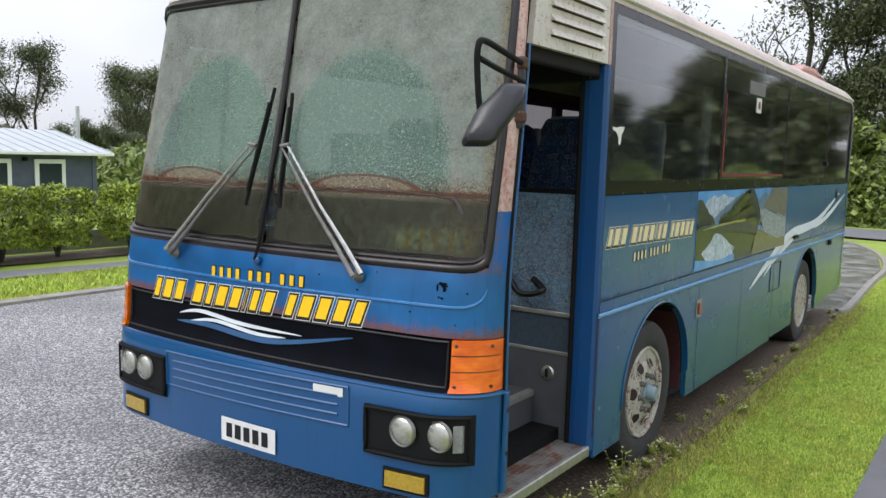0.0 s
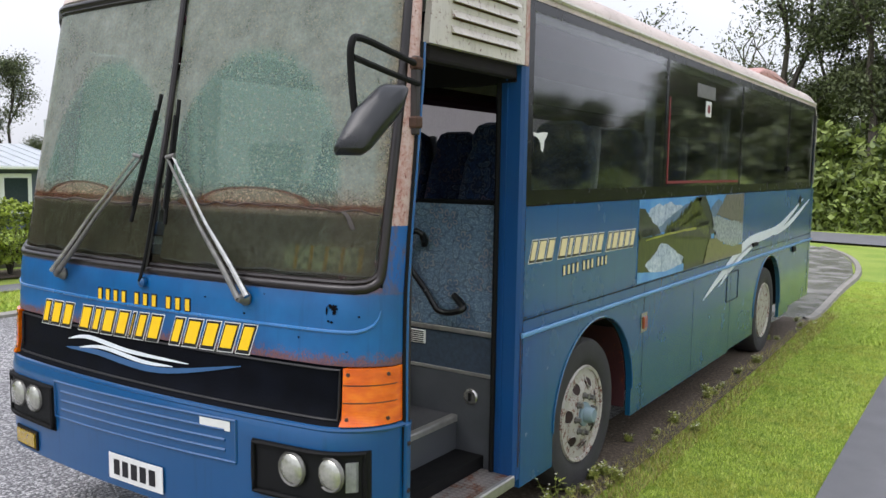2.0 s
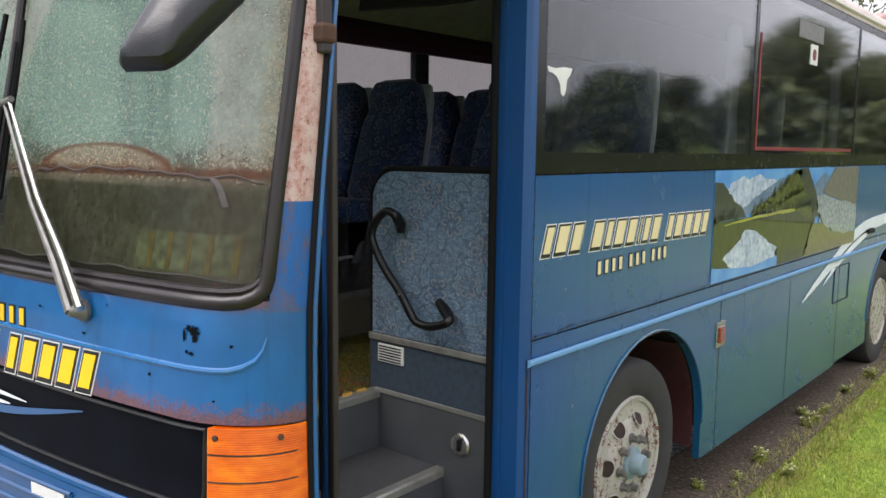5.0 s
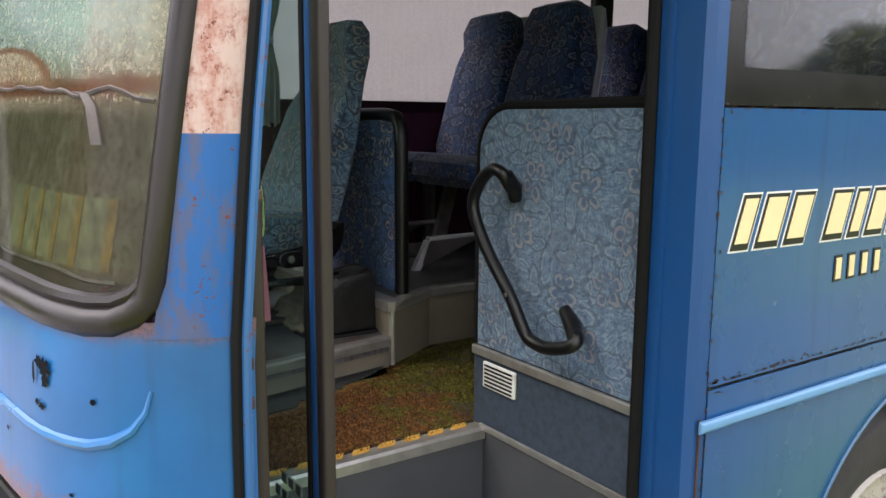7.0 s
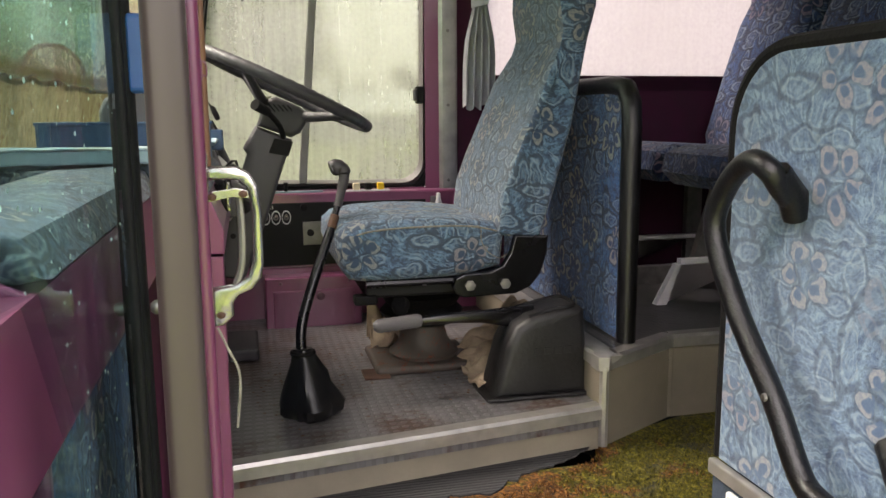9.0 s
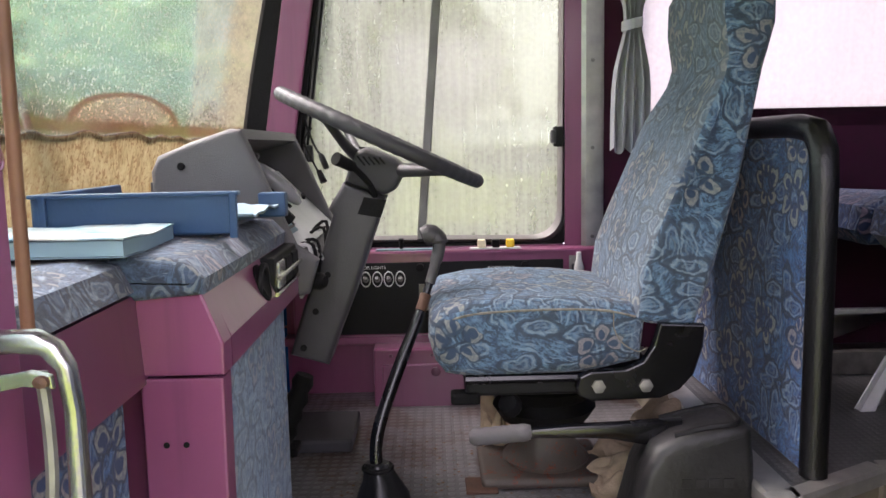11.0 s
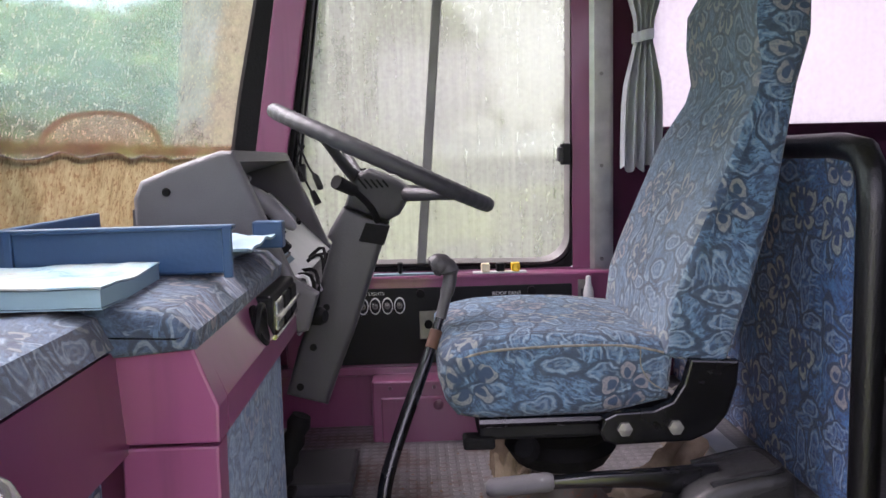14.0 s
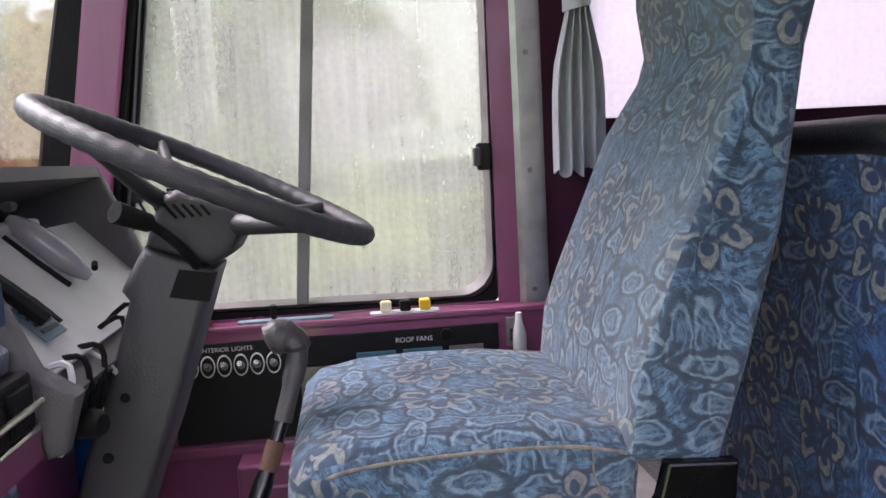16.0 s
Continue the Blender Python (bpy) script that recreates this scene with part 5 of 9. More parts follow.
FRONT_WHEEL, REAR_WHEEL = 2.37, 6.85
for s in (-1, 1):
    X0, X1 = sorted((s * (HW - 0.035), s * HW))
    y_start = 1.415 if s > 0 else 0.3
    for a, b, cy in ((y_start, 3.14, FRONT_WHEEL), (3.14, 4.25, None), (4.25, 5.35, None), (5.35, 7.95, REAR_WHEEL), (7.95, TAIL, None)):
        o = arch_outline(a + 0.003, b - 0.003, 0.28 if b < 7 else (0.3 if cy else 0.36), 1.155, cy, 0.58 if cy == FRONT_WHEEL else 0.6, 0.47)
        part("skirt_panel", prism(B(), o, "x", X0, X1), BLUE_SIDE, coach, "lower side panel sprayed blue fading to green" if a == y_start else "")
    if s < 0:
        part("waist_panel", prism(B(), [(0.3, 1.163), (1.5, 1.163), (1.5, 1.36), (0.3, 1.36)], "x", X0, X1), BLUE_SIDE, coach)
    for a, b in ((1.413 if s > 0 else 1.5, 5.62), (5.62, 7.95), (7.95, TAIL)):
        part("waist_panel", prism(B(), [(a + 0.002, 1.163), (b - 0.002, 1.163), (b - 0.002, 1.735), (a + 0.002, 1.735)], "x", X0, X1), BLUE_SIDE, coach, "side panel sprayed with a misty landscape" if b < 6 else "")
    for cy, r in ((FRONT_WHEEL, 0.58), (REAR_WHEEL, 0.6)):
        pts = [(s * (HW + 0.004), cy - (r + 0.005) * math.cos(math.pi * k / 24), max(0.3, 0.47 + (r - 0.015) * math.sin(math.pi * k / 24))) for k in range(25)]
        part("arch_lip", tube(B(), pts, 0.006, 6), BLUE_SIDE if s > 0 else BLACK, coach, "", True)
        bm = B()
        slab(bm, lambda k, x: Vector((s * x, cy - r * math.cos(math.pi * k / 16), 0.45 + r * math.sin(math.pi * k / 16))), range(17), [1.215, 0.7], (0, 0, 0.015))
        part("wheel_housing", bm, BLACK, coach, "", True)
        part("housing_back", prism(B(), [(cy - r, 0.3), (cy + r, 0.3), (cy + r, 1.05), (cy - r, 1.05)], "x", *sorted((s * 0.68, s * 0.7))), BLACK, coach)
# front of the housing, flaking dark red inside the arch
part("arch_liner", slab(B(), lambda a, x: Vector((x, FRONT_WHEEL + (0.572 + 0.008 * noise.noise((a * 9, x * 14, 3))) * math.cos(a), 0.45 + 0.572 * math.sin(a))), span(-0.2, 0.95, 12), span(1.208, 0.74, 6), (-0.0, 0.008, 0)), FLAKING, coach, "flaking dark red liner in the wheel arch", True)
# stripe moulding along the side
part("side_moulding", prism(B(), [(1.385, 1.071), (TAIL, 1.071), (TAIL, 1.097), (1.385, 1.097)], "x", HW + 0.002, HW + 0.016, 0.0095, 4), STRIPE, coach, "pale blue moulding along the side")


def side_stroke(bm, pts, width, x=HW + 0.003):
    p = smooth_path([(0, y, z) for y, z in pts], 8)
    n = len(p)
    edge = []
    for j in range(n):
        d = (p[min(j + 1, n - 1)] - p[max(j - 1, 0)]).normalized()
        w = width * math.sin(math.pi * min(max(j / (n - 1), 0.03), 0.97)) ** 0.8 / 2
        edge.append((bm.verts.new((x, p[j].y + d.z * w, p[j].z - d.y * w)), bm.verts.new((x, p[j].y - d.z * w, p[j].z + d.y * w))))
    for a, b in zip(edge, edge[1:]):
        bm.faces.new((a[0], b[0], b[1], a[1]))
    return bm


part("swoosh", side_stroke(B(), [(4.5, 0.87), (5.1, 1.05), (5.9, 1.25), (7.2, 1.33), (8.5, 1.62)], 0.1), WHITE_SWOOSH, coach, "white swoosh decal on the side")
part("swoosh", side_stroke(B(), [(4.95, 0.93), (5.4, 1.08), (6.0, 1.2), (6.3, 1.23)], 0.06), WHITE_SWOOSH, coach, "white swoosh decal on the side")
part("swoosh", side_stroke(B(), [(7.0, 1.26), (7.8, 1.36), (8.9, 1.6)], 0.06), WHITE_SWOOSH, coach, "white swoosh decal on the side")


def on_side(y, z, off):
    return Vector((HW + off, y, z))


blocks(NAME, 1.45, 2.9, 1.46, 1.552, -0.012, on_side, (CREAM, LETTER_BLACK), 0.34, coach, "side_lettering", "row of slanted cream blocks edged in black", 0.4, rim=0.008, halo=WHITE, drop=0.006)
blocks(DIGITS, 1.84, 2.47, 1.345, 1.395, 0.02, on_side, (CREAM, LETTER_BLACK), 0.0, coach, "side_digits", "row of small cream bars", 0.62, rim=0.006)

# landscape print on the side: layered flat pieces of one picture
MU0, MU1, MV0, MV1 = 2.975, 5.66, 1.172, 1.732
mural = part("mural", box(B(), HW - 0.001, HW + 0.002, MU0, MU1, MV0, MV1), MURAL_SKY, coach, "printed panel of snowy mountains, forest, lake and glacier")


def mural_piece(name, outline, layer, mat, rough=0.012, seed=0):
    pts = []
    for k, p in enumerate(outline):
        q = outline[(k + 1) % len(outline)]
        a, b = Vector((*p, 0)), Vector((*q, 0))
        m = max(1, int((b - a).length / 0.025))
        for j in range(m):
            c = a.lerp(b, j / m)
            if 0.002 < c.x < 0.998 and 0.002 < c.y < 0.998:
                c += Vector((noise.noise((c.x * 40, c.y * 40, seed)), noise.noise((c.x * 40, c.y * 40, seed + 9)) * 2.2, 0)) * rough
            pts.append((MU0 + (MU1 - MU0) * min(max(c.x, 0), 1), MV0 + (MV1 - MV0) * min(max(c.y, 0), 1)))
    bm = B()
    x = HW + 0.002 + 0.0006 * layer
    f = bm.faces.new([bm.verts.new((x, y, z)) for y, z in pts])
    bmesh.ops.triangulate(bm, faces=[f])
    part(name, bm, mat, mural)


mural_piece("snow_range", [(0, 0.86), (0.06, 0.84), (0.1, 0.9), (0.14, 0.95), (0.17, 0.9), (0.22, 0.96), (0.27, 0.9), (0.34, 0.88), (0.36, 0.6), (0.0, 0.6)], 1, MURAL_SNOW, 0.012, 1)
mural_piece("blue_range", [(0.1, 0.58), (0.2, 0.72), (0.3, 0.84), (0.38, 0.92), (0.44, 0.9), (0.46, 0.55)], 2, MURAL_BLUE, 0.01, 2)
mural_piece("dark_ridge", [(0, 0.9), (0.04, 0.88), (0.09, 0.74), (0.13, 0.66), (0.16, 0.56), (0.0, 0.54)], 3, MURAL_DARK, 0.01, 3)
mural_piece("lake", [(0, 0), (0.62, 0), (0.62, 0.56), (0.0, 0.54)], 4, MURAL_LAKE, 0.002, 4)
mural_piece("snow_reflection", [(0.05, 0.2), (0.12, 0.32), (0.17, 0.44), (0.22, 0.4), (0.3, 0.27), (0.36, 0.2), (0.33, 0.06), (0.2, 0.02), (0.1, 0.08)], 5, MURAL_SNOW, 0.014, 5)
mural_piece("sky_reflection", [(0.0, 0.0), (0.36, 0.0), (0.36, 0.1), (0.2, 0.06), (0.08, 0.1), (0.0, 0.14)], 6, MURAL_SKY, 0.006, 6)
mural_piece("forest_mountain", [(0.18, 0.57), (0.27, 0.66), (0.34, 0.76), (0.4, 0.88), (0.45, 0.97), (0.49, 0.998), (0.54, 0.998), (0.58, 0.84), (0.63, 0.6), (0.68, 0.44), (0.55, 0.42), (0.5, 0.53)], 6, MURAL_FOREST, 0.016, 7)


def conifers(name, line, layer, mat, count, high, seed):
    """A row of pointed trees standing on a printed slope."""
    r = random.Random(seed)
    bm = B()
    x = HW + 0.002 + 0.0006 * layer
    for k in range(count):
        t = (k + r.random()) / count * (len(line) - 1)
        j = min(int(t), len(line) - 2)
        u = line[j][0] + (line[j + 1][0] - line[j][0]) * (t - j)
        v = line[j][1] + (line[j + 1][1] - line[j][1]) * (t - j) - 0.05 * r.random()
        h, w = high * r.uniform(0.5, 1.3), 0.006 * r.uniform(0.7, 1.5)
        pts = [(u - w, v), (u - w * 0.5, v + h * 0.4), (u - w * 0.6, v + h * 0.42), (u, min(v + h, 0.995)), (u + w * 0.6, v + h * 0.42), (u + w * 0.5, v + h * 0.4), (u + w, v)]
        bm.faces.new([bm.verts.new((x, MU0 + (MU1 - MU0) * a, MV0 + (MV1 - MV0) * max(b, 0.01))) for a, b in pts][::-1])
    part(name, bm, mat, mural, "", kind="stuff")


conifers("printed_tree_line", [(0.19, 0.56), (0.27, 0.65), (0.34, 0.75), (0.4, 0.86), (0.46, 0.95), (0.5, 0.95)], 7, MURAL_FOREST, 46, 0.1, 3)
conifers("printed_tree_line", [(0.2, 0.55), (0.3, 0.6), (0.42, 0.7), (0.52, 0.78)], 7.4, MURAL_FOREST, 60, 0.12, 4)
conifers("printed_tree_line", [(0.24, 0.55), (0.36, 0.58), (0.48, 0.6), (0.58, 0.62)], 7.6, MURAL_DARK, 46, 0.1, 5)
conifers("printed_tree_line", [(0.0, 0.56), (0.06, 0.6), (0.13, 0.56)], 7, MURAL_DARK, 16, 0.09, 6)
mural_piece("shadow_flank", [(0.47, 0.97), (0.5, 0.998), (0.545, 0.998), (0.59, 0.82), (0.645, 0.6), (0.69, 0.42), (0.6, 0.46), (0.55, 0.7)], 7, MURAL_DARK, 0.012, 8)
mural_piece("shoreline", [(0.05, 0.515), (0.25, 0.56), (0.46, 0.57), (0.46, 0.535), (0.25, 0.53), (0.05, 0.5)], 8, MURAL_SHORE, 0.006, 9)
mural_piece("far_peak", [(0.58, 0.74), (0.63, 0.86), (0.68, 0.94), (0.72, 0.9), (0.74, 0.74), (0.66, 0.66)], 5, MURAL_BLUE, 0.01, 10)
mural_piece("rock_wall", [(0.67, 0.7), (0.72, 0.84), (0.77, 0.998), (0.998, 0.998), (0.998, 0.42), (0.84, 0.58)], 6, MURAL_ROCK, 0.012, 11)
mural_piece("glacier", [(0.62, 0.7), (0.69, 0.68), (0.8, 0.6), (0.92, 0.56), (0.998, 0.5), (0.998, 0.18), (0.88, 0.14), (0.76, 0.24), (0.66, 0.36)], 8, MURAL_ICE, 0.02, 12)
mural_piece("scree", [(0.55, 0.0), (0.998, 0.0), (0.998, 0.16), (0.88, 0.16), (0.78, 0.22), (0.68, 0.34), (0.6, 0.36)], 9, MURAL_SCREE, 0.012, 13)

# windows, door side
band = part("window_band", prism(B(), [(1.405, 1.74), (TAIL - 0.1, 1.74), (TAIL - 0.1, 2.775), (1.405, 2.775), (1.405, 2.70), (TAIL - 0.2, 2.70), (TAIL - 0.2, 1.815), (1.47, 1.815), (1.47, 2.70), (1.405, 2.70)], "x", HW - 0.03, HW - 0.004), GLOSS_BLACK, coach, "black window band")
cuts = [1.47, 3.45, 5.48, 7.5, 8.95]
for k, (a, b) in enumerate(zip(cuts, cuts[1:])):
    pane = part("side_window", prism(B(), [(a + 0.006, 1.815), (b - 0.006, 1.815), (b - 0.006, 2.71), (a + 0.006, 2.71)], "x", HW - 0.012, HW - 0.006), SIDE_GLASS, coach, "dark tinted window pane")
    pane.visible_shadow = False
    if b < 8.9:
        part("window_joint", box(B(), HW - 0.03, HW - 0.003, b - 0.02, b + 0.02, 1.8, 2.72), GLOSS_BLACK, pane)
bm = B()
for y0, y1, z0, z1 in ((3.5, 5.42, 1.835, 1.855), (3.5, 3.52, 1.855, 2.45)):
    box(bm, HW - 0.006, HW - 0.002, y0, y1, z0, z1)
part("exit_outline", bm, RED_TRIM, coach, "thin red outline on the exit window")
part("window_notice", box(B(), HW - 0.006, HW - 0.002, 4.12, 4.6, 2.5, 2.6), STEEL, coach, "faded grey notice on the glass")
bm = B()
bm.faces.new([bm.verts.new((HW - 0.0055, y, z)) for y, z in ((1.478, 2.108), (1.53, 2.104), (1.585, 2.112), (1.64, 2.111), (1.625, 2.085), (1.606, 2.07), (1.6, 2.03), (1.586, 2.01), (1.567, 2.02), (1.562, 2.05), (1.542, 2.074), (1.515, 2.086), (1.486, 2.09))])
part("torn_sticker", bm, WHITE, coach, "torn scrap of white sticker on the glass")
part("window_sticker", box(B(), HW - 0.006, HW - 0.002, 4.36, 4.5, 2.36, 2.48, 0.0), WHITE, coach, "red and white sticker")
part("sticker_disc", lathe(B(), [(0.035, 0), (0.035, 0.002), (0, 0.002)], (HW - 0.002, 4.43, 2.42), (1, 0, 0), 16), RED_TRIM, coach)
part("window_latch", box(B(), HW - 0.004, HW + 0.015, 7.44, 7.56, 1.95, 2.0, 0.004), BLACK, coach)
# louvred head panel over the door
louvre = part("louvre_panel", prism(B(), [(0.56, 2.425), (1.33, 2.425), (1.4, 2.425), (1.4, 2.78), (0.6, 2.78)], "x", HW - 0.03, HW), LOUVRE, coach, "dirty white louvred panel over the door")
for k in range(4):
    z = 2.49 + 0.065 * k
    bm = B()
    prism(bm, [(0.0, 0.0), (0.022, -0.006), (0.0, 0.028)], "y", 0.72, 1.29)
    for v in bm.verts:
        v.co = Vector((HW + v.co.x, v.co.y, z + v.co.z))
    part("louvre", bm, LOUVRE, louvre)
    part("louvre_gap", box(B(), HW - 0.001, HW + 0.003, 0.73, 1.28, z - 0.012, z - 0.004), RUSTY_STEEL, louvre)
part("head_drip", tube(B(), [(HW + 0.006, y, 2.785) for y in (0.62, 1.4)], 0.012, 6), LOUVRE, louvre, "", True)
part("corner_strip", box(B(), HW - 0.02, HW + 0.004, 1.365, 1.405, 2.42, 2.78, 0.006), RUSTWHITE, louvre)
# door rear pillar
bm = B()
prism(bm, [(1.125, 1.36), (1.235, 1.362), (1.25, 1.378), (1.25, 1.412), (1.125, 1.412)], "z", 0.33, 2.425)
part("door_pillar", bm, BLUE_PILLAR, coach, "deep blue door pillar", True)
part("pillar_rubber", tube(B(), [(1.118, 1.352, z) for z in (0.36, 2.4)], 0.014, 8), BLACK, coach, "", True)
part("pillar_groove", box(B(), 1.155, 1.165, 1.352, 1.364, 0.36, 2.42), BLUE_PILLAR, coach)

# side lamp, hatch, handles
bm = box(B(), HW, HW + 0.008, 3.085, 3.195, 0.825, 0.96, 0.003)
lampframe = part("side_marker", bm, CHROME, coach, "amber side marker in a steel frame")
part("marker_lens", box(B(), HW + 0.006, HW + 0.02, 3.105, 3.175, 0.85, 0.935, 0.006), SIDE_AMBER, lampframe)
bm = B()
tube(bm, [(HW + 0.001, y, z) for y, z in ((5.22, 0.76), (5.6, 0.76), (5.6, 1.02), (5.22, 1.02))], 0.005, 5, closed=True)
part("fuel_hatch", bm, BLACK, coach, "small square hatch in the skirt")
part("body_lock", box(B(), HW, HW + 0.02, 6.05, 6.25, 1.2, 1.235, 0.006), BLACK, coach)
part("body_lock", box(B(), HW, HW + 0.02, 8.0, 8.15, 1.0, 1.06, 0.006), BLACK, coach)
part("tail_emblem", lathe(B(), [(0.07, 0), (0.07, 0.006), (0.04, 0.01), (0, 0.01)], (HW, 8.3, 1.6), (1, 0, 0), 18), GLOSS_BLACK, coach, "dark round emblem", True)
for y in (3.14, 4.25, 5.35):
    part("panel_seam", box(B(), HW - 0.002, HW + 0.0015, y - 0.002, y + 0.002, 0.3, 1.06), GLOSS_BLACK, coach)
part("shadow_gap", box(B(), HW - 0.03, HW - 0.006, 1.4, TAIL - 0.02, 1.15, 1.168), BLACK, coach)
part("door_edge_rust", tube(B(), [(HW + 0.002, 1.392, z) for z in frange(0.4, 1.1, 0.09)], 0.003, 5), RUSTY_STEEL, coach, "rust along the panel edge", True)

r = random.Random(41)
bm = B()
for k in range(260):
    y = 1.42 + 1.6 * r.random() ** 1.6
    z = r.choice((1.17, 1.17, 1.152, 1.733, 1.073)) + r.gauss(0, 0.006)
    if abs(z - 1.16) < 0.01:
        z = 1.171
    q = r.uniform(0.0012, 0.0045)
    pts = [(HW + 0.0012, y + q * r.uniform(0.7, 1.9) * math.cos(a), z + q * r.uniform(0.5, 1.1) * math.sin(a)) for a in span(0, 2 * math.pi, 6)[:-1]]
    bm.faces.new([bm.verts.new(p) for p in pts])
for k in range(160):
    z = r.uniform(0.4, 1.72)
    y = 1.408 + abs(r.gauss(0, 0.006))
    q = r.uniform(0.001, 0.0035)
    pts = [(HW + 0.0012, y + q * r.uniform(0.6, 1.1) * math.cos(a), z + q * r.uniform(0.7, 2.2) * math.sin(a)) for a in span(0, 2 * math.pi, 6)[:-1]]
    bm.faces.new([bm.verts.new(p) for p in pts])
part("edge_rust", bm, HOLE, coach, "dark rust flecks along the panel edges", kind="stuff")

# off side: driver's window and fogged passenger windows
for q, mt in (([(0.38, 1.4), (0.46, 1.4), (0.66, 2.78), (0.58, 2.78)], BLACK), ([(1.285, 1.4), (1.34, 1.4), (1.34, 2.78), (1.285, 2.78)], PURPLE), ([(1.34, 1.4), (1.5, 1.4), (1.5, 2.78), (1.34, 2.78)], MAROON)):
    part("off_side_post", prism(B(), q, "x", -HW, -HW + 0.033), mt, coach)
part("off_side_head", prism(B(), [(0.62, 2.56), (TAIL, 2.72), (TAIL, 2.79), (0.62, 2.79)], "x", -HW, -HW + 0.05), MAROON, coach)
part("off_side_sill", prism(B(), [(0.5, 1.362), (1.5, 1.362), (1.5, 1.397), (0.5, 1.397)], "x", -HW, -HW + 0.04), PURPLE, coach)
part("off_side_rail", prism(B(), [(1.5, 1.735), (TAIL, 1.735), (TAIL, 1.79), (1.5, 1.79)], "x", -HW, -HW + 0.05), BLACK, coach)
for a, b in ((1.5, 3.5), (3.54, 5.5), (5.54, 7.5), (7.54, TAIL - 0.05)):
    pane = part("off_side_window", prism(B(), [(a, 1.785), (b, 1.785), (b, 2.735), (a, 2.735)], "x", -HW + 0.012, -HW + 0.018), FOG_FAR, coach, "window white with condensation")
    pane.visible_shadow = False
for y in (3.52, 5.52, 7.52):
    part("window_post", box(B(), -HW + 0.002, -HW + 0.05, y - 0.05, y + 0.05, 1.74, 2.75), BLACK, coach)
# tail wall
part("tail_wall", slab(B(), lambda x, z: Vector((x, TAIL - 0.12 * (x / HW) ** 4, z)), span(-HW, HW, 12), span(0.4, 2.35, 6), (0, -0.03, 0)), BLUE_SIDE, coach, "blue tail panel", True)
part("tail_ladder", tube(B(), [(1.26, 9.0, z) for z in (1.8, 2.65)], 0.012, 6), STEEL, coach, "", True)
# chassis shadow mass under the floor
part("underbody", box(B(), -1.1, 1.05, 0.55, TAIL - 0.3, 0.34, 0.42), BLACK, coach)


def wheel(y, s, dish):
    """One road wheel: tyre, rim with hand holes, hub, nuts."""
    x_out = s * 1.225
    ax = (s, 0, 0)
    hub = part("wheel", lathe(B(), [(0.27, -0.26), (0.27, -0.17)], (x_out, y, 0.46), ax, 28), BLACK, coach, "road wheel with a weathered steel rim")
    tread = [(0.285, -0.26), (0.36, -0.27), (0.43, -0.262), (0.455, -0.24), (0.46, -0.13), (0.455, -0.03), (0.44, -0.008), (0.40, 0.0), (0.34, -0.004), (0.295, -0.018), (0.285, -0.03)]
    part("tyre", lathe(B(), tread, (x_out, y, 0.46), ax, 48), TYRE, hub, "worn black tyre", True)
    prof = [(0.295, -0.02), (0.288, -0.006), (0.272, -0.01), (0.262, -0.04), (0.245, -0.06)]
    prof += [(0.235, -0.055 + dish), (0.2, -0.03 + dish), (0.16, -0.015 + dish), (0.12, -0.012 + dish), (0.06, -0.012 + dish)]
    part("rim", lathe(B(), prof, (x_out, y, 0.46), ax, 40), RIM, hub, "chalky white rim streaked with rust", True)
    for k in range(7):
        a = 2 * math.pi * (k + 0.35) / 7
        c = Vector((x_out + s * (-0.0255 + dish), y + 0.198 * math.cos(a), 0.46 + 0.198 * math.sin(a)))
        tilt_out = (s, 0.5 * math.cos(a), 0.5 * math.sin(a))
        part("hand_hole", lathe(B(), [(0.037, 0.0), (0.037, 0.005), (0.0, 0.0055)], c, tilt_out, 18), HOLE, hub, "dark oval hand hole", True)
        part("hole_edge", lathe(B(), [(0.036, 0.0), (0.042, 0.003), (0.04, 0.008), (0.036, 0.007)], c, tilt_out, 18, False), RIM, hub, "", True)
    if dish > -0.05:
        part("hub_cap", lathe(B(), [(0.075, -0.02 + dish), (0.072, 0.0 + dish), (0.05, 0.004 + dish), (0.046, 0.045 + dish), (0.038, 0.055 + dish), (0.0, 0.058 + dish)], (x_out, y, 0.46), ax, 24), HUBBLUE, hub, "pale hub with blue paint left on it", True)
        for k in range(8):
            a = 2 * math.pi * (k + 0.1) / 8
            c = Vector((x_out + s * (-0.014 + dish), y + 0.115 * math.cos(a), 0.46 + 0.115 * math.sin(a)))
            part("wheel_nut", lathe(B(), [(0.022, 0), (0.022, 0.012), (0.016, 0.014), (0.016, 0.036), (0.0, 0.038)], c, ax, 6), STEEL, hub)
    return hub


for s in (-1, 1):
    wheel(FRONT_WHEEL - 0.11, s, 0.01)
    wheel(REAR_WHEEL, s, -0.14)


# ---- inside the coach: shell ----
inner = thing("coach_interior", "coach interior shell with entrance steps, worn floor and maroon lining", "interior", kind="structure")
part("aisle_floor", prism(B(), [(0.0, 0.5), (0.515, 0.5), (0.515, 1.39), (0.47, 1.39), (0.47, TAIL - 0.1), (-0.3, TAIL - 0.1), (-0.3, 1.9), (-0.14, 1.46), (-0.03, 1.46)], "z", 0.8, 0.845), MOSS, inner, "aisle floor overgrown with brown and green moss")
edge = [(-0.05, 0.5)]
for p, q in zip([(0.17, 0.5), (0.1, 1.0), (-0.02, 1.28)], [(0.1, 1.0), (-0.02, 1.28), (-0.1, 1.44)]):
    for k in range(14):
        t = k / 14
        y = p[1] + (q[1] - p[1]) * t
        edge.append((p[0] + (q[0] - p[0]) * t + 0.05 * noise.noise((y * 11, 0, 3)) + 0.025 * noise.noise((y * 37, 0, 5)), y))
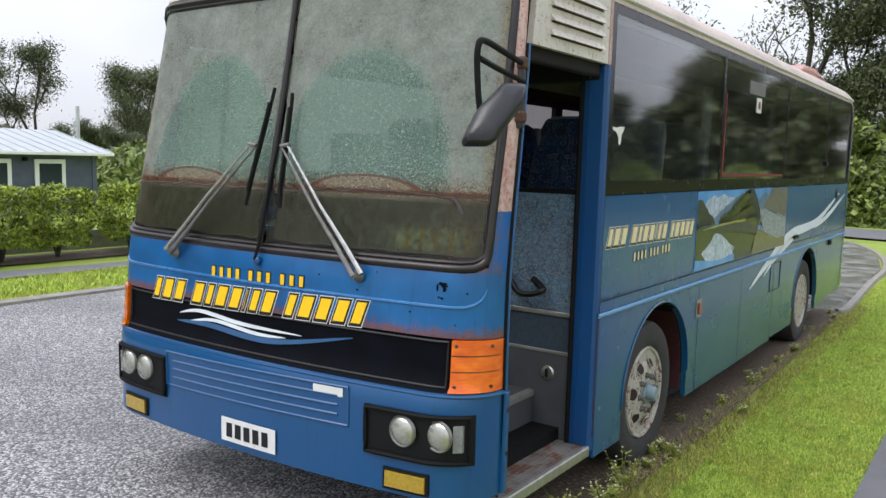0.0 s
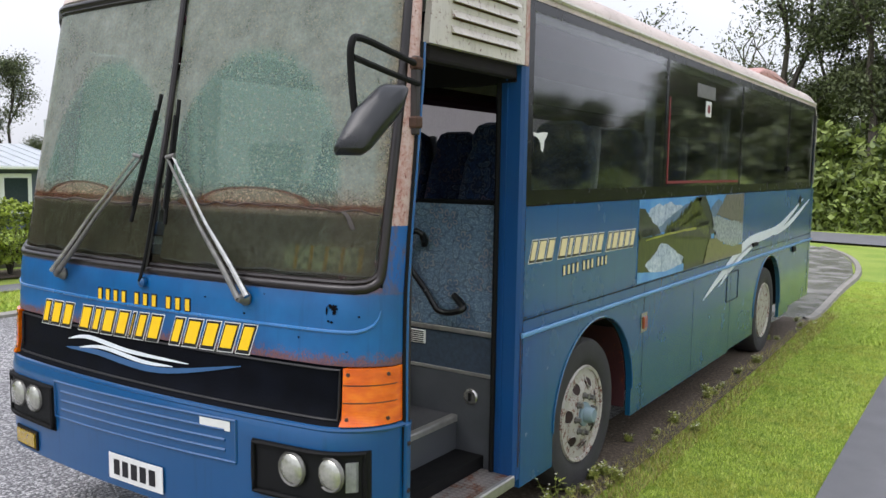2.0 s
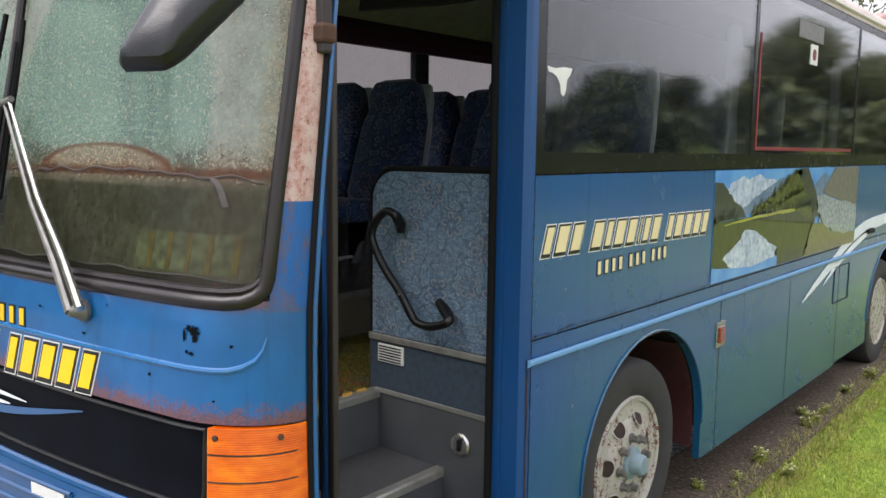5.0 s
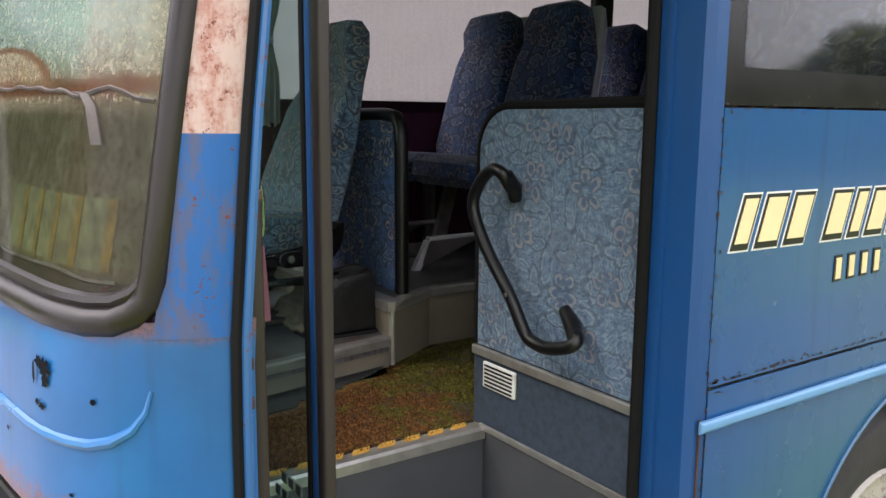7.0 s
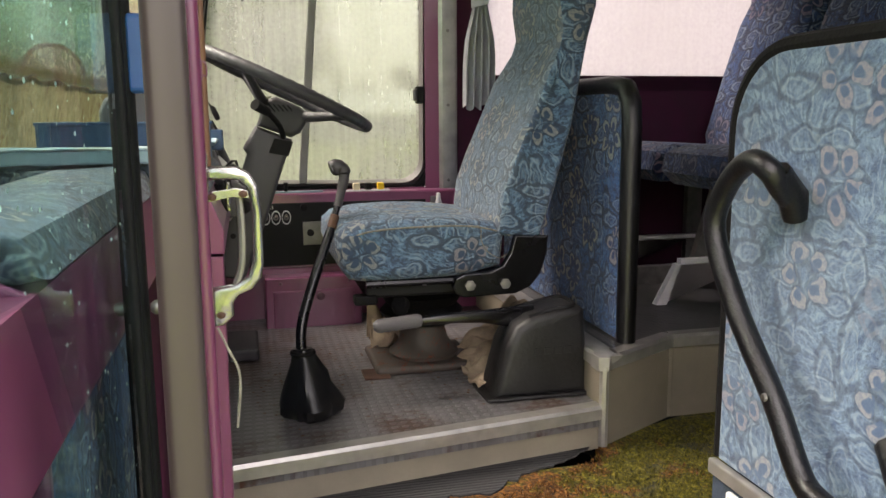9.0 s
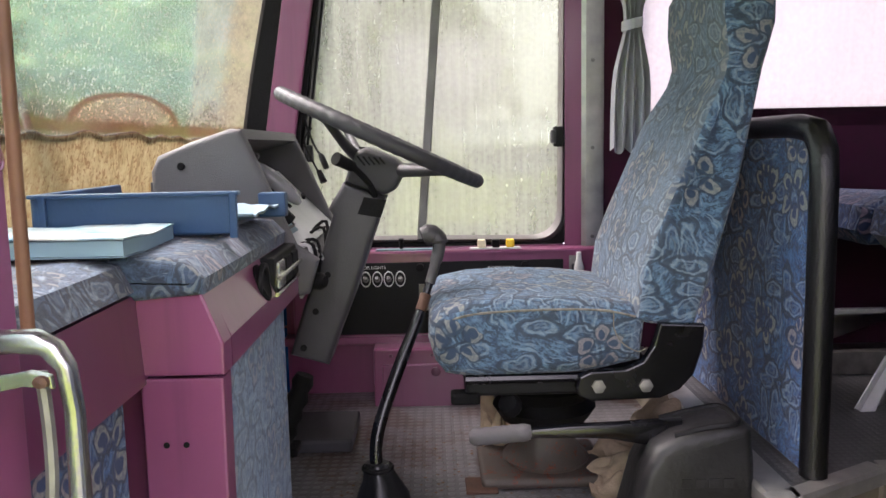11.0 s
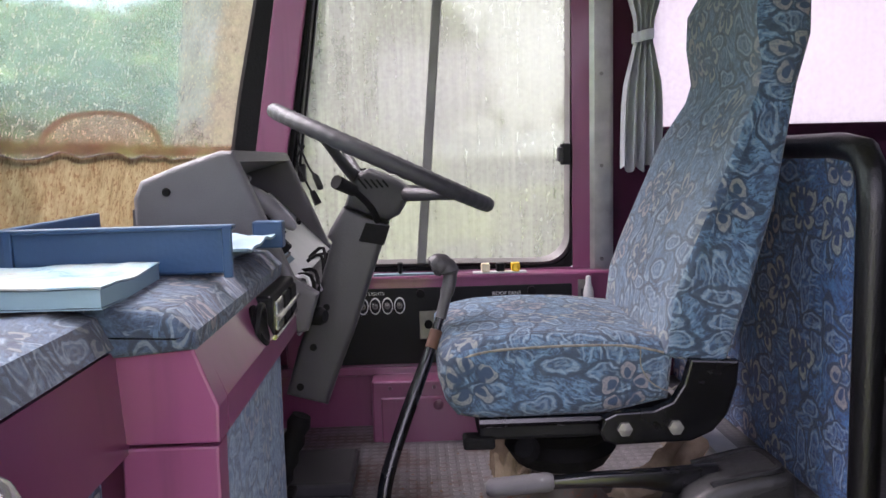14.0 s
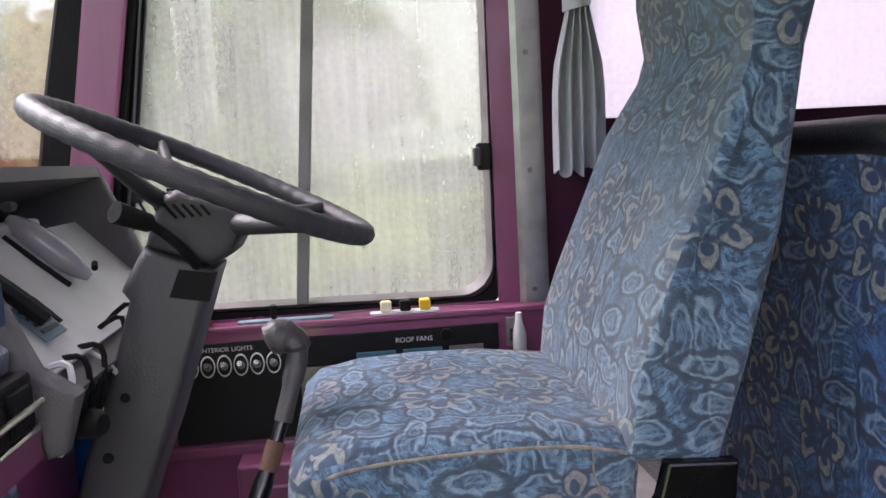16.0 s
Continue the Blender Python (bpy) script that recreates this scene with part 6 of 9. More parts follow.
part("rubber_mat", prism(B(), edge + [(-0.13, 1.44)], "z", 0.845, 0.849), RIBBED, inner, "ribbed grey rubber matting")
part("driver_floor", prism(B(), [(-1.215, 0.3), (0.03, 0.55), (0.02, 0.6), (-0.105, 1.455), (-1.215, 1.455)], "z", 0.9, 0.95), STUD_FLOOR, inner, "dark studded rubber driver's floor")
part("riser_corner", box(B(), -0.15, -0.112, 1.43, 1.462, 0.845, 0.93), BEIGE_GREY, inner)
part("driver_riser", prism(B(), [(0.022, 0.56), (0.012, 0.56), (-0.125, 1.455), (-0.113, 1.455)], "z", 0.84, 0.925), BEIGE_GREY, inner)


def nosing(a, b, z, w=0.03, h=0.03):
    """An aluminium edge strip from a to b (x, y)."""
    d = (Vector((b[0], b[1], 0)) - Vector((a[0], a[1], 0))).normalized()
    n = Vector((d.y, -d.x, 0))
    bm = B()
    pts = []
    for p in (a, b):
        q = Vector((p[0], p[1], 0))
        pts.append([q - n * w + Vector((0, 0, z + 0.004)), q + n * 0.004 + Vector((0, 0, z + 0.004)), q + n * 0.009 + Vector((0, 0, z - 0.004)), q + n * 0.009 + Vector((0, 0, z - h)), q + Vector((0, 0, z - h)), q - n * w + Vector((0, 0, z))])
    A, C = [[bm.verts.new(v) for v in r] for r in pts]
    k = len(A)
    for j in range(k):
        bm.faces.new((A[j], A[(j + 1) % k], C[(j + 1) % k], C[j]))
    bm.faces.new(A)
    bm.faces.new(C[::-1])
    return bm


part("floor_nosing", nosing((0.028, 0.56), (-0.107, 1.46), 0.95), ALU, inner, "aluminium step edge")
for k, (a, b) in enumerate((((-0.107, 1.46), (-0.25, 1.72)), ((-0.25, 1.72), (-0.25, 3.2)))):
    part("platform_nosing", nosing(a, b, 1.07), ALU, inner, "aluminium platform edge")
    bm = B()
    q = [Vector((a[0], a[1], 0)), Vector((b[0], b[1], 0))]
    for p, z in ((q[0], 0.845), (q[1], 0.845), (q[1], 1.045), (q[0], 1.045)):
        bm.verts.new((p.x, p.y, z))
        bm.verts.new((p.x - 0.015, p.y, z))
    vs = list(bm.verts)
    A, C = vs[0::2], vs[1::2]
    bm.faces.new(A)
    bm.faces.new(C[::-1])
    for j in range(4):
        bm.faces.new((A[j], A[(j + 1) % 4], C[(j + 1) % 4], C[j]))
    part("platform_riser", bm, BEIGE_GREY, inner, "grey-brown vinyl riser")
part("nosing_corner", prism(B(), [(-0.145, 1.445), (-0.1, 1.445), (-0.094, 1.47), (-0.125, 1.5), (-0.155, 1.5)], "z", 1.04, 1.0755, 0.002), ALU, inner, "aluminium corner piece")
part("riser_front", box(B(), -1.2, -0.115, 1.455, 1.47, 0.95, 1.045), BEIGE_GREY, inner)
part("riser_trim", tube(B(), [(-0.106, 1.463, 0.85), (-0.106, 1.463, 1.05)], 0.012, 8), ALU, inner, "", True)
part("riser_trim", tube(B(), [(-0.25, 1.72, 0.85), (-0.25, 1.72, 1.05)], 0.008, 8), BEIGE_GREY, inner, "", True)
part("front_nosing", nosing((-1.2, 1.46), (-0.107, 1.46), 1.07, 0.05), ALU, inner)
part("seat_platform", prism(B(), [(-1.215, 1.463), (-0.113, 1.463), (-0.255, 1.72), (-0.255, TAIL - 0.1), (-1.215, TAIL - 0.1)], "z", 1.03, 1.07), CHECKER, inner, "grey chequered platform under the seats")
part("seat_platform", prism(B(), [(0.47, 1.43), (1.215, 1.43), (1.215, TAIL - 0.1), (0.28, TAIL - 0.1), (0.28, 1.8), (0.47, 1.6)], "z", 1.03, 1.07), DARK_FLOOR, inner)
part("platform_side", box(B(), 0.465, 0.475, 1.43, TAIL - 0.1, 0.845, 1.03), PANEL_GREY, inner)
# entrance steps
part("step_riser", box(B(), 0.515, 0.53, 0.5, 1.385, 0.605, 0.82), PANEL_GREY, inner, "grey painted riser")
part("step_tread", box(B(), 0.515, 0.87, 0.5, 1.385, 0.58, 0.605), TREAD, inner, "ribbed black step tread")
part("step_riser", box(B(), 0.862, 0.876, 0.5, 1.385, 0.36, 0.585), PANEL_GREY, inner)
part("step_tread", box(B(), 0.862, 1.235, 0.46, 1.37, 0.33, 0.355), CHEQUER, inner, "rusty chequer plate bottom step")
part("step_nosing", nosing((0.53, 0.5), (0.53, 1.385), 0.845, 0.04), ALU, inner)
part("step_nosing", nosing((0.875, 0.5), (0.875, 1.385), 0.605, 0.03), ALU, inner)
part("step_nosing", nosing((1.24, 0.45), (1.24, 1.37), 0.357, 0.015, 0.05), ALU, inner)
for k in range(11):
    y = 0.53 + 0.078 * k
    bm = B()
    bm.faces.new([bm.verts.new(v) for v in ((0.478, y, 0.8495), (0.478, y + 0.05, 0.8495), (0.51, y + 0.028, 0.8495), (0.51, y - 0.022, 0.8495))])
    part("chevron", bm, CHEVRON, inner, "yellow chevron tape")
part("chevron_base", box(B(), 0.472, 0.515, 0.5, 1.385, 0.8455, 0.8485), BLACK, inner)
# well wall under the partition, front wall of the well, sill
part("well_wall", box(B(), 0.515, 1.12, 1.385, 1.4, 0.34, 0.845), PANEL_GREY, inner, "dark grey step-well wall")
part("carpet_wall", box(B(), 0.475, 1.115, 1.392, 1.42, 0.845, 1.06), CARPET, inner, "blue-grey carpeted lower wall")
part("wall_strip", box(B(), 0.515, 1.115, 1.379, 1.387, 0.836, 0.856, 0.003), ALU, inner)
part("wall_strip", box(B(), 0.475, 1.115, 1.38, 1.395, 1.052, 1.078, 0.004), ALU, inner)
vent = part("wall_vent", box(B(), 0.525, 0.665, 1.383, 1.393, 0.965, 1.04, 0.004), WHITE, inner, "small white slatted vent")
for k in range(6):
    part("vent_slot", box(B(), 0.535, 0.655, 1.381, 1.384, 0.972 + 0.0112 * k, 0.977 + 0.0112 * k), BLACK, vent)
lock = part("wall_lock", lathe(B(), [(0.045, 0), (0.045, 0.006), (0.038, 0.014), (0.03, 0.012), (0.0, 0.012)], (0.965, 1.386, 0.722), (0, -1, 0), 24), CHROME, inner, "round chrome lock cup", True)
part("lock_bar", box(B(), 0.958, 0.972, 1.366, 1.376, 0.7, 0.745, 0.003), BLACK, lock)
part("well_front", box(B(), 0.53, 1.2, 0.484, 0.494, 0.34, 0.9), CLOTH_DARK, inner)
# lining: side walls below windows, ceiling, racks
part("side_lining", box(B(), -1.215, -1.2, 1.5, TAIL - 0.1, 1.0, 1.79), MAROON, inner, "dark maroon lining under the windows")
part("side_lining", box(B(), 1.2, 1.214, 1.43, TAIL - 0.1, 1.0, 1.81), MAROON, inner)
part("ceiling_lining", slab(B(), lambda x, y: Vector((x, y, 2.66 + 0.24 * (1 - (abs(x) / 1.22) ** 3))), span(-1.2, 1.2, 12), span(0.75, TAIL - 0.15, 8), (0, 0, 0.02)), CEILING, inner, "near-white ceiling lining set to bounce light", True)
for s in (-1, 1):
    bm = B()
    prism(bm, [(s * 1.2, 2.66), (s * 1.2, 2.5), (s * 0.92, 2.46), (s * 0.88, 2.5), (s * 0.9, 2.56)], "y", 1.5, TAIL - 0.3, 0.01)
    part("parcel_rack", bm, MAROON, inner, "maroon parcel rack along the ceiling")
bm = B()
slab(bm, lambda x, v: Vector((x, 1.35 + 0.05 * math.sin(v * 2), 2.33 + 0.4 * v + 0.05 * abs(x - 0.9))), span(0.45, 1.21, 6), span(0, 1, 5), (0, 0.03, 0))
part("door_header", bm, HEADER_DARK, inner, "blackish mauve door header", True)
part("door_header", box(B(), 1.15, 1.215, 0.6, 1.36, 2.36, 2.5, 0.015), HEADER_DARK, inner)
part("front_header", slab(B(), lambda x, v: Vector((x, front_y(x, 2.6) + 0.06 + 0.4 * v, 2.6 + 0.08 * v)), span(-1.15, 1.15, 14), span(0, 1, 3), (0, 0, 0.02)), MAROON, inner, "", True)
# Added panel, no coach part: blocks sky light leaking in above the rack.
part("rack_closer", box(B(), -1.222, -1.204, 1.42, TAIL - 0.3, 2.58, 2.76), MAROON, inner)
part("tail_lining", box(B(), -1.2, 1.2, TAIL - 0.16, TAIL - 0.14, 1.0, 2.7), MAROON, inner)

# driver's side wall, window frame, switch panel
part("driver_wall", box(B(), -1.215, -1.2, 0.42, 1.5, 0.95, 1.375), PURPLE, inner, "mauve painted side wall")
part("side_ledge", box(B(), -1.232, -1.15, 0.45, 1.385, 1.37, 1.392, 0.006), PURPLE, inner, "mauve ledge under the window")
part("ledge_front", box(B(), -1.165, -1.15, 0.45, 1.385, 1.12, 1.385, 0.006), PURPLE, inner)
part("lower_wall", box(B(), -1.2, -1.135, 0.42, 1.4, 1.115, 1.14, 0.005), PURPLE, inner)
part("front_bulkhead", box(B(), -1.2, 0.0, 0.3, 0.33, 0.93, 1.4), PURPLE_DARK, inner)
bm = B()
prism(bm, [(0.322, 1.38), (0.41, 1.38), (0.619, 2.6), (0.53, 2.6)], "x", -1.225, -1.185, 0.006)
part("screen_post", bm, PURPLE, inner, "mauve windscreen post")
part("post_rubber", prism(B(), [(0.41, 1.4), (0.428, 1.4), (0.635, 2.6), (0.619, 2.6)], "x", -1.228, -1.198, 0.004), BLACK, inner, "black window rubber beside the post")
part("corner_trim", slab(B(), lambda u, z: Vector((-1.2, front_y(-1.2488, z) + 0.002 + (0.325 + (z - 1.38) * 0.17 - front_y(-1.2488, z)) * u, z)), span(0, 1, 2), frange(1.42, 2.62, 0.1), (-0.025, 0, 0)), BLACK, inner, "black strip between glass and post", True)
part("trim_pole", prism(B(), [(-1.215, 1.325), (-1.2, 1.318), (-1.19, 1.33), (-1.19, 1.372), (-1.2, 1.385), (-1.215, 1.38)], "z", 1.39, 2.6), ALU, inner, "grey metal trim strip", True)
for z in (1.42, 1.685, 1.94):
    part("trim_screw", lathe(B(), [(0.006, 0), (0.005, 0.003), (0, 0.003)], (-1.19, 1.35, z), (1, 0, 0), 8), STEEL, inner)
part("post_panel", box(B(), -1.215, -1.205, 1.27, 1.325, 1.39, 2.6), PURPLE, inner)
# driver's window: aluminium frame with rounded corners, divider, two panes
def wframe(k):
    """Rounded window outline (y, z)."""
    pts = []
    for cy, cz, a0, r in ((1.175, 1.5, -90, 0.075), (1.185, 2.45, 0, 0.075), (0.665, 2.45, 90, 0.05), (0.51, 1.475, 180, 0.04)):
        for j in range(7):
            a = radians(a0 + 90 * j / 6)
            pts.append((cy + r * math.cos(a) * k, cz + r * math.sin(a) * k))
    return pts


out, inn = [(y + (0.022 if y > 0.9 else -0.022), z + (0.022 if z > 2 else -0.022)) for y, z in wframe(1)], wframe(1)
bm = B()
slab(bm, lambda k, v: Vector((-1.228 + 0.018 * (1 - abs(2 * v - 1)), *[o + (i - o) * v for o, i in zip(out[k % 28], inn[k % 28])])), range(29), [0, 0.5, 1], (-0.02, 0, 0))
wf = part("driver_window", bm, FRAME_GREY, inner, "aluminium-framed driver's window fogged with condensation", True)
bm = B()
slab(bm, lambda k, v: Vector((-1.216, *[o + (o - i) * v * 1.0 for o, i in zip(out[k % 28], inn[k % 28])])), range(29), [0, 1], (-0.02, 0, 0))
part("window_rubber", bm, BLACK, wf, "", True)
bm = B()
prism(bm, [(0.822, 1.42), (0.848, 1.42), (0.94, 2.5), (0.914, 2.5)], "x", -1.222, -1.2, 0.003)
part("window_divider", bm, FRAME_GREY, wf, "brownish divider bar")
pane = part("window_pane", prism(B(), [p for p in out], "x", -1.234, -1.23), FOG_GLASS, wf, "wet fogged pane")
pane.visible_shadow = False
latch = part("window_latch", box(B(), -1.215, -1.19, 1.235, 1.265, 1.69, 1.75, 0.005), BLACK_PLASTIC, wf, "black window catch")
part("catch_tab", box(B(), -1.2, -1.175, 1.225, 1.24, 1.7, 1.74, 0.004), DARK_GREY, latch)
part("window_latch", box(B(), -1.215, -1.19, 0.5, 0.52, 1.66, 1.71, 0.005), BLACK_PLASTIC, wf)

switches = thing("switch_panel", "black switch panel with a row of toggles below the driver's window", "switch panel")
part("panel_plate", box(B(), -1.15, -1.142, 0.56, 1.255, 1.145, 1.36, 0.003), BLACK_PLASTIC, switches)
for k in range(6):
    y = 0.601 + 0.034 * k
    bm = lathe(B(), [(0.0125, 0), (0.0145, 0.0), (0.0155, 0.002), (0.014, 0.0035), (0.0125, 0.002)], (0, 0, 0), (1, 0, 0), 20)
    for v in bm.verts:
        v.co = Vector((v.co.x - 1.142, v.co.y + y, v.co.z * 1.55 + 1.312))
    bez = part("toggle_bezel", bm, WHITE, switches, "oval white toggle rim", True)
    part("toggle", tube(B(), [(-1.142, y, 1.31), (-1.118, y, 1.32)], [0.0045, 0.006], 8), CHROME, bez, "", True)
    bm = lathe(B(), [(0.0128, 0.0), (0.0128, 0.0036), (0.0, 0.0037)], (0, 0, 0), (1, 0, 0), 18)
    for v in bm.verts:
        v.co = Vector((v.co.x - 1.142, v.co.y + y, v.co.z * 1.55 + 1.312))
    part("toggle_plate", bm, BLACK_PLASTIC, bez)
    part("toggle_nut", lathe(B(), [(0.009, 0), (0.009, 0.004), (0.005, 0.005), (0, 0.005)], (-1.142, y, 1.311), (1, 0, 0), 8), STEEL, bez)
part("metal_plate", box(B(), -1.143, -1.138, 0.825, 0.93, 1.215, 1.295, 0.002), STEEL, switches, "bare metal cover plate")
part("plate_switch", lathe(B(), [(0.012, 0), (0.012, 0.01), (0, 0.012)], (-1.138, 0.85, 1.258), (1, 0, 0), 12), BLACK, switches, "", True)
for a, b in ((0.945, 1.03), (1.045, 1.13), (1.145, 1.22)):
    part("fan_panel", box(B(), -1.143, -1.138, a, b, 1.265, 1.318, 0.002), TEAL if b < 1.2 else STEEL, switches, "teal bordered fan switch")
for y in (0.83, 1.14):
    part("panel_knob", lathe(B(), [(0.012, 0), (0.012, 0.012), (0.006, 0.014), (0, 0.014)], (-1.142, y, 1.345), (1, 0, 0), 12), BLACK, switches, "", True)


def lettering(words, y0, z0, size, x, parent):
    c = bpy.data.curves.new("panel_lettering", "FONT")
    c.body, c.size, c.align_x = words, size, "LEFT"
    ob = new("panel_lettering", c)
    ob.data.materials.append(WHITE)
    ob.matrix_world = Matrix.Translation((x, y0, z0)) @ Matrix(((0, 0, 1, 0), (1, 0, 0, 0), (0, 1, 0, 0), (0, 0, 0, 1)))
    dg = bpy.context.evaluated_depsgraph_get()
    me = bpy.data.meshes.new_from_object(ob.evaluated_get(dg))
    bpy.data.objects.remove(ob)
    flat = new("panel_lettering", me)
    flat.matrix_world = Matrix.Translation((x, y0, z0)) @ Matrix(((0, 0, 1, 0), (1, 0, 0, 0), (0, 1, 0, 0), (0, 0, 0, 1)))
    flat.parent = parent
    return flat


lettering("INTERIOR LIGHTS", 0.622, 1.342, 0.0135, -1.1415, switches)
lettering("ROOF FANS", 1.03, 1.333, 0.015, -1.1415, switches)

locker = thing("wall_locker", "mauve metal locker box low on the driver's side wall", "locker")
part("locker_body", box(B(), -1.2, -1.06, 0.69, 1.01, 0.9, 1.12, 0.006), PURPLE, locker)
door = part("locker_door", box(B(), -1.062, -1.052, 0.715, 0.985, 0.93, 1.075, 0.004), PURPLE, locker)
part("locker_knob", lathe(B(), [(0.012, 0), (0.014, 0.01), (0, 0.014)], (-1.052, 0.87, 1.055), (1, 0, 0), 12), PURPLE_DARK, door, "", True)
for y in (0.74, 0.86, 0.97):
    part("locker_screw", lathe(B(), [(0.006, 0), (0.005, 0.004), (0, 0.004)], (-1.06, y, 1.1), (1, 0, 0), 8), PURPLE_DARK, locker)
part("rust_foot", box(B(), -1.2, -1.055, 0.685, 1.015, 0.896, 0.908), RUSTY_STEEL, locker)

controls = thing("ledge_controls", "row of cream, black and yellow knobs on the window ledge", "controls")
part("control_plate", box(B(), -1.19, -1.155, 0.98, 1.13, 1.392, 1.396), LIGHT_GREY, controls)
for y, mt in ((1.015, KNOB_CREAM), (1.057, BLACK), (1.1, KNOB_YELLOW)):
    part("knob", box(B(), -1.184, -1.16, y - 0.012, y + 0.012, 1.396, 1.42, 0.004), mt, controls)
part("control_plate", box(B(), -1.19, -1.16, 0.7, 0.9, 1.392, 1.397), PAPER_WHITE, controls, "worn white label strip")
part("toggle", tube(B(), [(-1.175, 0.775, 1.395), (-1.17, 0.775, 1.428)], [0.005, 0.008], 8), BLACK, controls, "", True)
part("toggle", tube(B(), [(-1.175, 0.64, 1.395), (-1.165, 0.63, 1.42)], [0.008, 0.01], 8), RED_TRIM, controls, "", True)
bottle = thing("small_bottle", "small clear bottle in a holder on the mauve wall", "bottle")
part("bottle_body", lathe(B(), [(0.012, 0), (0.015, 0.008), (0.015, 0.06), (0.012, 0.072), (0.008, 0.085), (0.007, 0.105), (0, 0.107)], (-1.138, 1.3, 1.275), (0, 0, 1), 14), LIGHT_GREY, bottle, "", True)
wire = thing("hanging_plug", "black plug on a thin cable hanging by the window", "plug")
part("cable", tube(B(), smooth_path([(-1.19, 0.52, 1.76), (-1.17, 0.5, 1.72), (-1.16, 0.525, 1.66), (-1.16, 0.54, 1.63)], 5), 0.003, 6), BLACK, wire, "", True)
part("plug", tube(B(), [(-1.16, 0.54, 1.635), (-1.155, 0.555, 1.6)], [0.008, 0.011], 10), BLACK, wire, "", True)

# curtain
curtain = thing("window_curtain", "pale grey curtain gathered in a tie band", "curtain")
bm = B()


def drape(u, z):
    t = (z - 1.675) / 0.85
    half = 0.056 - 0.034 * math.exp(-((z - 2.04) / 0.1) ** 2) + 0.04 * max(0, (z - 2.1)) - 0.012 * max(0, 1.75 - z)
    return Vector((-1.155 + 0.02 * math.sin(u * 26), 1.45 + 0.02 * max(0, (z - 1.7)) + (u - 0.5) * 2 * half, z + (0.01 * math.sin(u * 20) if z < 1.7 else 0)))


slab(bm, drape, span(0, 1, 48), span(1.675, 2.6, 16), (-0.006, 0, 0))
part("curtain_cloth", bm, CURTAIN, curtain, "", True)
part("tie_band", slab(B(), lambda a, z: Vector((-1.152 + 0.028 * math.cos(a), 1.457 + (0.029 + 0.004 * math.sin(3 * a)) * math.sin(a), z + 0.006 * math.sin(a))), span(0, 2 * math.pi, 20), [2.02, 2.034, 2.048], (0.002, 0, 0)), CURTAIN, curtain, "", True)
for k in range(3):
    y = (3.45, 5.4, 7.4)[k]
    for x in (-1.12, 1.12):
        c2 = thing("window_curtain", "pale grey gathered curtain between coach windows" if x > 0 else "dark gathered curtain between coach windows", "curtain")
        bm = B()
        slab(bm, lambda u, z: Vector((x + 0.02 * math.sin(u * 22), y + (u - 0.5) * (0.15 - 0.06 * math.exp(-((z - 2.05) / 0.12) ** 2)), z)), span(0, 1, 24), span(1.75, 2.5, 8), (0.006, 0, 0))
        part("curtain_cloth", bm, CURTAIN if x > 0 else DARK_CURTAIN, c2, "", True)

# partition behind the door
screen = thing("door_partition", "cloth-covered partition behind the entrance with a black edge", "partition")


def rounded(x0, x1, z0, z1, r, tl=True, tr=False):
    pts = [(x0, z0), (x1, z0)]
    if tr:
        pts += [(x1 - r + r * math.cos(a), z1 - r + r * math.sin(a)) for a in span(0, math.pi / 2, 8)]
    else:
        pts += [(x1, z1)]
    if tl:
        pts += [(x0 + r - r * math.sin(a), z1 - r + r * math.cos(a)) for a in span(0, math.pi / 2, 8)]
    else:
        pts += [(x0, z1)]
    return pts


o = rounded(0.485, 1.105, 1.078, 1.735, 0.12)
part("cloth_panel", prism(B(), o, "y", 1.393, 1.42, 0.004), CLOTH_PARTITION, screen, "pale blue floral moquette")
edge = [(0.478, 1.406, 1.08)] + [(0.478, 1.406, 1.5)] + [(0.478 + 0.125 - 0.125 * math.cos(a), 1.406, 1.617 + 0.125 * math.sin(a)) for a in span(0, math.pi / 2, 8)] + [(1.1, 1.406, 1.748)]
part("edge_trim", tube(B(), edge, 0.015, 8), BLACK, screen, "", True)
rail = thing("grab_rail", "black cranked grab rail on the partition", "handrail")
pts = [(0.652, 1.388, 1.517), (0.664, 1.352, 1.545), (0.668, 1.328, 1.572), (0.63, 1.325, 1.582), (0.578, 1.325, 1.545), (0.55, 1.325, 1.475), (0.615, 1.325, 1.37), (0.71, 1.325, 1.268), (0.772, 1.325, 1.185), (0.81, 1.325, 1.168), (0.862, 1.325, 1.167), (0.925, 1.328, 1.185), (0.94, 1.34, 1.205), (0.9, 1.362, 1.222), (0.85, 1.388, 1.242)]
part("rail_bar", tube(B(), smooth_path(pts, 5), 0.0165, 12), BLACK_VINYL, rail, "", True)
part("rail_foot", tube(B(), [(0.668, 1.34, 1.57), (0.66, 1.372, 1.535), (0.65, 1.386, 1.505)], [0.018, 0.021, 0.018], 10), BLACK_VINYL, rail, "", True)
part("rail_foot", tube(B(), [(0.94, 1.338, 1.2), (0.9, 1.365, 1.222), (0.848, 1.386, 1.25)], [0.018, 0.022, 0.017], 10), BLACK_VINYL, rail, "", True)
part("rail_rivet", lathe(B(), [(0.006, 0), (0.005, 0.004), (0, 0.005)], (0.714, 1.3085, 1.272), (0, -1, 0), 10), STEEL, rail)

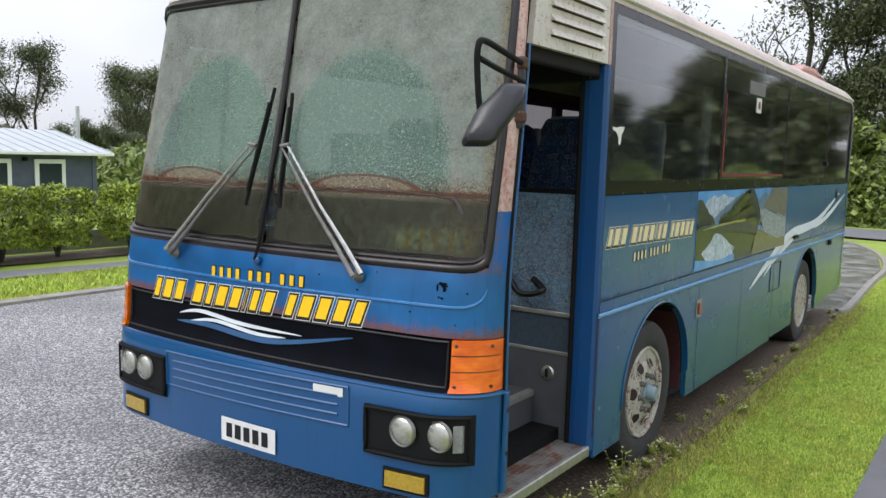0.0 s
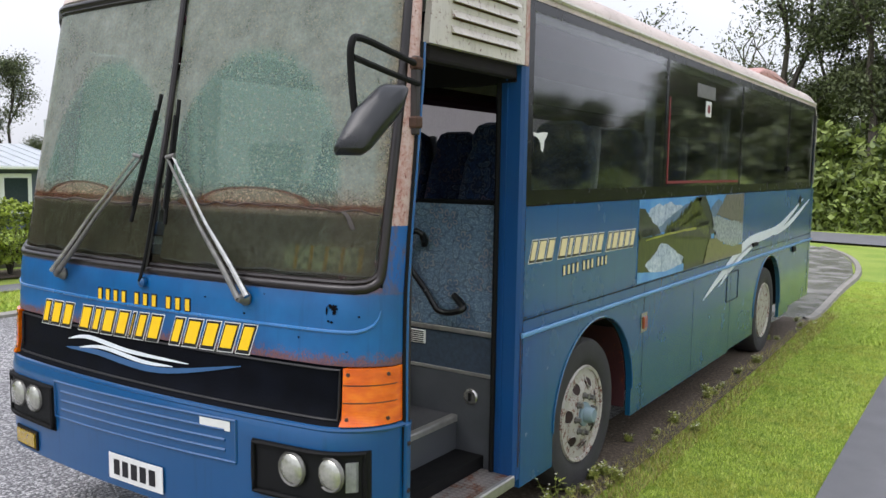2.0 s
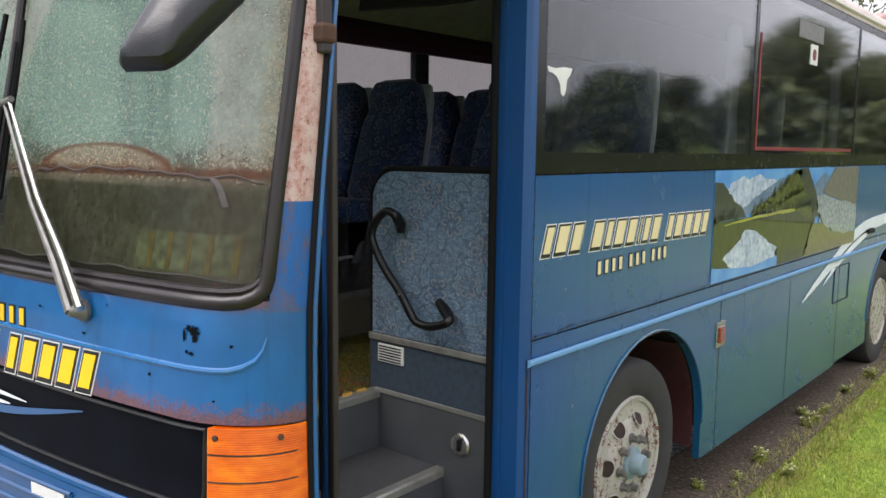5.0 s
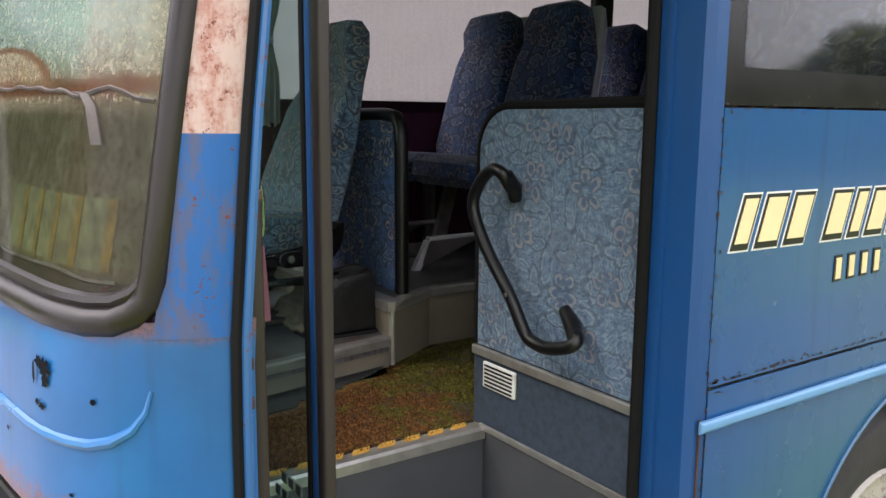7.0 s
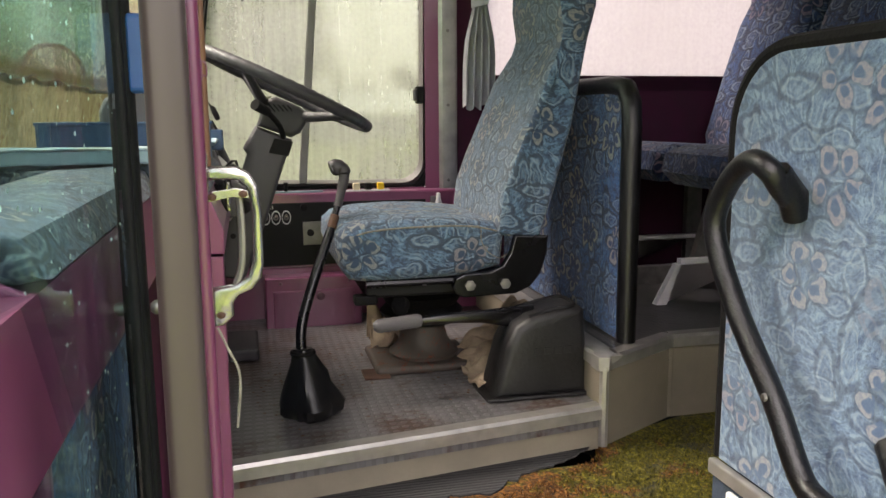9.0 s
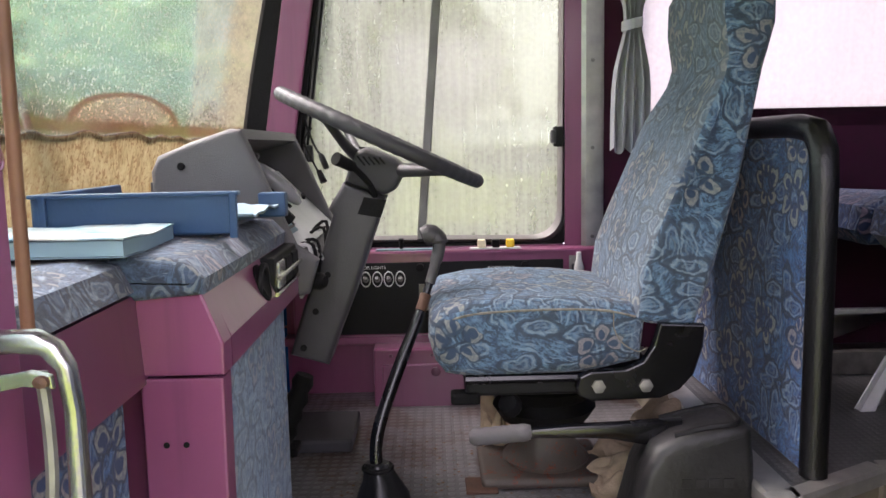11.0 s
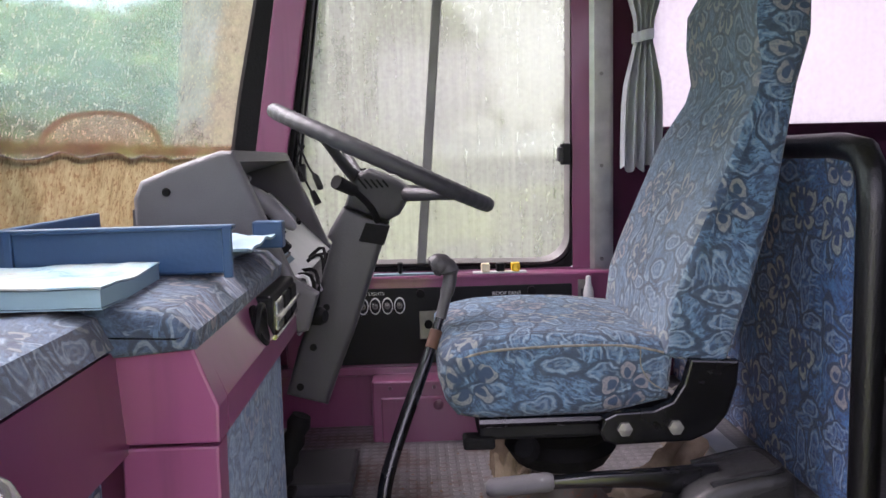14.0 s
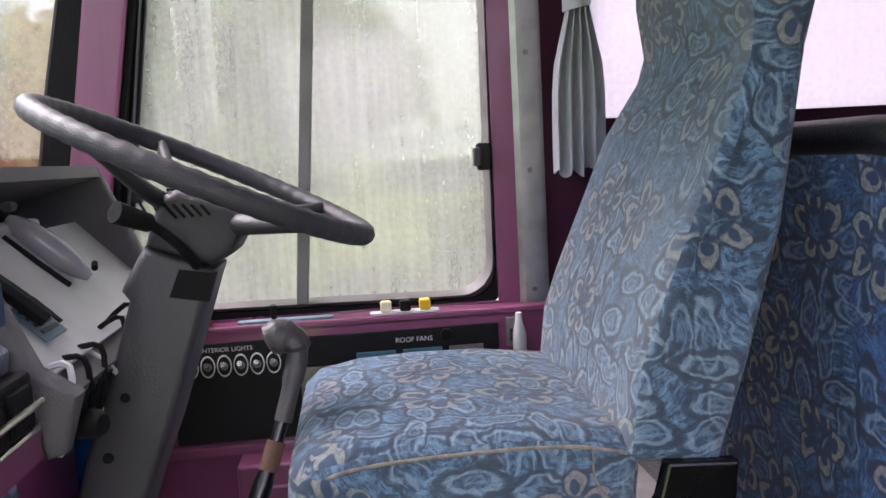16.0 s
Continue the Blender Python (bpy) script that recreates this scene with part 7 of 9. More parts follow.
# partition behind the driver
part_d = thing("driver_partition", "floral partition behind the driver's seat with a padded black edge", "partition")
part("cloth_panel", prism(B(), rounded(-1.18, -0.235, 1.075, 1.705, 0.05, False, True), "y", 1.555, 1.585, 0.004), CLOTH, part_d, "blue floral moquette")
part("padded_edge", tube(B(), [(-0.215, 1.57, 1.075), (-0.215, 1.57, 1.62), (-0.222, 1.57, 1.675), (-0.25, 1.57, 1.71), (-0.32, 1.57, 1.72), (-1.15, 1.57, 1.72)], 0.026, 10), BLACK_VINYL, part_d, "", True)
part("foot_bracket", box(B(), -0.9, -0.87, 1.9, 2.3, 1.07, 1.13), STEEL, part_d)


# ---- seats ----
def soft(bm, outline, x0, x1, bev, seg=3):
    return prism(bm, outline, "x", x0, x1, bev, seg)


driver = thing("driver_seat", "worn floral driver's seat with frayed piping and a black side bracket", "seat")
xa, xb = -0.85, -0.36
cush = soft(B(), [(0.87, 1.262), (0.856, 1.31), (0.86, 1.352), (0.885, 1.374), (0.95, 1.387), (1.05, 1.391), (1.16, 1.388), (1.27, 1.375), (1.3, 1.35), (1.29, 1.255), (1.18, 1.232), (0.95, 1.225), (0.89, 1.236)], xa, xb, 0.045, 4)
part("cushion", cush, CLOTH_SEAT, driver, "faded seat cushion", True)
part("piping", tube(B(), smooth_path([(xb - 0.01, 0.888, 1.346), (xb - 0.004, 0.95, 1.364), (xb - 0.003, 1.08, 1.37), (xb - 0.003, 1.2, 1.367), (xb - 0.004, 1.272, 1.352)], 5), [0.0024 + 0.0009 * noise.noise((k * 0.9, 3, 1)) for k in range(len(smooth_path([(0, 0, 0)] * 5, 5)))], 6), PIPING, driver, "frayed cream piping", True)
part("loose_thread", tube(B(), smooth_path([(xb + 0.003, 1.2, 1.366), (xb + 0.004, 1.225, 1.365), (xb + 0.003, 1.228, 1.33), (xb + 0.003, 1.245, 1.3), (xb + 0.003, 1.275, 1.282), (xb + 0.002, 1.295, 1.29)], 5), 0.0013, 5), PIPING, driver, "loose white thread", True)
back = soft(B(), [(1.272, 1.345), (1.285, 1.45), (1.31, 1.52), (1.365, 1.65), (1.405, 1.745), (1.452, 1.83), (1.462, 1.87), (1.45, 1.95), (1.452, 2.02), (1.475, 2.06), (1.53, 2.06), (1.562, 2.02), (1.562, 1.93), (1.538, 1.84), (1.48, 1.62), (1.432, 1.45), (1.392, 1.325), (1.3, 1.335)], xa, xb, 0.022, 4)
for v in back.verts:
    k = min(max((v.co.z - 1.78) / 0.06, 0), 1)
    mid = (xa + xb) / 2
    v.co.x = mid + (v.co.x - mid) * (1 - 0.16 * k - 0.05 * min(max((v.co.z - 1.5) / 0.3, 0), 1))
rest = part("backrest", back, CLOTH_SEAT, driver, "tall backrest in paler cloth on its front", True)
# Faces turned to the front take the paler cloth, the sides keep the first.
rest.data.materials.append(CLOTH_PALER)
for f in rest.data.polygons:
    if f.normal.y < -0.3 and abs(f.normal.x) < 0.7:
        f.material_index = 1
part("side_bracket", prism(B(), [(1.15, 1.212), (1.158, 1.234), (1.18, 1.244), (1.25, 1.247), (1.285, 1.262), (1.306, 1.295), (1.318, 1.34), (1.408, 1.335), (1.405, 1.29), (1.388, 1.235), (1.36, 1.203), (1.32, 1.186), (1.18, 1.183), (1.158, 1.192)], "x", xb - 0.012, xb + 0.012, 0.004), GLOSS_BLACK, driver, "black steel bracket")
part("wall_catch", box(B(), -1.15, -1.143, 1.272, 1.296, 1.305, 1.37, 0.003), STEEL, inner, "small bright metal catch")
part("catch_slot", box(B(), -1.144, -1.138, 1.279, 1.289, 1.318, 1.345, 0.002), DARK_GREY, inner)
for y in (1.195, 1.29):
    part("bracket_bolt", lathe(B(), [(0.014, 0), (0.014, 0.008), (0, 0.01)], (xb + 0.012, y, 1.215), (1, 0, 0), 6), STEEL, driver)
part("seat_frame", box(B(), xa + 0.03, xb - 0.03, 0.93, 1.33, 1.185, 1.235, 0.008), BLACK_PLASTIC, driver)
part("slide_rail", tube(B(), [(xb - 0.02, 0.93, 1.225), (xb - 0.02, 1.2, 1.225)], 0.01, 8), GLOSS_BLACK, driver, "", True)
part("slide_lever", box(B(), xb - 0.06, xb - 0.02, 0.9, 0.96, 1.17, 1.195, 0.006), BLACK, driver)
part("pedestal", lathe(B(), [(0.095, 0.97), (0.1, 0.985), (0.085, 1.0), (0.07, 1.02), (0.06, 1.06), (0.062, 1.1), (0.058, 1.12)], (-0.58, 1.12, 0), (0, 0, 1), 24), PEDESTAL, driver, "dirty pedestal foot", True)
part("pedestal_plate", box(B(), -0.7, -0.46, 0.965, 1.25, 0.95, 0.976, 0.012, 3), PEDESTAL, driver, "rust-edged base plate", True)
part("pedestal_bellows", lathe(B(), [(0.1, 0), (0.12, 0.03), (0.1, 0.05), (0.12, 0.08), (0.1, 0.1), (0.11, 0.12)], (-0.6, 1.12, 1.07), (0, 0, 1), 20), BLACK, driver, "", True)
part("height_knob", lathe(B(), [(0.02, 0), (0.026, 0.012), (0.02, 0.03), (0, 0.032)], (-0.42, 1.03, 1.15), (0.6, -0.4, 0.5), 14), BLACK, driver, "", True)

rag = thing("cloth_rag", "crumpled beige rag on the floor under the seat", "rag")
bm = B()
def rag_fold(u, v):
    """A rag slumped over itself, higher towards its back."""
    w = noise.noise((u * 3.2, v * 3.0, 1.7))
    z = 0.958 + 0.13 * v ** 1.5 + 0.03 * abs(noise.noise((u * 7, v * 4, 3))) + 0.022 * math.sin(u * 15 + 4 * w + v * 3) * (0.4 + v) + 0.02 * w
    return Vector((-0.64 + 0.34 * u + 0.04 * w, 1.2 + 0.21 * v + 0.035 * noise.noise((u * 5, v * 4, 7)), max(z, 0.958)))


slab(bm, rag_fold, span(0, 1, 44), span(0, 1, 36), (0, 0, -0.005))
part("rag_cloth", bm, RAG, rag, "", True)
rag2 = thing("cloth_rag", "crumpled beige rag beside the seat pedestal", "rag")
bm = B()
slab(bm, lambda u, v: Vector((-0.75 + 0.14 * u, 0.98 + 0.08 * v, 0.99 + 0.1 * abs(noise.noise((u * 3, v * 3, 9))) + 0.04 * math.sin(u * 9))), span(0, 1, 12), span(0, 1, 8), (0, 0, -0.006))
part("rag_cloth", bm, RAG, rag2, "", True)
tin = thing("rusty_tin", "small rust-brown tin lying behind the seat pedestal", "tin")
part("tin_body", lathe(B(), [(0.035, 0), (0.037, 0.01), (0.037, 0.09), (0.03, 0.1), (0, 0.1)], (-0.5, 1.36, 0.985), (0.3, 0.9, 0.1), 16), TERRACOTTA, tin, "", True)
lid = thing("rusty_plate", "rusty square floor plate", "plate")
part("plate", box(B(), -0.52, -0.44, 0.93, 1.0, 0.951, 0.958, 0.002), RUSTY_STEEL, lid)

# crumbs and flakes trodden into the driver's floor
r = random.Random(77)
bm = B()
for k in range(420):
    y = r.uniform(0.62, 1.42)
    x = r.choice((r.uniform(-0.95, -0.1), r.gauss(-0.55, 0.12)))
    if x > 0.0 - (y - 0.6) * 0.14 - 0.03 or x < -1.05:
        continue
    q = r.uniform(0.0015, 0.006)
    a = r.uniform(0, 6.28)
    pts = [Vector((x + q * math.cos(a + b) * r.uniform(0.6, 1.2), y + q * math.sin(a + b) * r.uniform(0.6, 1.2), 0.9505 + r.uniform(0, 0.002))) for b in (0, 1.6, 3.1, 4.7)]
    bm.faces.new([bm.verts.new(p) for p in pts])
crumbs = part("floor_crumbs", bm, CRUMB, None)
tagged(crumbs, "dry crumbs and rust flakes on the cab floor", "litter", "", "stuff")

# handbrake
brake = thing("handbrake", "black handbrake housing with a long lever and a grey grip", "handbrake")
o = [(1.215, 0.955), (1.228, 1.0), (1.25, 1.085), (1.275, 1.135), (1.315, 1.158), (1.4, 1.176), (1.44, 1.178), (1.452, 1.168), (1.458, 1.1), (1.462, 0.955)]
hs = prism(B(), o, "x", -0.335, -0.2, 0.02, 3)
part("housing", hs, DUSTY_BLACK, brake, "dusty black plastic cover", True)
part("housing_lip", tube(B(), smooth_path([(-0.318, 1.31, 1.156), (-0.318, 1.37, 1.17), (-0.318, 1.425, 1.178), (-0.27, 1.436, 1.178), (-0.218, 1.425, 1.178), (-0.218, 1.37, 1.17), (-0.218, 1.31, 1.156)], 4), 0.006, 6), BLACK_PLASTIC, brake, "raised rim round the lever slot", True)
part("housing_flange", box(B(), -0.35, -0.19, 1.195, 1.465, 0.95, 0.96, 0.004), DUSTY_BLACK, brake)
for y in (1.318, 1.344, 1.37, 1.396):
    part("raised_bar", box(B(), -0.2, -0.1975, y, y + 0.02, 1.062, 1.08, 0.001), DUSTY_BLACK, brake)
part("lever", prism(B(), [(1.03, 1.158), (1.12, 1.164), (1.22, 1.166), (1.34, 1.172), (1.34, 1.118), (1.27, 1.122), (1.2, 1.136), (1.12, 1.14), (1.03, 1.14)], "x", -0.284, -0.26, 0.005, 2), GLOSS_BLACK, brake, "pressed black steel lever", True)
part("grip", tube(B(), [(-0.272, 1.05 - 0.0085 * k, 1.151 - 0.0006 * k) for k in range(15)], [0.013] + [0.0165 + 0.0012 * (k % 2) for k in range(13)] + [0.009], 12), GREY_PLASTIC, brake, "worn grey grip", True)

# gear lever
gear = thing("gear_lever", "long black gear lever with a grey knob and a leather gaiter", "gear lever")
bm = B()
rings = []
for k, (r, z, dx, dy) in enumerate(((0.058, 0.953, 0.005, 0), (0.066, 0.962, 0.005, 0), (0.07, 0.982, 0.004, 0), (0.062, 1.005, 0.002, -0.001), (0.05, 1.03, 0.0, -0.004), (0.043, 1.055, 0.0, -0.007), (0.031, 1.08, 0, -0.011), (0.024, 1.1, -0.002, -0.015), (0.02, 1.112, -0.003, -0.016))):
    rings.append([bm.verts.new((-0.235 + dx + r * (1 + 0.1 * math.cos(4 * a) + 0.16 * noise.noise((3 * math.cos(a), 3 * math.sin(a), z * 22))) * math.cos(a), 0.772 + dy + r * (1 + 0.1 * math.cos(4 * a) + 0.16 * noise.noise((3 * math.cos(a), 3 * math.sin(a), z * 22))) * math.sin(a), z)) for a in span(0, 2 * math.pi, 32)[:-1]])
for A, C in zip(rings, rings[1:]):
    for j in range(32):
        bm.faces.new((A[j], A[(j + 1) % 32], C[(j + 1) % 32], C[j]))
bm.faces.new(rings[-1])
bm.faces.new(rings[0][::-1])
part("gaiter", bm, LEATHER, gear, "sagging black leather gaiter", True)
part("gaiter_tie", tube(B(), [(-0.237 + 0.026 * math.cos(a), 0.757 + 0.026 * math.sin(a), 1.102) for a in span(0, 2 * math.pi, 14)[:-1]], 0.005, 6, closed=True), BLACK, gear, "", True)
part("shaft", tube(B(), smooth_path([(-0.235, 0.755, 1.08), (-0.25, 0.757, 1.16), (-0.29, 0.791, 1.258), (-0.34, 0.838, 1.367), (-0.366, 0.862, 1.431)], 5), [0.0125] * 13 + [0.0115] * 3 + [0.0085] * 5, 10), GLOSS_BLACK, gear, "", True)
part("sleeve", tube(B(), [(-0.345, 0.843, 1.378), (-0.357, 0.854, 1.408)], 0.0112, 10), RUSTY_STEEL, gear, "", True)
part("knob", tube(B(), smooth_path([(-0.366, 0.862, 1.428), (-0.376, 0.873, 1.465), (-0.386, 0.882, 1.498), (-0.389, 0.878, 1.517), (-0.389, 0.862, 1.523), (-0.389, 0.848, 1.519)], 4), [0.0105] * 5 + [0.013] * 5 + [0.0185] * 4 + [0.0215] * 4 + [0.019] * 2 + [0.01], 12), KNOB_GREY, gear, "worn grey knob", True)

# loose lead beside the window
lead = thing("hanging_cable", "black cable with a plug hanging beside the driver's window", "cable")
part("cable", tube(B(), smooth_path([(-1.216, 0.494, 1.822), (-1.2, 0.497, 1.805), (-1.185, 0.508, 1.76), (-1.172, 0.53, 1.705), (-1.162, 0.548, 1.678)], 5), 0.0032, 6), BLACK, lead, "", True)
part("plug", tube(B(), [(-1.163, 0.546, 1.682), (-1.16, 0.551, 1.674), (-1.155, 0.563, 1.645), (-1.154, 0.565, 1.64)], [0.006, 0.009, 0.009, 0.007], 8), BLACK_PLASTIC, lead, "", True)

# steering wheel and column
steer = thing("steering_wheel", "grey plastic steering wheel on a tilted column with stalks", "steering wheel")
C0 = Vector((-0.62, 0.757, 1.72))
e1, e2 = Vector((1, 0, 0)), Vector((0, 0.905, -0.425)).normalized()
en = e1.cross(e2).normalized()
if en.z < 0:
    en = -en
rim_pts = [C0 + (e1 * math.cos(a) + e2 * math.sin(a)) * 0.238 for a in span(0, 2 * math.pi, 216)[:-1]]
part("rim", tube(B(), rim_pts, [0.0153 + 0.0007 * math.cos(k * math.pi / 2) for k in range(216)], 10, closed=True), DARK_GREY, steer, "grey grooved rim", True)
hubc = C0 - en * 0.06
for s, along, r0 in ((-1, 0.72, 0.02), (1, 0.72, 0.02), (-1, -0.5, 0.016), (1, -0.5, 0.016)):
    end = C0 + (e1 * s * math.sqrt(1 - along * along) + e2 * along) * 0.232
    part("spoke", tube(B(), smooth_path([hubc + e2 * along * 0.05 + e1 * s * 0.03, hubc.lerp(end, 0.5) - en * 0.012, end], 4), [r0, r0 * 0.9, r0 * 0.8, r0 * 0.75, r0 * 0.7, r0 * 0.65, r0 * 0.6, r0 * 0.6, r0 * 0.6][:len(smooth_path([hubc, hubc.lerp(end, 0.5), end], 4))], 10), DARK_GREY, steer, "", True)
part("hub_pad", prism(B(), [(0.68, 1.625), (0.69, 1.655), (0.706, 1.69), (0.73, 1.7), (0.79, 1.674), (0.818, 1.652), (0.79, 1.606), (0.765, 1.594)], "x", -0.69, -0.54, 0.014, 3), DARK_GREY, steer, "", True)
for k in range(5):
    d = Vector((0, 0.62, -0.78))
    a = Vector((-0.5395, 0.708 + 0.012 * k, 1.684 - 0.001 * k))
    part("hub_groove", tube(B(), [a + d * 0.004, a + d * (0.03 - 0.002 * k)], 0.0022, 6), BLACK, steer)
    part("hub_groove", tube(B(), [Vector((-0.685 + 0.0, 0.716 + 0.012 * k, 1.6985 - 0.0052 * k)), Vector((-0.548, 0.716 + 0.012 * k, 1.6985 - 0.0052 * k))], 0.0022, 6), BLACK, steer)
top = Vector((-0.61, 0.725, 1.61))
bottom = Vector((-0.6, 0.575, 1.2))
ax = (top - bottom).normalized()
bm = prism(B(), [(0.677, 1.625), (0.648, 1.578), (0.642, 1.566), (0.651, 1.552), (0.62, 1.459), (0.575, 1.338), (0.545, 1.24), (0.63, 1.215), (0.652, 1.275), (0.692, 1.373), (0.759, 1.563), (0.768, 1.588)], "x", -0.672, -0.548, 0.012, 3)
part("column_shroud", bm, COLUMN_GREY, steer, "grey column cover", True)
part("cover_recess", prism(B(), [(0.706, 1.555), (0.757, 1.545), (0.77, 1.583), (0.722, 1.592)], "x", -0.56, -0.5465), BLACK, steer)
for k in range(4):
    c = bottom.lerp(top, 0.14 + 0.2 * k) + Vector((0.055, -0.02, 0))
    part("cover_screw", lathe(B(), [(0.008, 0), (0.007, 0.003), (0, 0.003)], c, (1, 0, 0), 10), BLACK, steer)
c = Vector((-0.6, 0.715, 1.625))
part("stalk", tube(B(), smooth_path([c + Vector((0.05, 0.03, -0.03)), c + Vector((0.09, 0.02, 0.0)), c + Vector((0.12, -0.01, 0.035)), c + Vector((0.15, -0.035, 0.05))], 4), 0.007, 8), BLACK, steer, "", True)
part("stalk_grip", tube(B(), [c + Vector((0.12, -0.01, 0.035)), c + Vector((0.155, -0.04, 0.053))], [0.012, 0.014], 10), BLACK, steer, "", True)
part("column_bellows", lathe(B(), [(0.022, 0.0)] + [(0.026 if k % 2 else 0.02, 0.02 * k) for k in range(1, 11)], bottom - ax * 0.22, ax, 16), BLACK, steer, "", True)
part("lower_shaft", tube(B(), [bottom - ax * 0.2, bottom - ax * 0.42], 0.02, 10), STEEL, steer, "", True)

# pedals
ped = thing("pedal_step", "black rubber foot step by the pedals", "step")
part("step_block", box(B(), -0.93, -0.7, 0.48, 0.66, 0.95, 0.985, 0.008), DARK_GREY, ped)
pedal = thing("brake_pedal", "black rubber-faced floor pedal on a steel arm", "pedal")
part("pedal_pad", box(B(), -0.62, -0.55, 0.46, 0.55, 1.0, 1.02, 0.006), BLACK, pedal)
part("pedal_arm", tube(B(), [(-0.585, 0.5, 1.0), (-0.585, 0.38, 0.96)], 0.01, 8), STEEL, pedal, "", True)

# dashboard
dash = thing("dashboard", "mauve dashboard with a floral padded top", "dashboard")
part("dash_pad", soft(B(), [(0.2, 1.5), (0.18, 1.55), (0.25, 1.569), (0.5, 1.574), (0.565, 1.566), (0.588, 1.543), (0.585, 1.522), (0.5, 1.515)], -0.34, 0.245, 0.018, 3), CLOTH_DASH, dash, "worn padded top in floral cloth", True)
part("dash_pad", soft(B(), [(0.35, 1.5), (0.33, 1.545), (0.36, 1.568), (0.45, 1.573), (0.49, 1.562), (0.506, 1.53), (0.4, 1.515)], 0.225, 1.0, 0.018, 3), CLOTH_DASH, dash, "", True)
part("corner_face", prism(B(), [(0.5, 1.42), (0.606, 1.42), (0.607, 1.46), (0.583, 1.524), (0.5, 1.524)], "x", 0.19, 0.232, 0.003), PURPLE, dash)
part("corner_face", prism(B(), [(0.5, 0.95), (0.6, 0.95), (0.604, 1.416), (0.5, 1.416)], "x", 0.19, 0.23, 0.003), PURPLE, dash)
part("front_band", prism(B(), [(0.58, 1.524), (0.606, 1.46), (0.606, 1.42), (0.56, 1.41), (0.55, 1.524)], "x", -0.34, 0.19, 0.003), PURPLE, dash)
part("door_band", prism(B(), [(0.501, 1.524), (0.508, 1.41), (0.45, 1.41), (0.45, 1.524)], "x", 0.222, 1.15, 0.002), PURPLE_DARK, dash)
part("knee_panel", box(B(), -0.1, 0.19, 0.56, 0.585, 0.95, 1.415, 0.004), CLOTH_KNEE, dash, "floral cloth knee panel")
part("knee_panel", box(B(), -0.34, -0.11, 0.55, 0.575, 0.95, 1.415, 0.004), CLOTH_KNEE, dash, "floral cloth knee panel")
part("door_side_panel", box(B(), 0.235, 1.15, 0.455, 0.48, 0.36, 1.41, 0.004), CLOTH, dash, "floral cloth panel by the door")
part("dash_end", prism(B(), [(0.3, 0.36), (0.48, 0.36), (0.5, 1.41), (0.495, 1.524), (0.44, 1.55), (0.3, 1.52)], "x", 1.0, 1.012, 0.003), PURPLE, dash, "mauve end panel of the dashboard")
part("dash_core", prism(B(), [(0.3, 0.95), (0.545, 0.95), (0.55, 1.5), (0.3, 1.5)], "x", -0.34, 0.19), PURPLE_DARK, dash)
for y, z in ((0.528, 1.33), (0.553, 1.33), (0.53, 1.17), (0.55, 1.17)):
    part("face_hole", lathe(B(), [(0.004, 0), (0.004, 0.001), (0, 0.001)], (0.23, y, z), (1, 0, 0), 8), BLACK, dash)
part("dash_vent", lathe(B(), [(0.03, 0), (0.031, 0.006), (0.026, 0.009), (0.024, 0.008), (0.0, 0.006)], (-0.06, 0.592, 1.486), (0, 1, 0.35), 20), BLACK, dash, "round black vent", True)
part("dash_switch", box(B(), -0.33, -0.11, 0.58, 0.606, 1.455, 1.52, 0.005), BLACK_PLASTIC, dash, "black rocker switch unit")
for k in range(3):
    part("rocker", box(B(), -0.315 + 0.068 * k, -0.26 + 0.068 * k, 0.603, 0.612, 1.464, 1.51, 0.003), CHROME if k == 2 else BLACK, dash)
for z, y in ((1.516, 0.6), (1.486, 0.614), (1.458, 0.608)):
    part("ashtray_rim", tube(B(), [(-0.328, y, z), (-0.112, y, z)], 0.004, 8), CHROME, dash, "worn chrome rim", True)
part("vent_ring", tube(B(), [(-0.06 + 0.029 * math.cos(a), 0.598 + 0.001 * math.sin(a), 1.486 + 0.03 * math.sin(a)) for a in span(0, 2 * math.pi, 20)[:-1]], 0.005, 6, closed=True), BLACK_PLASTIC, dash, "", True)
part("cowl", slab(B(), lambda x, v: Vector((x, front_y(x, 1.46) + 0.05 + max(0.03, min(0.23, 0.43 - 0.05 - front_y(x, 1.46))) * v, 1.44 + 0.07 * v)), span(-1.18, 1.18, 16), span(0, 1, 3), (0, 0, -0.02)), DARK_GREY, inner, "", True)

binn = thing("instrument_binnacle", "grey instrument hood, its dials missing and wires loose", "instrument hood")
side = [(0.335, 1.52), (0.33, 1.66), (0.344, 1.69), (0.407, 1.715), (0.485, 1.74), (0.506, 1.738), (0.602, 1.512), (0.645, 1.482), (0.624, 1.415), (0.604, 1.41), (0.585, 1.47), (0.54, 1.51)]
for x0, x1 in ((-0.385, -0.345), (-0.98, -0.95)):
    part("hood_side", prism(B(), side, "x", x0, x1, 0.012, 3), GREY_PLASTIC, binn, "", True)
bm = B()
tp = [(0.33, 1.6), (0.332, 1.662), (0.35, 1.692), (0.41, 1.716), (0.504, 1.74)]
slab(bm, lambda k, x: Vector((x, tp[k][0], tp[k][1])), range(5), [-0.36, -0.965], (0, 0.008, -0.02))
part("hood_top", bm, GREY_PLASTIC, binn, "", True)
part("hood_back", box(B(), -0.97, -0.36, 0.325, 0.34, 1.5, 1.64), GREY_PLASTIC, binn)
bm = B()
prism(bm, [(0.452, 1.63), (0.462, 1.642), (0.604, 1.497), (0.594, 1.487)], "x", -0.95, -0.385)
part("instrument_tray", bm, LIGHT_GREY, binn, "bare pale instrument carrier")
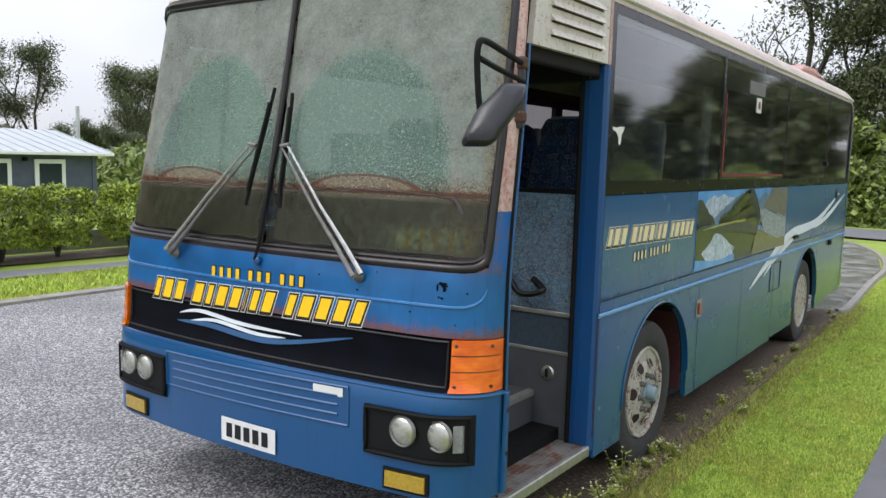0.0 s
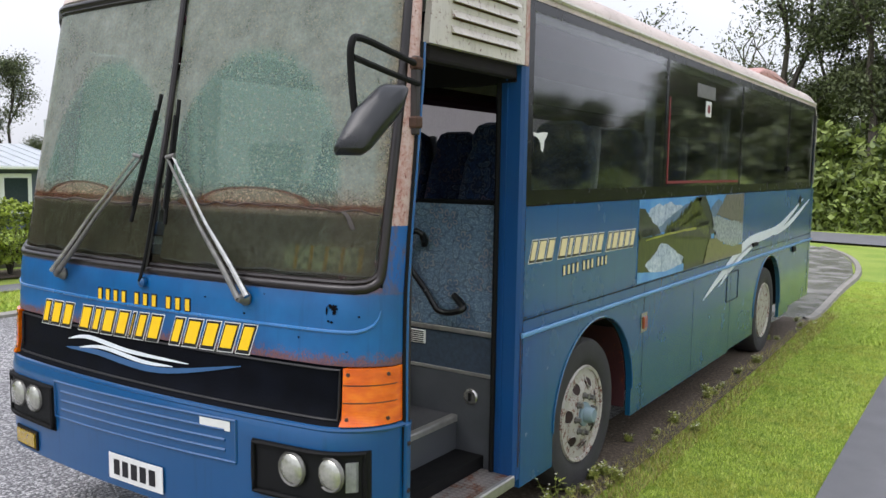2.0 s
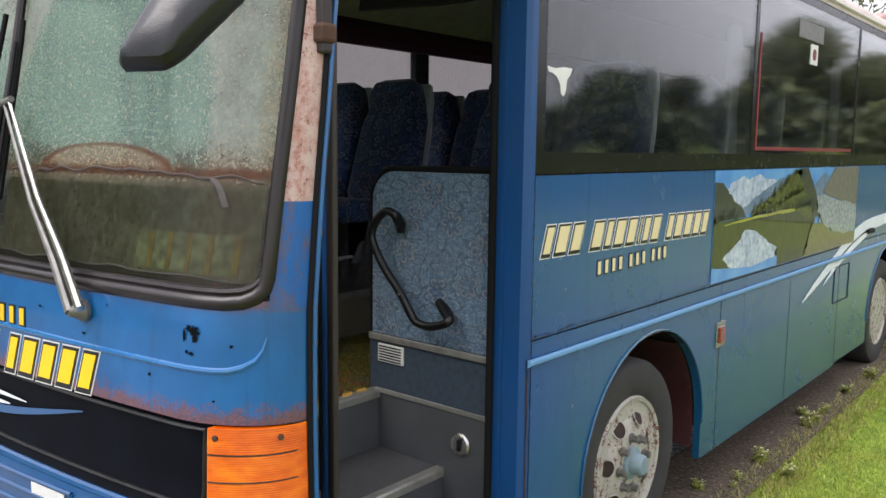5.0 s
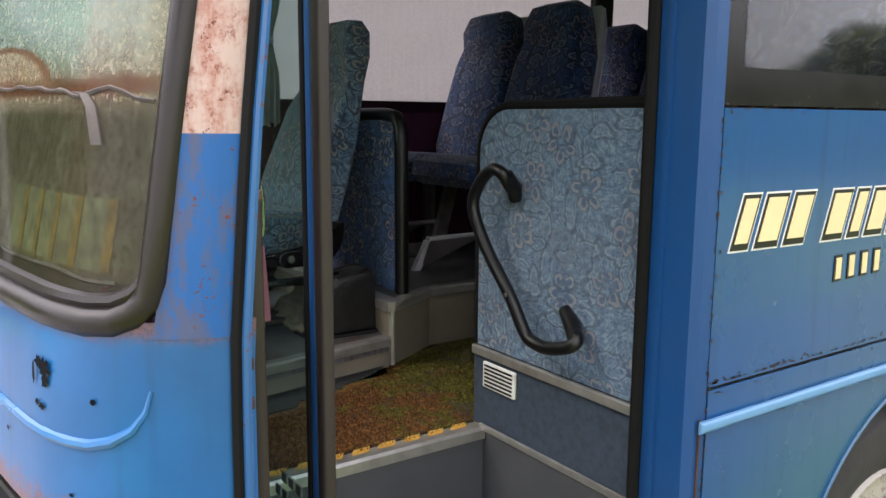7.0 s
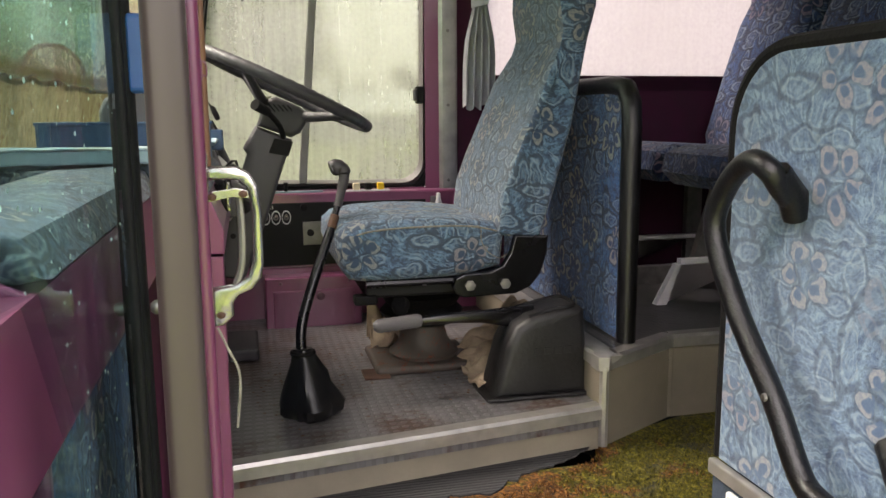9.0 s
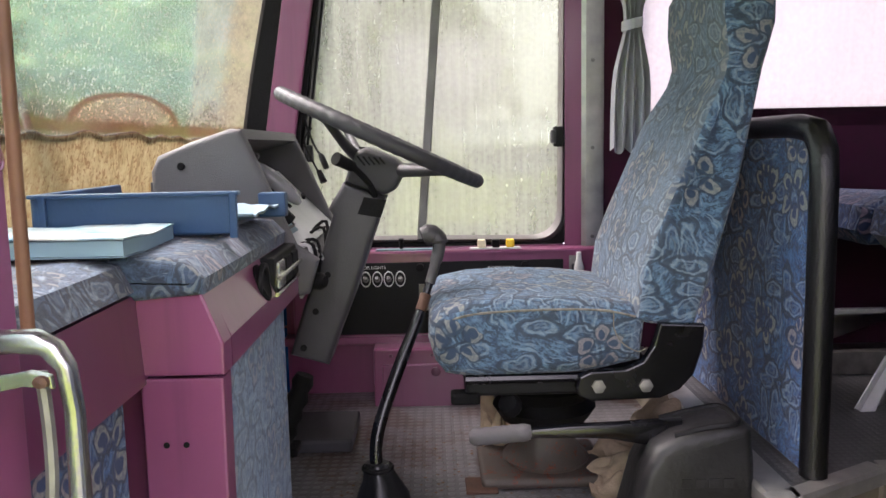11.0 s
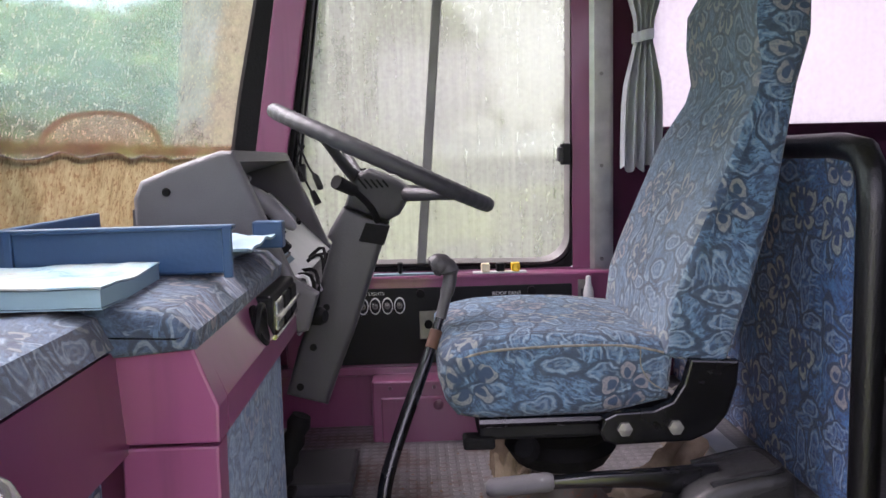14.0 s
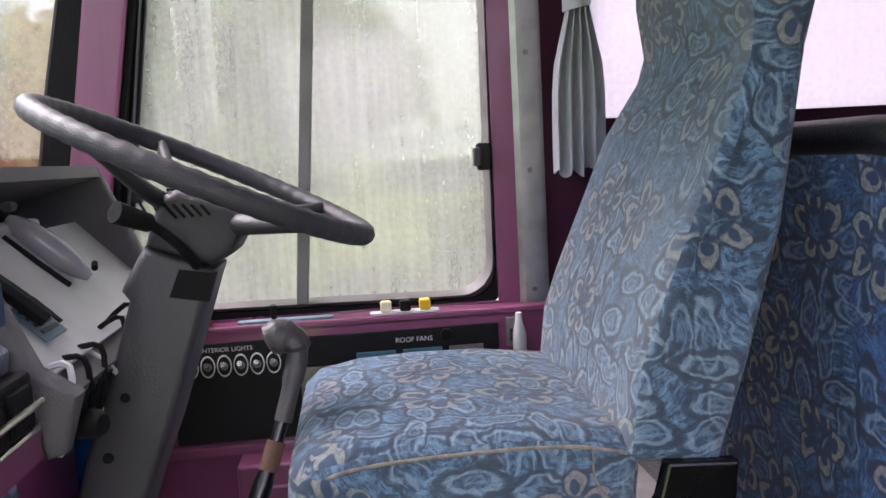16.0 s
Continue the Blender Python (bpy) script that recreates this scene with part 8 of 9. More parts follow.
part("instrument_back", prism(B(), [(0.36, 1.62), (0.38, 1.63), (0.46, 1.6), (0.44, 1.58)], "x", -0.95, -0.385), DARK_GREY, binn)
bm = B()
prism(bm, [(0.575, 1.5), (0.628, 1.475), (0.606, 1.42), (0.57, 1.44)], "x", -0.95, -0.385, 0.004)
part("lower_fascia", bm, GREY_PLASTIC, binn)
part("carrier_label", prism(B(), [(0.5395, 1.5655), (0.5795, 1.5245), (0.5805, 1.5265), (0.5405, 1.5675)], "x", -0.52, -0.45), PAPER_WHITE, binn, "white label with grey bars")
for k in range(4):
    part("label_bar", prism(B(), [(0.5455 + 0.008 * k, 1.5625 - 0.0082 * k), (0.5495 + 0.008 * k, 1.5584 - 0.0082 * k), (0.551 + 0.008 * k, 1.5598 - 0.0082 * k), (0.547 + 0.008 * k, 1.5639 - 0.0082 * k)], "x", -0.51, -0.46), DARK_GREY, binn)
part("carrier_bar", tube(B(), smooth_path([(-0.44, 0.475, 1.645), (-0.45, 0.53, 1.6), (-0.47, 0.575, 1.55)], 4), 0.012, 8), BLACK_PLASTIC, binn, "", True)
part("carrier_bar", box(B(), -0.8, -0.5, 0.43, 0.46, 1.635, 1.66, 0.008), LIGHT_GREY, binn)
random.seed(11)
for k in range(9):
    x = -0.4 - 0.05 * k
    part("loose_wire", tube(B(), smooth_path([(x, 0.58, 1.5), (x + random.uniform(-0.03, 0.03), 0.62, 1.49 + random.uniform(-0.02, 0.04)), (x + random.uniform(-0.04, 0.04), 0.625, 1.44), (x, 0.6, 1.4)], 4), 0.004, 5), BLACK if k % 3 else LIGHT_GREY, binn, "", True)
part("lens_cover", tube(B(), smooth_path([(-0.685, 0.455, 1.668), (-0.69, 0.478, 1.646), (-0.695, 0.505, 1.62), (-0.7, 0.532, 1.594), (-0.705, 0.556, 1.57)], 3), [0.006, 0.011, 0.015, 0.018, 0.02, 0.021, 0.021, 0.021, 0.02, 0.018, 0.015, 0.011, 0.006], 12), LENS_GREY, binn, "loose clear instrument lens", True)
part("lens_clip", tube(B(), [(-0.69, 0.462, 1.684), (-0.668, 0.462, 1.684)], 0.008, 8), GREY_PLASTIC, binn, "", True)
part("lens_clip", tube(B(), [(-0.715, 0.562, 1.59), (-0.7, 0.566, 1.584)], 0.005, 8), BLACK, binn, "", True)
part("carrier_slot", tube(B(), [(-0.645, 0.462, 1.642), (-0.652, 0.5, 1.604), (-0.664, 0.54, 1.564)], 0.0055, 8), BLACK, binn, "dark edge of the carrier", True)
part("carrier_slot", prism(B(), [(0.5355, 1.5685), (0.5695, 1.5345), (0.5715, 1.5365), (0.5375, 1.5705)], "x", -0.535, -0.524), BLACK, binn)
for x0, x1 in ((-0.462, -0.405), (-0.535, -0.478)):
    part("fascia_opening", prism(B(), [(0.6255, 1.467), (0.6285, 1.466), (0.611, 1.4245), (0.608, 1.4255)], "x", x0, x1), BLACK, binn, "empty switch opening")
part("hood_screw", lathe(B(), [(0.008, 0), (0.006, 0.004), (0, 0.004)], (-0.345, 0.39, 1.67), (1, 0, 0), 10), BLACK, binn)
part("key_switch", lathe(B(), [(0.018, 0), (0.018, 0.02), (0.012, 0.03), (0, 0.03)], (-0.42, 0.622, 1.43), (0.4, 0.9, 0), 12), BLACK, binn, "", True)

tray = thing("plastic_tray", "dark blue plastic tray standing on the dashboard", "tray")
part("tray_wall", box(B(), 0.032, 0.042, 0.29, 0.585, 1.578, 1.638, 0.003), TRAY_BLUE, tray)
part("tray_wall", box(B(), -0.29, 0.035, 0.285, 0.296, 1.578, 1.64, 0.003), TRAY_BLUE, tray)
part("tray_floor", box(B(), -0.29, 0.035, 0.29, 0.55, 1.576, 1.583), TRAY_BLUE, tray)
part("tray_lip", box(B(), 0.028, 0.047, 0.285, 0.59, 1.634, 1.64, 0.002), TRAY_BLUE, tray)
for y in (0.3, 0.575):
    part("tray_rib", box(B(), 0.038, 0.047, y, y + 0.012, 1.572, 1.638, 0.002), TRAY_BLUE, tray)
part("tray_corner", box(B(), -0.3, -0.27, 0.55, 0.6, 1.575, 1.62, 0.003), TRAY_BLUE, tray)
sheets = thing("loose_papers", "crumpled pale papers lying in the tray", "papers")
bm = B()
slab(bm, lambda u, v: Vector((-0.26 + 0.22 * u, 0.33 + 0.26 * v, 1.6 + 0.015 * noise.noise((u * 4, v * 5, 2)))), span(0, 1, 10), span(0, 1, 12), (0, 0, -0.004))
part("paper_sheet", bm, PAPER_WHITE, sheets, "", True)
book = thing("paperback_book", "thick pale blue soft-cover book lying on the dashboard", "book")


def leaf_top(u, v, lift):
    """The curling upper face of the book."""
    x, y = 0.275 - 0.222 * u, 0.205 + (0.303 - 0.012 * u) * v
    return Vector((x, y, 1.5935 + lift + 0.003 * math.sin(u * 4 + v * 2) + 0.003 * noise.noise((u * 3, v * 4, 0))))


part("page_block", slab(B(), lambda u, v: leaf_top(u, v, 0.0), span(0, 1, 10), span(0, 1, 12), (0, 0, -0.018)), PAPER, book, "pale blue page edges", True)
part("cover", slab(B(), lambda u, v: leaf_top(u, v, 0.0032 + (0.004 * abs(noise.noise((u * 5, v * 6, 3))) if v < 0.9 else 0)), span(-0.01, 1, 14), span(-0.01, 1.005, 16), (0, 0, -0.002)), COVER, book, "pale printed cover", True)
part("cover", slab(B(), lambda u, v: leaf_top(u, v, -0.0185), span(-0.01, 1, 8), span(-0.01, 1.005, 8), (0, 0, -0.0015)), PAPER_WHITE, book, "", True)

# entrance grab handle and rod
handle = thing("cast_grab_handle", "worn cast metal grab handle by the entrance", "grab handle")
bm = prism(B(), [(0.598, 1.602), (0.632, 1.602), (0.645, 1.592), (0.652, 1.575), (0.655, 1.54), (0.655, 1.47), (0.652, 1.452), (0.642, 1.437), (0.628, 1.43), (0.622, 1.42), (0.622, 1.402), (0.612, 1.39), (0.598, 1.388), (0.597, 1.44), (0.625, 1.445), (0.638, 1.455), (0.644, 1.475), (0.645, 1.54), (0.642, 1.572), (0.634, 1.583), (0.62, 1.585), (0.598, 1.583)], "x", 0.745, 0.759, 0.0045, 3)
part("handle_bar", bm, CAST, handle, "polished cast bow", True)
part("link_plate", prism(B(), [(0.6, 1.556), (0.606, 1.57), (0.63, 1.574), (0.642, 1.57), (0.643, 1.56), (0.625, 1.562)], "x", 0.757, 0.762, 0.001), CAST, handle)
part("inner_bar", tube(B(), smooth_path([(0.752, 0.632, 1.57), (0.752, 0.634, 1.52), (0.752, 0.632, 1.47), (0.752, 0.624, 1.44)], 4), 0.004, 8), STEEL, handle, "", True)
for y, z in ((0.606, 1.563), (0.637, 1.566), (0.609, 1.405)):
    part("bracket_bolt", lathe(B(), [(0.005, 0), (0.0045, 0.003), (0, 0.004)], (0.758 if z < 1.5 else 0.762, y, z), (1, 0, 0), 8), RUSTY_STEEL, handle)
part("string", tube(B(), smooth_path([(0.765, 0.605, 1.39), (0.768, 0.615, 1.36), (0.765, 0.625, 1.32), (0.765, 0.62, 1.25)], 5), 0.0015, 5), PIPING, handle, "frayed white string", True)
for piece in handle.children:
    piece.data.transform(Matrix.Translation((0, 0.007, 1.597)) @ Matrix.Scale(0.79, 4, (0, 0, 1)) @ Matrix.Translation((0, 0, -1.602)))
part("wall_flange", box(B(), 0.744, 0.76, 0.596, 0.61, 1.57, 1.611, 0.003), CAST, handle, "cast fixing flange")
rod = thing("door_rod", "thin brown rusted door rod", "rod")
part("rod_bar", tube(B(), [(0.7, 0.607, 1.58), (0.69, 0.609, 2.55)], 0.0045, 12), WOOD_ROD, rod, "", True)
postm = thing("entrance_post", "mauve painted post beside the entrance", "post")
part("post", tube(B(), [(0.766, 0.6015, z) for z in (0.86, 1.4, 1.95, 2.5)], 0.008, 12), PURPLE_DARK, postm, "rounded mauve edge", True)
part("post_flange", box(B(), 0.712, 0.762, 0.598, 0.607, 0.86, 2.5, 0.002), PURPLE, postm, "dark mauve inner face")
part("hook_plate", box(B(), 0.722, 0.73, 0.606, 0.6085, 1.685, 1.706, 0.001), PURPLE_DARK, postm)
part("post_hook", tube(B(), smooth_path([(0.726, 0.608, 1.704), (0.725, 0.612, 1.702), (0.724, 0.613, 1.694), (0.726, 0.612, 1.689), (0.728, 0.6085, 1.69)], 4), 0.0009, 6), PURPLE_DARK, postm, "painted wire hook", True)
for z in (1.757, 1.78, 1.83):
    part("post_screw", lathe(B(), [(0.0016, 0), (0.0014, 0.0008), (0, 0.001)], (0.731, 0.607, z), (0, 1, 0), 8), DARK_GREY, postm)

# folded door leaves
def leaf(a, b, label, outer):
    """One glazed door leaf between plan points a and b."""
    d = (Vector((*b, 0)) - Vector((*a, 0)))
    n = Vector((-d.y, d.x, 0)).normalized()
    door = thing("door_leaf", label, "door", "folding entrance door leaves")
    u = d.normalized()

    def upright(name, p, w, t, mt, lb=""):
        """An upright strip, w along the leaf and t across it, rounded."""
        q = Vector((*p, 0))
        ring = [q + u * (w / 2 * math.copysign(abs(math.cos(g)) ** 0.6, math.cos(g))) + n * (t / 2 * math.copysign(abs(math.sin(g)) ** 0.6, math.sin(g))) for g in span(0, 2 * math.pi, 16)[:-1]]
        bm = B()
        lo, hi = [[bm.verts.new(v + Vector((0, 0, z))) for v in ring] for z in (0.42, 2.38)]
        for j in range(16):
            bm.faces.new((lo[j], lo[(j + 1) % 16], hi[(j + 1) % 16], hi[j]))
        bm.faces.new(lo[::-1])
        bm.faces.new(hi)
        part(name, bm, mt, door, lb, True)

    o, i = (Vector((*a, 0)), Vector((*b, 0))) if outer else (Vector((*b, 0)), Vector((*a, 0)))
    w = (i - o).normalized()
    upright("rubber_edge", o.xy, 0.027, 0.025, BROWN_RUBBER, "weathered rubber edge")
    upright("leaf_stile", (o + w * 0.026).xy, 0.02, 0.018, BLUE_PILLAR, "blue stile")
    upright("glazing_rubber", (o + w * 0.043).xy, 0.014, 0.02, BLACK)
    upright("fold_rubber", i.xy, 0.022, 0.02, BLACK, "black fold rubber")
    upright("glazing_rubber", (i - w * 0.02).xy, 0.012, 0.016, BLACK)
    for z in (0.44, 2.36):
        part("leaf_rail", tube(B(), [Vector((*a, z)), Vector((*b, z))], 0.014, 4), BLUE_PILLAR, door)
    bm = B()
    vs = []
    for off in (0.003, -0.003):
        vs.append([bm.verts.new(Vector((*p, z)) + n * off) for p, z in ((a, 0.45), (b, 0.45), (b, 2.35), (a, 2.35))])
    bm.faces.new(vs[0])
    bm.faces.new(vs[1][::-1])
    for j in range(4):
        bm.faces.new((vs[0][j], vs[0][(j + 1) % 4], vs[1][(j + 1) % 4], vs[1][j]))
    g = part("leaf_glass", bm, DOOR_GLASS, door, "rain-spotted glass")
    g.visible_shadow = False
    return door


d1 = leaf((1.145, 0.485), (0.77, 0.536), "glazed door leaf folded against the entrance post", True)
d2 = leaf((0.757, 0.572), (1.125, 0.607), "glazed door leaf folded inwards with a rubber edge", False)
for y, lf in ((0.522, d1), (0.556, d2), (0.592, d2)):
    part("leaf_knob", tube(B(), [(0.785, y - 0.006, 1.46), (0.785, y - 0.002, 1.46), (0.785, y + 0.002, 1.46), (0.785, y + 0.006, 1.46)], [0.0045, 0.0075, 0.0075, 0.0045], 10), STEEL, lf, "small steel door knob", True)
part("fold_hinge", box(B(), 0.76, 0.78, 0.54, 0.568, 1.67, 1.745, 0.005), BLUE_PILLAR, d2, "blue hinge block")
for k in range(3):
    for j in range(3 + (k > 0)):
        part("notice_bar", box(B(), 1.02 - 0.03 * j, 1.042 - 0.03 * j, 0.596, 0.6, 1.06 - 0.035 * k, 1.078 - 0.035 * k), STEEL, d2)


# rain beads on the outer leaf's glass (uncountable)
r = random.Random(19)
bm = B()
lean = Vector((0.77 - 1.145, 0.536 - 0.485, 0)).normalized()
out_n = Vector((lean.y, -lean.x, 0))
if out_n.y > 0:
    out_n = -out_n
for k in range(420):
    c = Vector((1.145, 0.485, r.uniform(0.9, 2.2))) + lean * r.uniform(0.06, 0.35) + out_n * 0.0032
    q = r.choice((0.0007, 0.001, 0.0014, 0.002))
    base = [bm.verts.new(c + lean * q * math.cos(a) + Vector((0, 0, q * 1.2 * math.sin(a)))) for a in span(0, 2 * math.pi, 6)[:-1]]
    tip = bm.verts.new(c + out_n * q * 0.7)
    for j in range(6):
        bm.faces.new((base[j], base[(j + 1) % 6], tip))
part("rain_beads", bm, WATER_BEAD, d1, "clear rain beads on the glass", True, kind="stuff")

# moss tufts standing up from the aisle floor (uncountable)
rng = np.random.default_rng(61)
n = 26000
mx, my = rng.uniform(-0.16, 0.5, n), 0.52 + 1.5 * rng.random(n)
keep = mx > np.interp(my, [0.5, 1.0, 1.3, 1.44, 1.7, 2.1], [0.2, 0.13, 0.02, -0.06, -0.2, -0.28])
mx, my = mx[keep], my[keep]
n = len(mx)
ang, high = rng.uniform(0, 6.28, n), rng.uniform(0.003, 0.012, n)
tip = rng.normal(0, 0.004, (n, 2))
v = np.zeros((n, 3, 3))
v[:, :, 0], v[:, :, 1], v[:, :, 2] = mx[:, None], my[:, None], 0.846
v[:, 0, 0] += 0.0022 * np.cos(ang)
v[:, 0, 1] += 0.0022 * np.sin(ang)
v[:, 1, 0] -= 0.0022 * np.cos(ang)
v[:, 1, 1] -= 0.0022 * np.sin(ang)
v[:, 2, :2] += tip
v[:, 2, 2] += high
me = bpy.data.meshes.new("moss_tufts")
me.from_pydata(v.reshape(-1, 3).tolist(), [], np.arange(3 * n).reshape(n, 3).tolist())
me.materials.append(MOSS)
tagged(new("moss_tufts", me), "brown and green moss growing on the aisle floor", "moss", "", "stuff")


# ---- passenger seats ----
def passenger_seat():
    s = thing("passenger_seat", "dark blue floral coach seat with a tall back", "seat", "coach passenger seats")
    part("cushion", soft(B(), [(-0.62, 0.36), (-0.66, 0.4), (-0.65, 0.46), (-0.58, 0.485), (-0.3, 0.47), (-0.16, 0.45), (-0.16, 0.36)], -0.225, 0.225, 0.035, 3), CLOTH_DARK, s, "", True)
    b = soft(B(), [(-0.22, 0.4), (-0.235, 0.5), (-0.17, 0.72), (-0.115, 0.9), (-0.09, 0.98), (-0.095, 1.06), (-0.07, 1.13), (-0.01, 1.15), (0.05, 1.12), (0.07, 1.02), (0.055, 0.9), (-0.02, 0.6), (-0.08, 0.4)], -0.225, 0.225, 0.06, 4)
    for v in b.verts:
        k = min(max((v.co.z - 0.88) / 0.1, 0), 1)
        v.co.x *= 1 - 0.18 * k - 0.22 * (max(v.co.z - 1.04, 0) / 0.11) ** 2
    part("backrest", b, CLOTH_DARK, s, "", True)
    part("back_shell", prism(B(), [(0.0, 0.42), (0.085, 1.02), (0.07, 1.11), (0.045, 1.12), (-0.04, 0.42)], "x", -0.208, 0.208, 0.015), HEADREST, s, "grey seat-back edge", True)
    # Added pale tubes: the highlight on the seat-back edges, put into colour.
    for x in (-0.2, 0.2):
        part("back_trim", tube(B(), smooth_path([(x, -0.035, 0.45), (x, 0.03, 0.74), (x * 0.98, 0.062, 0.9), (x * 0.84, 0.078, 1.0), (x * 0.8, 0.06, 1.1)], 4), 0.0085, 6), LIGHT_GREY, s, "pale tube for the light along the seat-back edge", True)
    for x in (-0.19, 0.19):
        part("leg", prism(B(), [(-0.52, 0.0), (-0.46, 0.0), (-0.36, 0.36), (-0.42, 0.36)] if x > 0 else [(-0.3, 0.0), (-0.24, 0.0), (-0.24, 0.36), (-0.3, 0.36)], "x", x - 0.015, x + 0.015), STEEL, s)
    part("foot_strut", prism(B(), [(-0.73, 0.0), (-0.7, 0.0), (-0.655, 0.125), (-0.655, 0.14), (-0.3, 0.14), (-0.3, 0.125), (-0.665, 0.122)], "x", -0.095, -0.07, 0.003), LIGHT_GREY, s, "bright steel foot strut")
    return s


first = passenger_seat()
first.matrix_basis = Matrix.Translation((-0.97, 2.58, 1.07))
spots = [(-0.5, 2.6 - 0.02)]
spots += [(x, 2.58 + 0.88 * k) for k in range(1, 8) for x in (-0.97, -0.5)]
spots += [(x, 2.4 + 0.84 * k) for k in range(8) for x in (0.52, 0.975)]
for x, y in spots:
    copy_thing(first, Matrix.Translation((x, y, 1.07)))


# ---- ground ----
def sheet(name, outline, z, mat, label, category, lift=None, step=None):
    bm = B()
    bm.faces.new([bm.verts.new((x, y, z)) for x, y in outline])
    bmesh.ops.triangulate(bm, faces=bm.faces)
    ob = part(name, bm, mat)
    return tagged(ob, label, category, "", "structure")


bm = B()
n = 24
rings = [0.0, 14.0, 30.0, 60.0, 150.0, 600.0, 2500.0]
centre = bm.verts.new((0, 6, 0))
prev = None
for r in rings[1:]:
    cur = [bm.verts.new((r * math.cos(2 * math.pi * k / n), 6 + r * math.sin(2 * math.pi * k / n), 0.0 if r < 20 else (-0.25 if r < 40 else -0.6))) for k in range(n)]
    for k in range(n):
        if prev is None:
            bm.faces.new((centre, cur[k], cur[(k + 1) % n]))
        else:
            bm.faces.new((prev[k], cur[k], cur[(k + 1) % n], prev[(k + 1) % n]))
    prev = cur
tagged(part("ground", bm, TURF), "rough green ground reaching to the woods", "ground", "", "structure")


def strip(name, left, right, z, mat, label, category):
    """A ground strip between two lines of (x, y)."""
    bm = B()
    a = [bm.verts.new((x, y, z)) for x, y in left]
    b = [bm.verts.new((x, y, z)) for x, y in right]
    for k in range(len(a) - 1):
        bm.faces.new((a[k], b[k], b[k + 1], a[k + 1]))
    return tagged(part(name, bm, mat), label, category, "", "structure")


# gravel yard under and beside the coach, curving off behind it
edge_r = [(1.15, -30), (1.15, 2), (1.18, 7), (1.25, 9.6), (1.12, 12.5), (1.05, 15.0), (0.7, 17.4), (0.2, 19.2), (-0.5, 20.8), (-2.2, 23.0), (-6.0, 26.0)]
edge_l = [(-6.72, -30), (-6.7, 2), (-6.8, 7), (-6.9, 9.6), (-7.0, 12.5), (-7.2, 15), (-7.6, 17.4), (-8.2, 19.2), (-9.0, 20.8), (-10.5, 23.0), (-13.0, 26.0)]
strip("gravel_yard", edge_l, edge_r, 0.012, GRAVEL, "wet grey gravel yard", "gravel yard")
chan_in = [(0.35, 8.2), (0.3, 9.6), (0.15, 12.5), (0.05, 15.0), (-0.35, 17.0), (-0.9, 18.6), (-1.7, 20.0)]
strip("stone_channel", chan_in, [(1.2, 8.2), (1.25, 9.6), (1.12, 12.5), (1.05, 15.0), (0.7, 17.4), (0.2, 19.2), (-0.5, 20.8)], 0.02, WET_CHANNEL, "wet pale stony channel along the kerb", "channel")


def kerb_line(pts, name, label, w=0.12, h=0.05):
    bm = B()
    p = smooth_path([(x, y, 0) for x, y in pts], 5)
    rows = []
    for k, q in enumerate(p):
        d = (p[min(k + 1, len(p) - 1)] - p[max(k - 1, 0)]).normalized()
        nn = Vector((d.y, -d.x, 0))
        rows.append([bm.verts.new(q + nn * o + Vector((0, 0, z))) for o, z in ((0, 0), (0.01, h), (w - 0.02, h), (w, 0))])
    for A, C in zip(rows, rows[1:]):
        for j in range(3):
            bm.faces.new((A[j], A[j + 1], C[j + 1], C[j]))
    return tagged(part(name, bm, mat_kerb, None, "", True), label, "kerb", "", "structure")


mat_kerb = KERB
kerb_line([(1.2, 9.2), (1.25, 9.6), (1.14, 12.5), (1.07, 15.0), (0.72, 17.4), (0.22, 19.2), (-0.48, 20.8)], "kerb", "pale concrete kerb curving round the lawn")
kerb_line([(-6.8, 26), (-6.8, 9), (-6.75, 2), (-6.75, -20)], "kerb", "low dark kerb between gravel and lawn", 0.25, 0.04)
strip("footpath", [(2.42, -12), (2.42, 1), (2.43, 6), (2.6, 14), (2.3, 20)], [(4.4, -12), (4.4, 1), (4.4, 6), (4.5, 14), (4.3, 20)], 0.015, ASPHALT, "grey asphalt footpath", "path")
strip("footpath", [(-9.35, -15), (-9.4, 3), (-9.1, 6), (-9.0, 25)], [(-8.65, -15), (-8.7, 3), (-8.5, 6), (-8.3, 25)], 0.03, ASPHALT, "grey footpath in front of the hedge", "path")
strip("far_road", [(-6, 24.0), (0, 22.6), (8, 21.5), (30, 18)], [(-6, 27.5), (0, 26.5), (8, 25.5), (30, 22)], 0.02, ASPHALT, "grey road beyond the lawn", "road")
strip("soil_edge", [(0.9, 1.2), (0.85, 3), (0.9, 6), (0.95, 9.2)], [(1.34, 1.2), (1.4, 3), (1.38, 6), (1.32, 9.2)], 0.022, SOIL, "damp bare soil along the verge", "soil")
strip("hedge_bed", [(-11.0, -12), (-11.0, 25)], [(-10.0, -12), (-9.95, 25)], 0.03, SOIL, "dark bed under the hedge", "soil")

# grass blades on the verge, stones in the yard (uncountable)
def scatter(name, pts, tri, mat, label, category):
    """Many small triangles: pts (n,3) origins; tri (n,k,3) corner offsets in fans."""
    n, k = tri.shape[:2]
    v = (pts[:, None, :] + tri).reshape(-1, 3)
    f = np.arange(n * k).reshape(n, k)
    me = bpy.data.meshes.new(name)
    me.from_pydata(v.tolist(), [], f.tolist())
    me.materials.append(mat)
    return tagged(new(name, me), label, category, "", "stuff")


